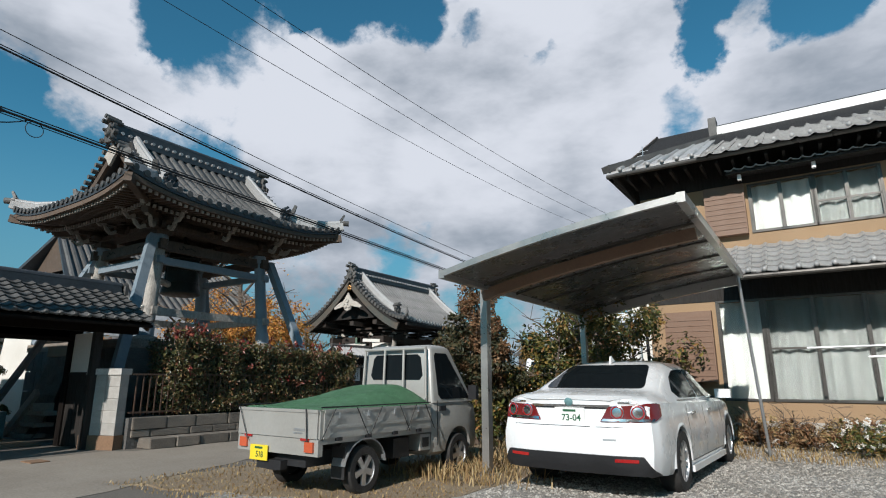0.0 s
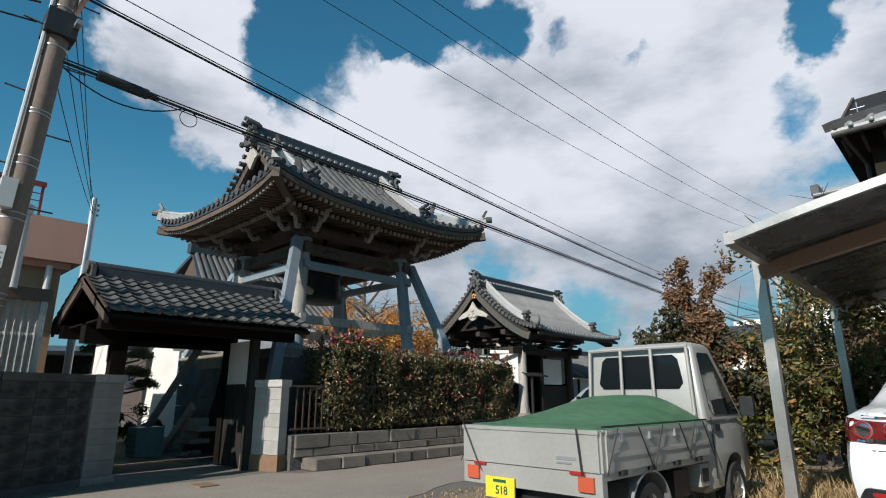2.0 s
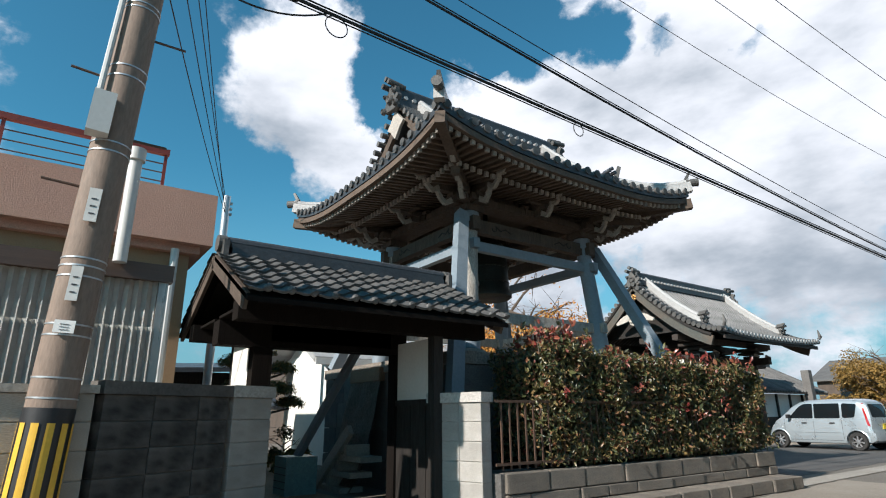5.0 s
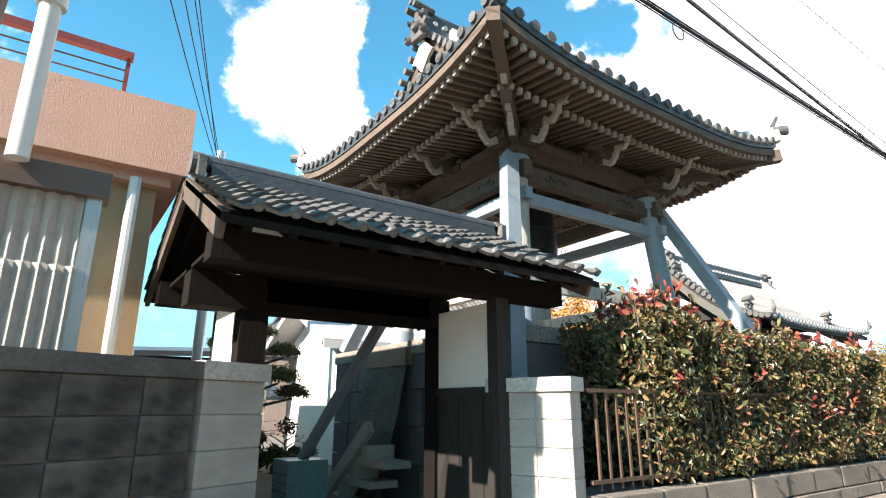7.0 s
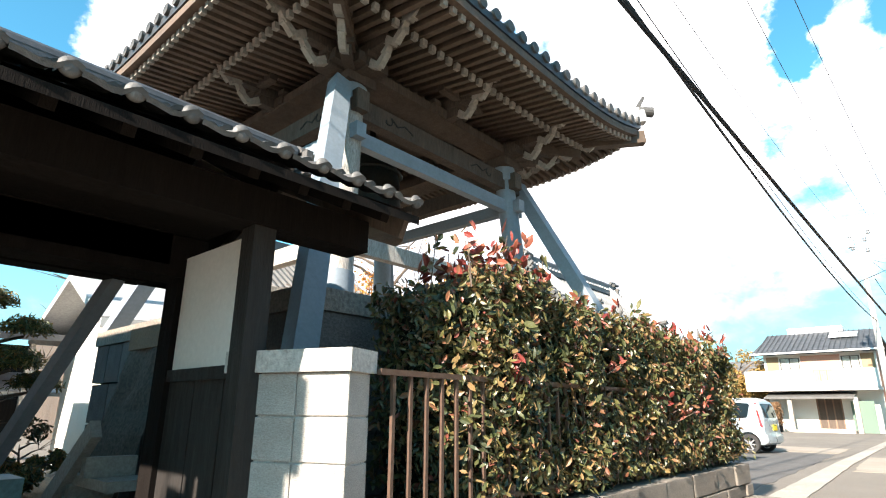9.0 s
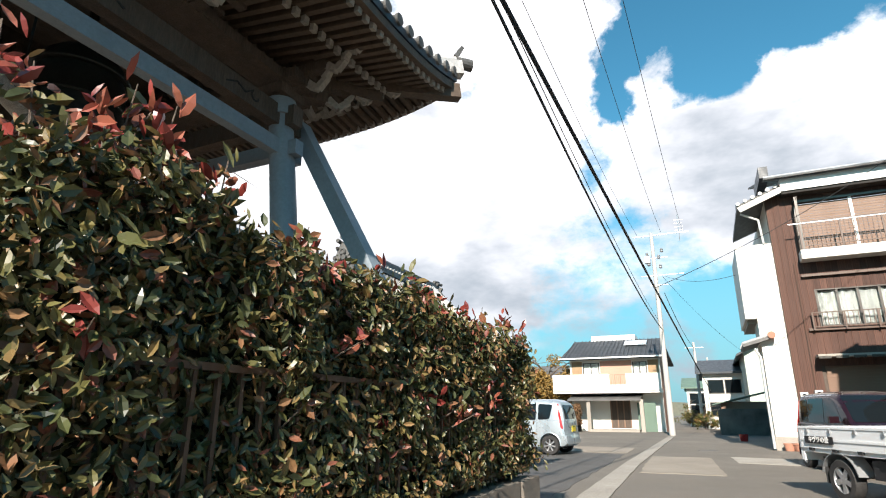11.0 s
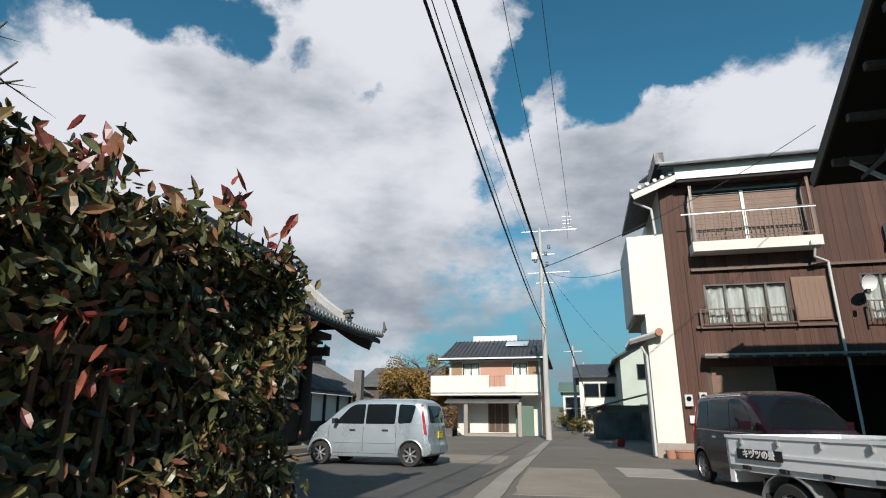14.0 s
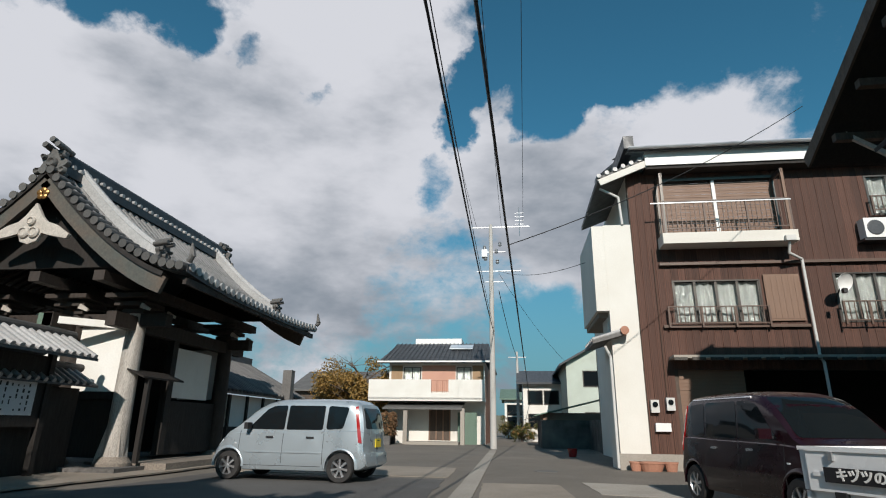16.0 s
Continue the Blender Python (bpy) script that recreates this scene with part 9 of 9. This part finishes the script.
# bushes behind the carport and beside the house
tree("shrub_tree", -4.7, 11.4, 3.2, 0.06, 1.5, 7500, SHRUB_LEAF, 0.10, "leafy evergreen shrub with yellowing leaves behind the carport", 0.1, 1.0, 3, 12, 0.5, 0.4, 40)
tree("shrub_tree", -3.9, 12.0, 3.3, 0.06, 1.5, 6000, SHRUB_LEAF, 0.10, "leafy evergreen shrub with orange leaves beside the carport", 0.1, 1.0, 4, 12, 0.5, 0.4, 36)
tree("shrub_tree", -3.4, 11.8, 2.2, 0.05, 1.1, 3600, RUST, 0.08, "rust-leaved shrub beside the house wall", 0.1, 1.0, 5, 10, 0.5, 0.4, 26)
tree("shrub_tree", -5.3, 9.6, 2.0, 0.06, 0.95, 5200, SHRUB_LEAF, 0.09, "low spreading evergreen shrub beside the lane", 0.1, 0.9, 6, 12, 0.4, 0.4, 34)
tree("young_tree", -4.1, 11.9, 5.0, 0.05, 1.0, 900, SHRUB_LEAF, 0.12, "thin young tree with sparse yellowing leaves", 0.5, 1.2, 7, 10, 1.0, 0.5, 24)
# conifer with upright brown top
tree("conifer", -5.56, 9.41, 2.7, 0.09, 0.95, 9000, PINE_LEAF, 0.085, "dark layered conifer beside the lane", 0.3, 0.45, 8, 24, 0.05, 0.35, 80, False)
tree("conifer", -5.18, 9.10, 3.16, 0.06, 0.42, 9000, RUST, 0.07, "narrow browning conifer behind a darker one", 0.35, 1.5, 9, 26, 1.5, 0.4, 90, False)
tree("young_tree", -4.26, 11.55, 4.57, 0.05, 1.1, 2600, SHRUB_LEAF, 0.09, "pale-stemmed young tree with yellowing leaves above the carport", 0.3, 1.2, 77, 14, 1.1, 0.5, 44)
# autumn trees behind the tower, bare cherry, garden pines
tree("maple", -22.0, 17.2, 6.4, 0.14, 2.2, 8000, AUTUMN, 0.13, "autumn tree with thin orange leaves behind the tower", 0.35, 1.0, 10, 14, 0.7, 0.5, 40)
tree("maple", -19.4, 14.2, 5.8, 0.12, 2.3, 9000, AUTUMN, 0.12, "orange-leaved autumn tree behind the hedge", 0.3, 1.0, 11, 13, 0.6, 0.5, 36)
tree("maple", -18.4, 11.4, 4.3, 0.10, 1.6, 3600, AUTUMN, 0.11, "small orange-leaved autumn tree behind the tower base", 0.3, 1.0, 18, 13, 0.6, 0.5, 34)
tree("maple", -27.0, 25.5, 6.6, 0.15, 1.8, 3000, OCHRE, 0.14, "golden autumn tree beside the temple gate", 0.3, 1.0, 12, 13, 0.7, 0.5, 34)
tree("bare_tree", -25.0, 9.2, 4.8, 0.13, 2.6, 0, AUTUMN, 0.1, "bare cherry tree with fine twigs in the garden", 0.3, 1.0, 13, 16, 0.5)
tree("bare_tree", -24.5, 18.0, 12.0, 0.2, 2.4, 120, AUTUMN, 0.12, "tall bare tree behind the tower roof", 0.55, 1.0, 14, 14, 0.9)
tree("ochre_tree", -20.4, 50.5, 5.6, 0.2, 3.1, 16000, OCHRE, 0.2, "dense ochre-leaved tree beside the balcony house", 0.15, 0.9, 15, 16, 0.5, 0.4, 60)
tree("ochre_tree", -22.8, 51.0, 4.4, 0.16, 2.4, 8000, OCHRE, 0.2, "rounded ochre shrub beside the taller tree", 0.1, 0.9, 16, 14, 0.4, 0.4, 44)
tree("ochre_tree", -23.5, 58, 5.0, 0.16, 1.9, 3200, OCHRE, 0.22, "ochre tree behind the stone pillar", 0.2, 0.9, 17, 14, 0.4, 0.4, 34)
for i, (x, y, h) in enumerate(((-9.4, 56, 2.2), (-10.6, 66, 3.0), (-5.0, 70, 4.0))):
    tree("shrub_tree", x, y, h, 0.06, h * 0.5, 1500, SHRUB_LEAF, 0.16, "small garden shrub down the lane", 0.1, 0.9, 30 + i, 9, 0.4, 0.4, 20)
# cloud-pruned pine in the temple garden
pine = thing("garden_pine", -17.6, 4.3, 0, 0, "cloud-pruned pine with flat green pads", "tree")
bm = B()
tp = [Vector(p) for p in ((-17.6, 4.3, 0), (-17.5, 4.4, 0.8), (-17.7, 4.25, 1.5), (-17.55, 4.35, 2.3))]
for i, (a, b) in enumerate(zip(tp, tp[1:])):
    tube(bm, a, b, 0.1 - 0.02 * i, 0.08 - 0.02 * i, 8)
pads = ((-17.55, 4.35, 2.45, 0.34), (-17.6, 3.85, 2.2, 0.34), (-17.4, 4.8, 2.1, 0.3), (-17.7, 4.1, 1.75, 0.4), (-17.3, 4.7, 1.65, 0.38), (-17.6, 3.7, 1.45, 0.36), (-17.5, 5.05, 1.4, 0.3), (-17.6, 4.0, 1.05, 0.4))
for x, y, z, r_ in pads:
    tube(bm, (-17.55, 4.32, z - 0.25), (x, y, z - 0.08), 0.035, 0.02, 6)
part("trunk", bm, BARK, pine)
for x, y, z, r_ in pads:
    n_ = 1300
    D = rng.normal(0, 1, (n_, 3))
    D /= np.linalg.norm(D, axis=1, keepdims=True)
    D[:, 2] = np.abs(D[:, 2]) * 0.9 - 0.15
    leaves("needle_pad", SHRUB_LEAF, np.array((x, y, z)) + D * r_ * np.array((1.1, 1.1, 0.85)) * rng.uniform(0.3, 1, (n_, 1)), D + np.array((0, 0, 0.8)), 0.075, pine, rng, kind="stuff", aspect=0.3)
pine.location.y += 0.55
for i, (x, y, h, lf) in enumerate(((-15.2, 3.75, 1.0, PINE_LEAF), (-16.2, 4.2, 0.9, PINE_LEAF), (-18.4, 4.1, 1.9, PINE_LEAF), (-18.8, 5.0, 1.6, PINE_LEAF), (-16.6, 3.6, 1.3, PINE_LEAF), (-17.8, 5.7, 0.8, SHRUB_LEAF), (-17.0, 3.0, 1.6, PINE_LEAF), (-18.6, 5.0, 1.0, OCHRE), (-20.5, 5.2, 1.1, SHRUB_LEAF), (-15.6, 3.0, 0.8, SHRUB_LEAF), (-22, 4.2, 2.0, PINE_LEAF))):
    tree("garden_shrub", x, y, h, 0.04, h * 0.6, 3600, lf, 0.08, "clipped garden shrub beyond the gate", 0.1, 0.8, 40 + i, 9, 0.4, 0.4, 20)
# far clipped hedge beyond the van
fh = thing("hedge", -18.5, 45.0, 0, 0, "low reddish hedge beyond the forecourt", "hedge")
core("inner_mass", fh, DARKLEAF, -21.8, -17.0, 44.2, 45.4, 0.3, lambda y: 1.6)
P, N = shell(5200, -21.9, -16.9, 44.1, 45.5, 0.5, lambda y: 1.7, rng, 0.15, (0.15, 0.05, 0.3, 0.5))
leaves("foliage", RUST, P, N, 0.13, fh, rng, kind="stuff")
slab("hedge_base", fh, STONE_D, -21.8, -16.9, 43.9, 44.1, 0, 0.5)

# ---- ground surfaces ----


def patch(name, outline, z, material, label, category="pavement", wob=0.06, seed=0):
    """A thin sheet of ground with an uneven edge."""
    bm = B()
    vs = []
    for (x0, y0), (x1, y1) in zip(outline, outline[1:] + outline[:1]):
        n_ = max(2, int(math.hypot(x1 - x0, y1 - y0) / 0.35))
        for i in range(n_):
            x, y = x0 + (x1 - x0) * i / n_, y0 + (y1 - y0) * i / n_
            vs.append(bm.verts.new((x + wob * noise.noise((x * 1.7, y * 1.7, seed)), y + wob * noise.noise((x * 1.7, y * 1.7, seed + 9)), z)))
    f = bm.faces.new(vs)
    r = bmesh.ops.extrude_face_region(bm, geom=[f])
    for v in r["geom"]:
        if isinstance(v, bmesh.types.BMVert):
            v.co.z -= 0.03
    bmesh.ops.recalc_face_normals(bm, faces=bm.faces)
    bmesh.ops.triangulate(bm, faces=bm.faces[:])
    return tagged(part(name, bm, material), label, category, kind="structure")


patch("pavement", [(-10.2, -14), (-6.9, -14), (-6.5, 2.5), (-7.4, 5.4), (-8.3, 9.0), (-8.9, 13), (-10.15, 13.0), (-9.9, 10.6), (-9.95, 5.4), (-10.4, 5.0)], 0.006, CONCRETE, "worn tan concrete strip along the lane", wob=0.15)
patch("pavement_kerb", [(-10.05, 11.4), (-10.5, 11.4), (-10.75, 20), (-11.0, 39), (-10.7, 39), (-10.4, 20)], 0.02, CONCRETE_L, "pale concrete gutter strip along the lane", wob=0.02)
patch("road_patch", [(-17.0, 15.5), (-10.9, 13.2), (-11.2, 23.5), (-16.5, 24.0)], 0.006, ASPHALT_NEW, "dark asphalt forecourt", wob=0.1)
patch("road_patch", [(-16.5, 24.3), (-11.2, 24.0), (-11.3, 27.0), (-17.0, 27.6)], 0.010, CONCRETE, "pale repaired strip across the forecourt", wob=0.1)
patch("road_patch", [(-10.2, 18), (-8.6, 18), (-8.9, 23), (-10.4, 23)], 0.008, CONCRETE, "pale repaired strip of road", wob=0.1)
patch("road_patch", [(-8.3, 21.5), (-7.0, 21.2), (-7.1, 23.4), (-8.4, 23.6)], 0.008, CONCRETE_L, "pale concrete patch in the road", wob=0.06)
patch("pavement", [(-20.5, 18.5), (-17.6, 18.5), (-17.2, 23.0), (-17.2, 29), (-20.4, 29)], 0.06, CONCRETE, "raised concrete apron before the temple gate", wob=0.05)
patch("garden_ground", [(-26, 2.2), (-12.4, 3.2), (-12.4, 4.9), (-15, 5.0), (-19, 6.6), (-26, 6.6)], 0.012, SOIL, "bare earth of the temple garden", "ground")
patch("gravel_lot", [(-5.9, -8), (9, -8), (9, 12.78), (-3.0, 12.78), (-7.6, 12.7), (-7.0, 9.0), (-6.0, 4.6), (-5.2, 3.0)], 0.014, GRAVEL, "pale gravel parking ground with dry earth", "ground", 0.3)
patch("dry_verge", [(-6.9, 3.6), (-3.4, 4.4), (-3.1, 6.4), (-3.4, 12.5), (-7.4, 12.5), (-7.1, 8.6)], 0.02, SOIL, "dry earth verge with straw and weeds", "ground", 0.35, 3)
ld = part("manhole_cover", lathe(B(), [(0.3, 0.0), (0.3, 0.014), (0.26, 0.016)], 24, Matrix.Translation((-9.0, 26.5, 0))), STONE_D)
tagged(ld, "dark iron manhole cover in the road", "manhole cover")
gd = part("drain_grate", box(B(), -10.1, -9.75, 3.7, 3.95, 0.0, 0.02), BRICKY)
tagged(gd, "rusty iron drain cover in the concrete", "drain cover")

# pebbles over the lot
V, F = [], []
base = [(1, 0, 0), (-1, 0, 0), (0, 1, 0), (0, -1, 0), (0, 0, 0.8), (0, 0, -0.5)]
fc = [(0, 2, 4), (2, 1, 4), (1, 3, 4), (3, 0, 4), (2, 0, 5), (1, 2, 5), (3, 1, 5), (0, 3, 5)]
for i in range(15000):
    x, y = rng.uniform(-3.2, 2.2), rng.uniform(4.6, 12.3)
    s = rng.uniform(0.012, 0.034)
    a = rng.uniform(0, 6.28)
    ca, sa = math.cos(a), math.sin(a)
    o = len(V)
    k1, k2 = rng.uniform(0.6, 1.3, 2)
    for bx, by_, bz in base:
        px, py = bx * s * k1, by_ * s * k2
        V.append((x + px * ca - py * sa, y + px * sa + py * ca, 0.018 + bz * s * 0.7))
    F += [tuple(o + j for j in f) for f in fc]
gp_ = from_lists("pebbles", V, F, GRAVEL, None, kind="stuff")
tagged(gp_, "loose pale gravel stones on the parking ground", "gravel")


def blades(n, xs, ys, h, material, name, label, category):
    """Thin bent blades of grass."""
    V, F = [], []
    for i in range(n):
        x, y = xs(), ys()
        hh = h * rng.uniform(0.4, 1.2)
        a = rng.uniform(0, 6.28)
        d = np.array((math.cos(a), math.sin(a), 0))
        s = np.array((-d[1], d[0], 0)) * 0.006
        p = np.array((x, y, 0.015))
        b = p + d * hh * rng.uniform(0.1, 0.5) + np.array((0, 0, hh * 0.6))
        c = b + d * hh * rng.uniform(0.2, 0.6) + np.array((0, 0, hh * 0.3))
        o = len(V)
        V += [p - s, p + s, b + s, b - s, c]
        F += [(o, o + 1, o + 2, o + 3), (o + 3, o + 2, o + 4)]
    return tagged(from_lists(name, V, F, material, None, kind="stuff"), label, category)


blades(1700, lambda: rng.normal(-3.9, 0.5), lambda: rng.uniform(5.6, 9.5), 0.22, STRAW, "dry_grass", "tufts of dry straw-coloured grass beside the carport posts", "grass")
blades(2600, lambda: rng.uniform(-7.2, -3.3), lambda: rng.uniform(3.4, 6.0), 0.04, STRAW, "short_straw", "short dry straw on the verge", "grass")
blades(2600, lambda: rng.uniform(-3.4, 2.5), lambda: rng.uniform(9.8, 12.4), 0.12, STRAW, "dry_grass", "thin dry grass on the gravel", "grass")
# withered border under the house windows with white chrysanthemums
for i in range(15):
    x = -1.5 + 0.27 * i
    tree("withered_shrub", x, 11.9 + 0.35 * math.sin(i * 2.1), rng.uniform(0.6, 0.85), 0.02, 0.42, 620, RUST if i % 3 else STRAW, 0.07, "withered brown border shrub under the windows", 0.1, 0.9, 60 + i, 8, 0.6, 0.5, 14)
for i in range(4):
    x = 0.45 + 0.3 * i
    fl = thing("chrysanthemum", x, 11.0 + 0.12 * (i % 2), 0, 0, "bushy white chrysanthemum in flower", "flower", "white chrysanthemums")
    n_ = 26
    C = np.stack([x + rng.normal(0, 0.2, n_), 11.0 + rng.normal(0, 0.16, n_), rng.uniform(0.2, 0.6, n_)], 1)
    Q, M = [], []
    for c in C:
        for q in range(16):
            a = rng.uniform(0, 6.28)
            Q.append(c)
            M.append((math.cos(a), math.sin(a), 0.9))
    leaves("petals", PETAL, Q, M, 0.045, fl, rng, kind="stuff", spread=0.3, aspect=0.5)
    D = rng.normal(0, 1, (500, 3))
    leaves("foliage", SHRUB_LEAF, np.array((x, 11.0, 0.28)) + D * np.array((0.18, 0.16, 0.13)), D, 0.06, fl, rng, kind="stuff")
# laundry poles before the house
lp = thing("laundry_stand", 1.2, 11.4, 0, 0, "metal laundry stand with two drying poles", "laundry stand")
for x in (1.35, 3.6):
    part("stand_post", tube(B(), (x, 11.5, 0), (x, 11.5, 1.75), 0.02, 0.02, 8), STEEL, lp)
    part("stand_arm", tube(B(), (x, 11.3, 1.72), (x, 11.7, 1.66), 0.015, 0.015, 8), STEEL, lp)
part("drying_pole", tube(B(), (-0.1, 11.42, 1.74), (4.0, 11.42, 1.78), 0.018, 0.018, 10), STEEL, lp)
part("drying_pole", tube(B(), (0.75, 11.62, 1.58), (4.0, 11.62, 1.62), 0.016, 0.016, 10), STEEL, lp)

# ---- wooded hills on the skyline ----
bm = B()
prev = None
for i in range(121):
    a = radians(-70 + 140 * i / 120 + 12)
    d = 700
    h = 14 + 16 * abs(noise.noise((i * 0.06, 2, 0))) + 5 * noise.noise((i * 0.4, 7, 0))
    x, y = -math.sin(a) * d, math.cos(a) * d
    cur = (bm.verts.new((x, y, -2)), bm.verts.new((x * 1.02, y * 1.02, h)), bm.verts.new((x * 1.2, y * 1.2, h * 0.6)))
    if prev:
        bm.faces.new((prev[0], cur[0], cur[1], prev[1]))
        bm.faces.new((prev[1], cur[1], cur[2], prev[2]))
    prev = cur
tagged(part("backdrop", bm, HILL), "low wooded hills far off on the skyline", "hill", kind="structure")
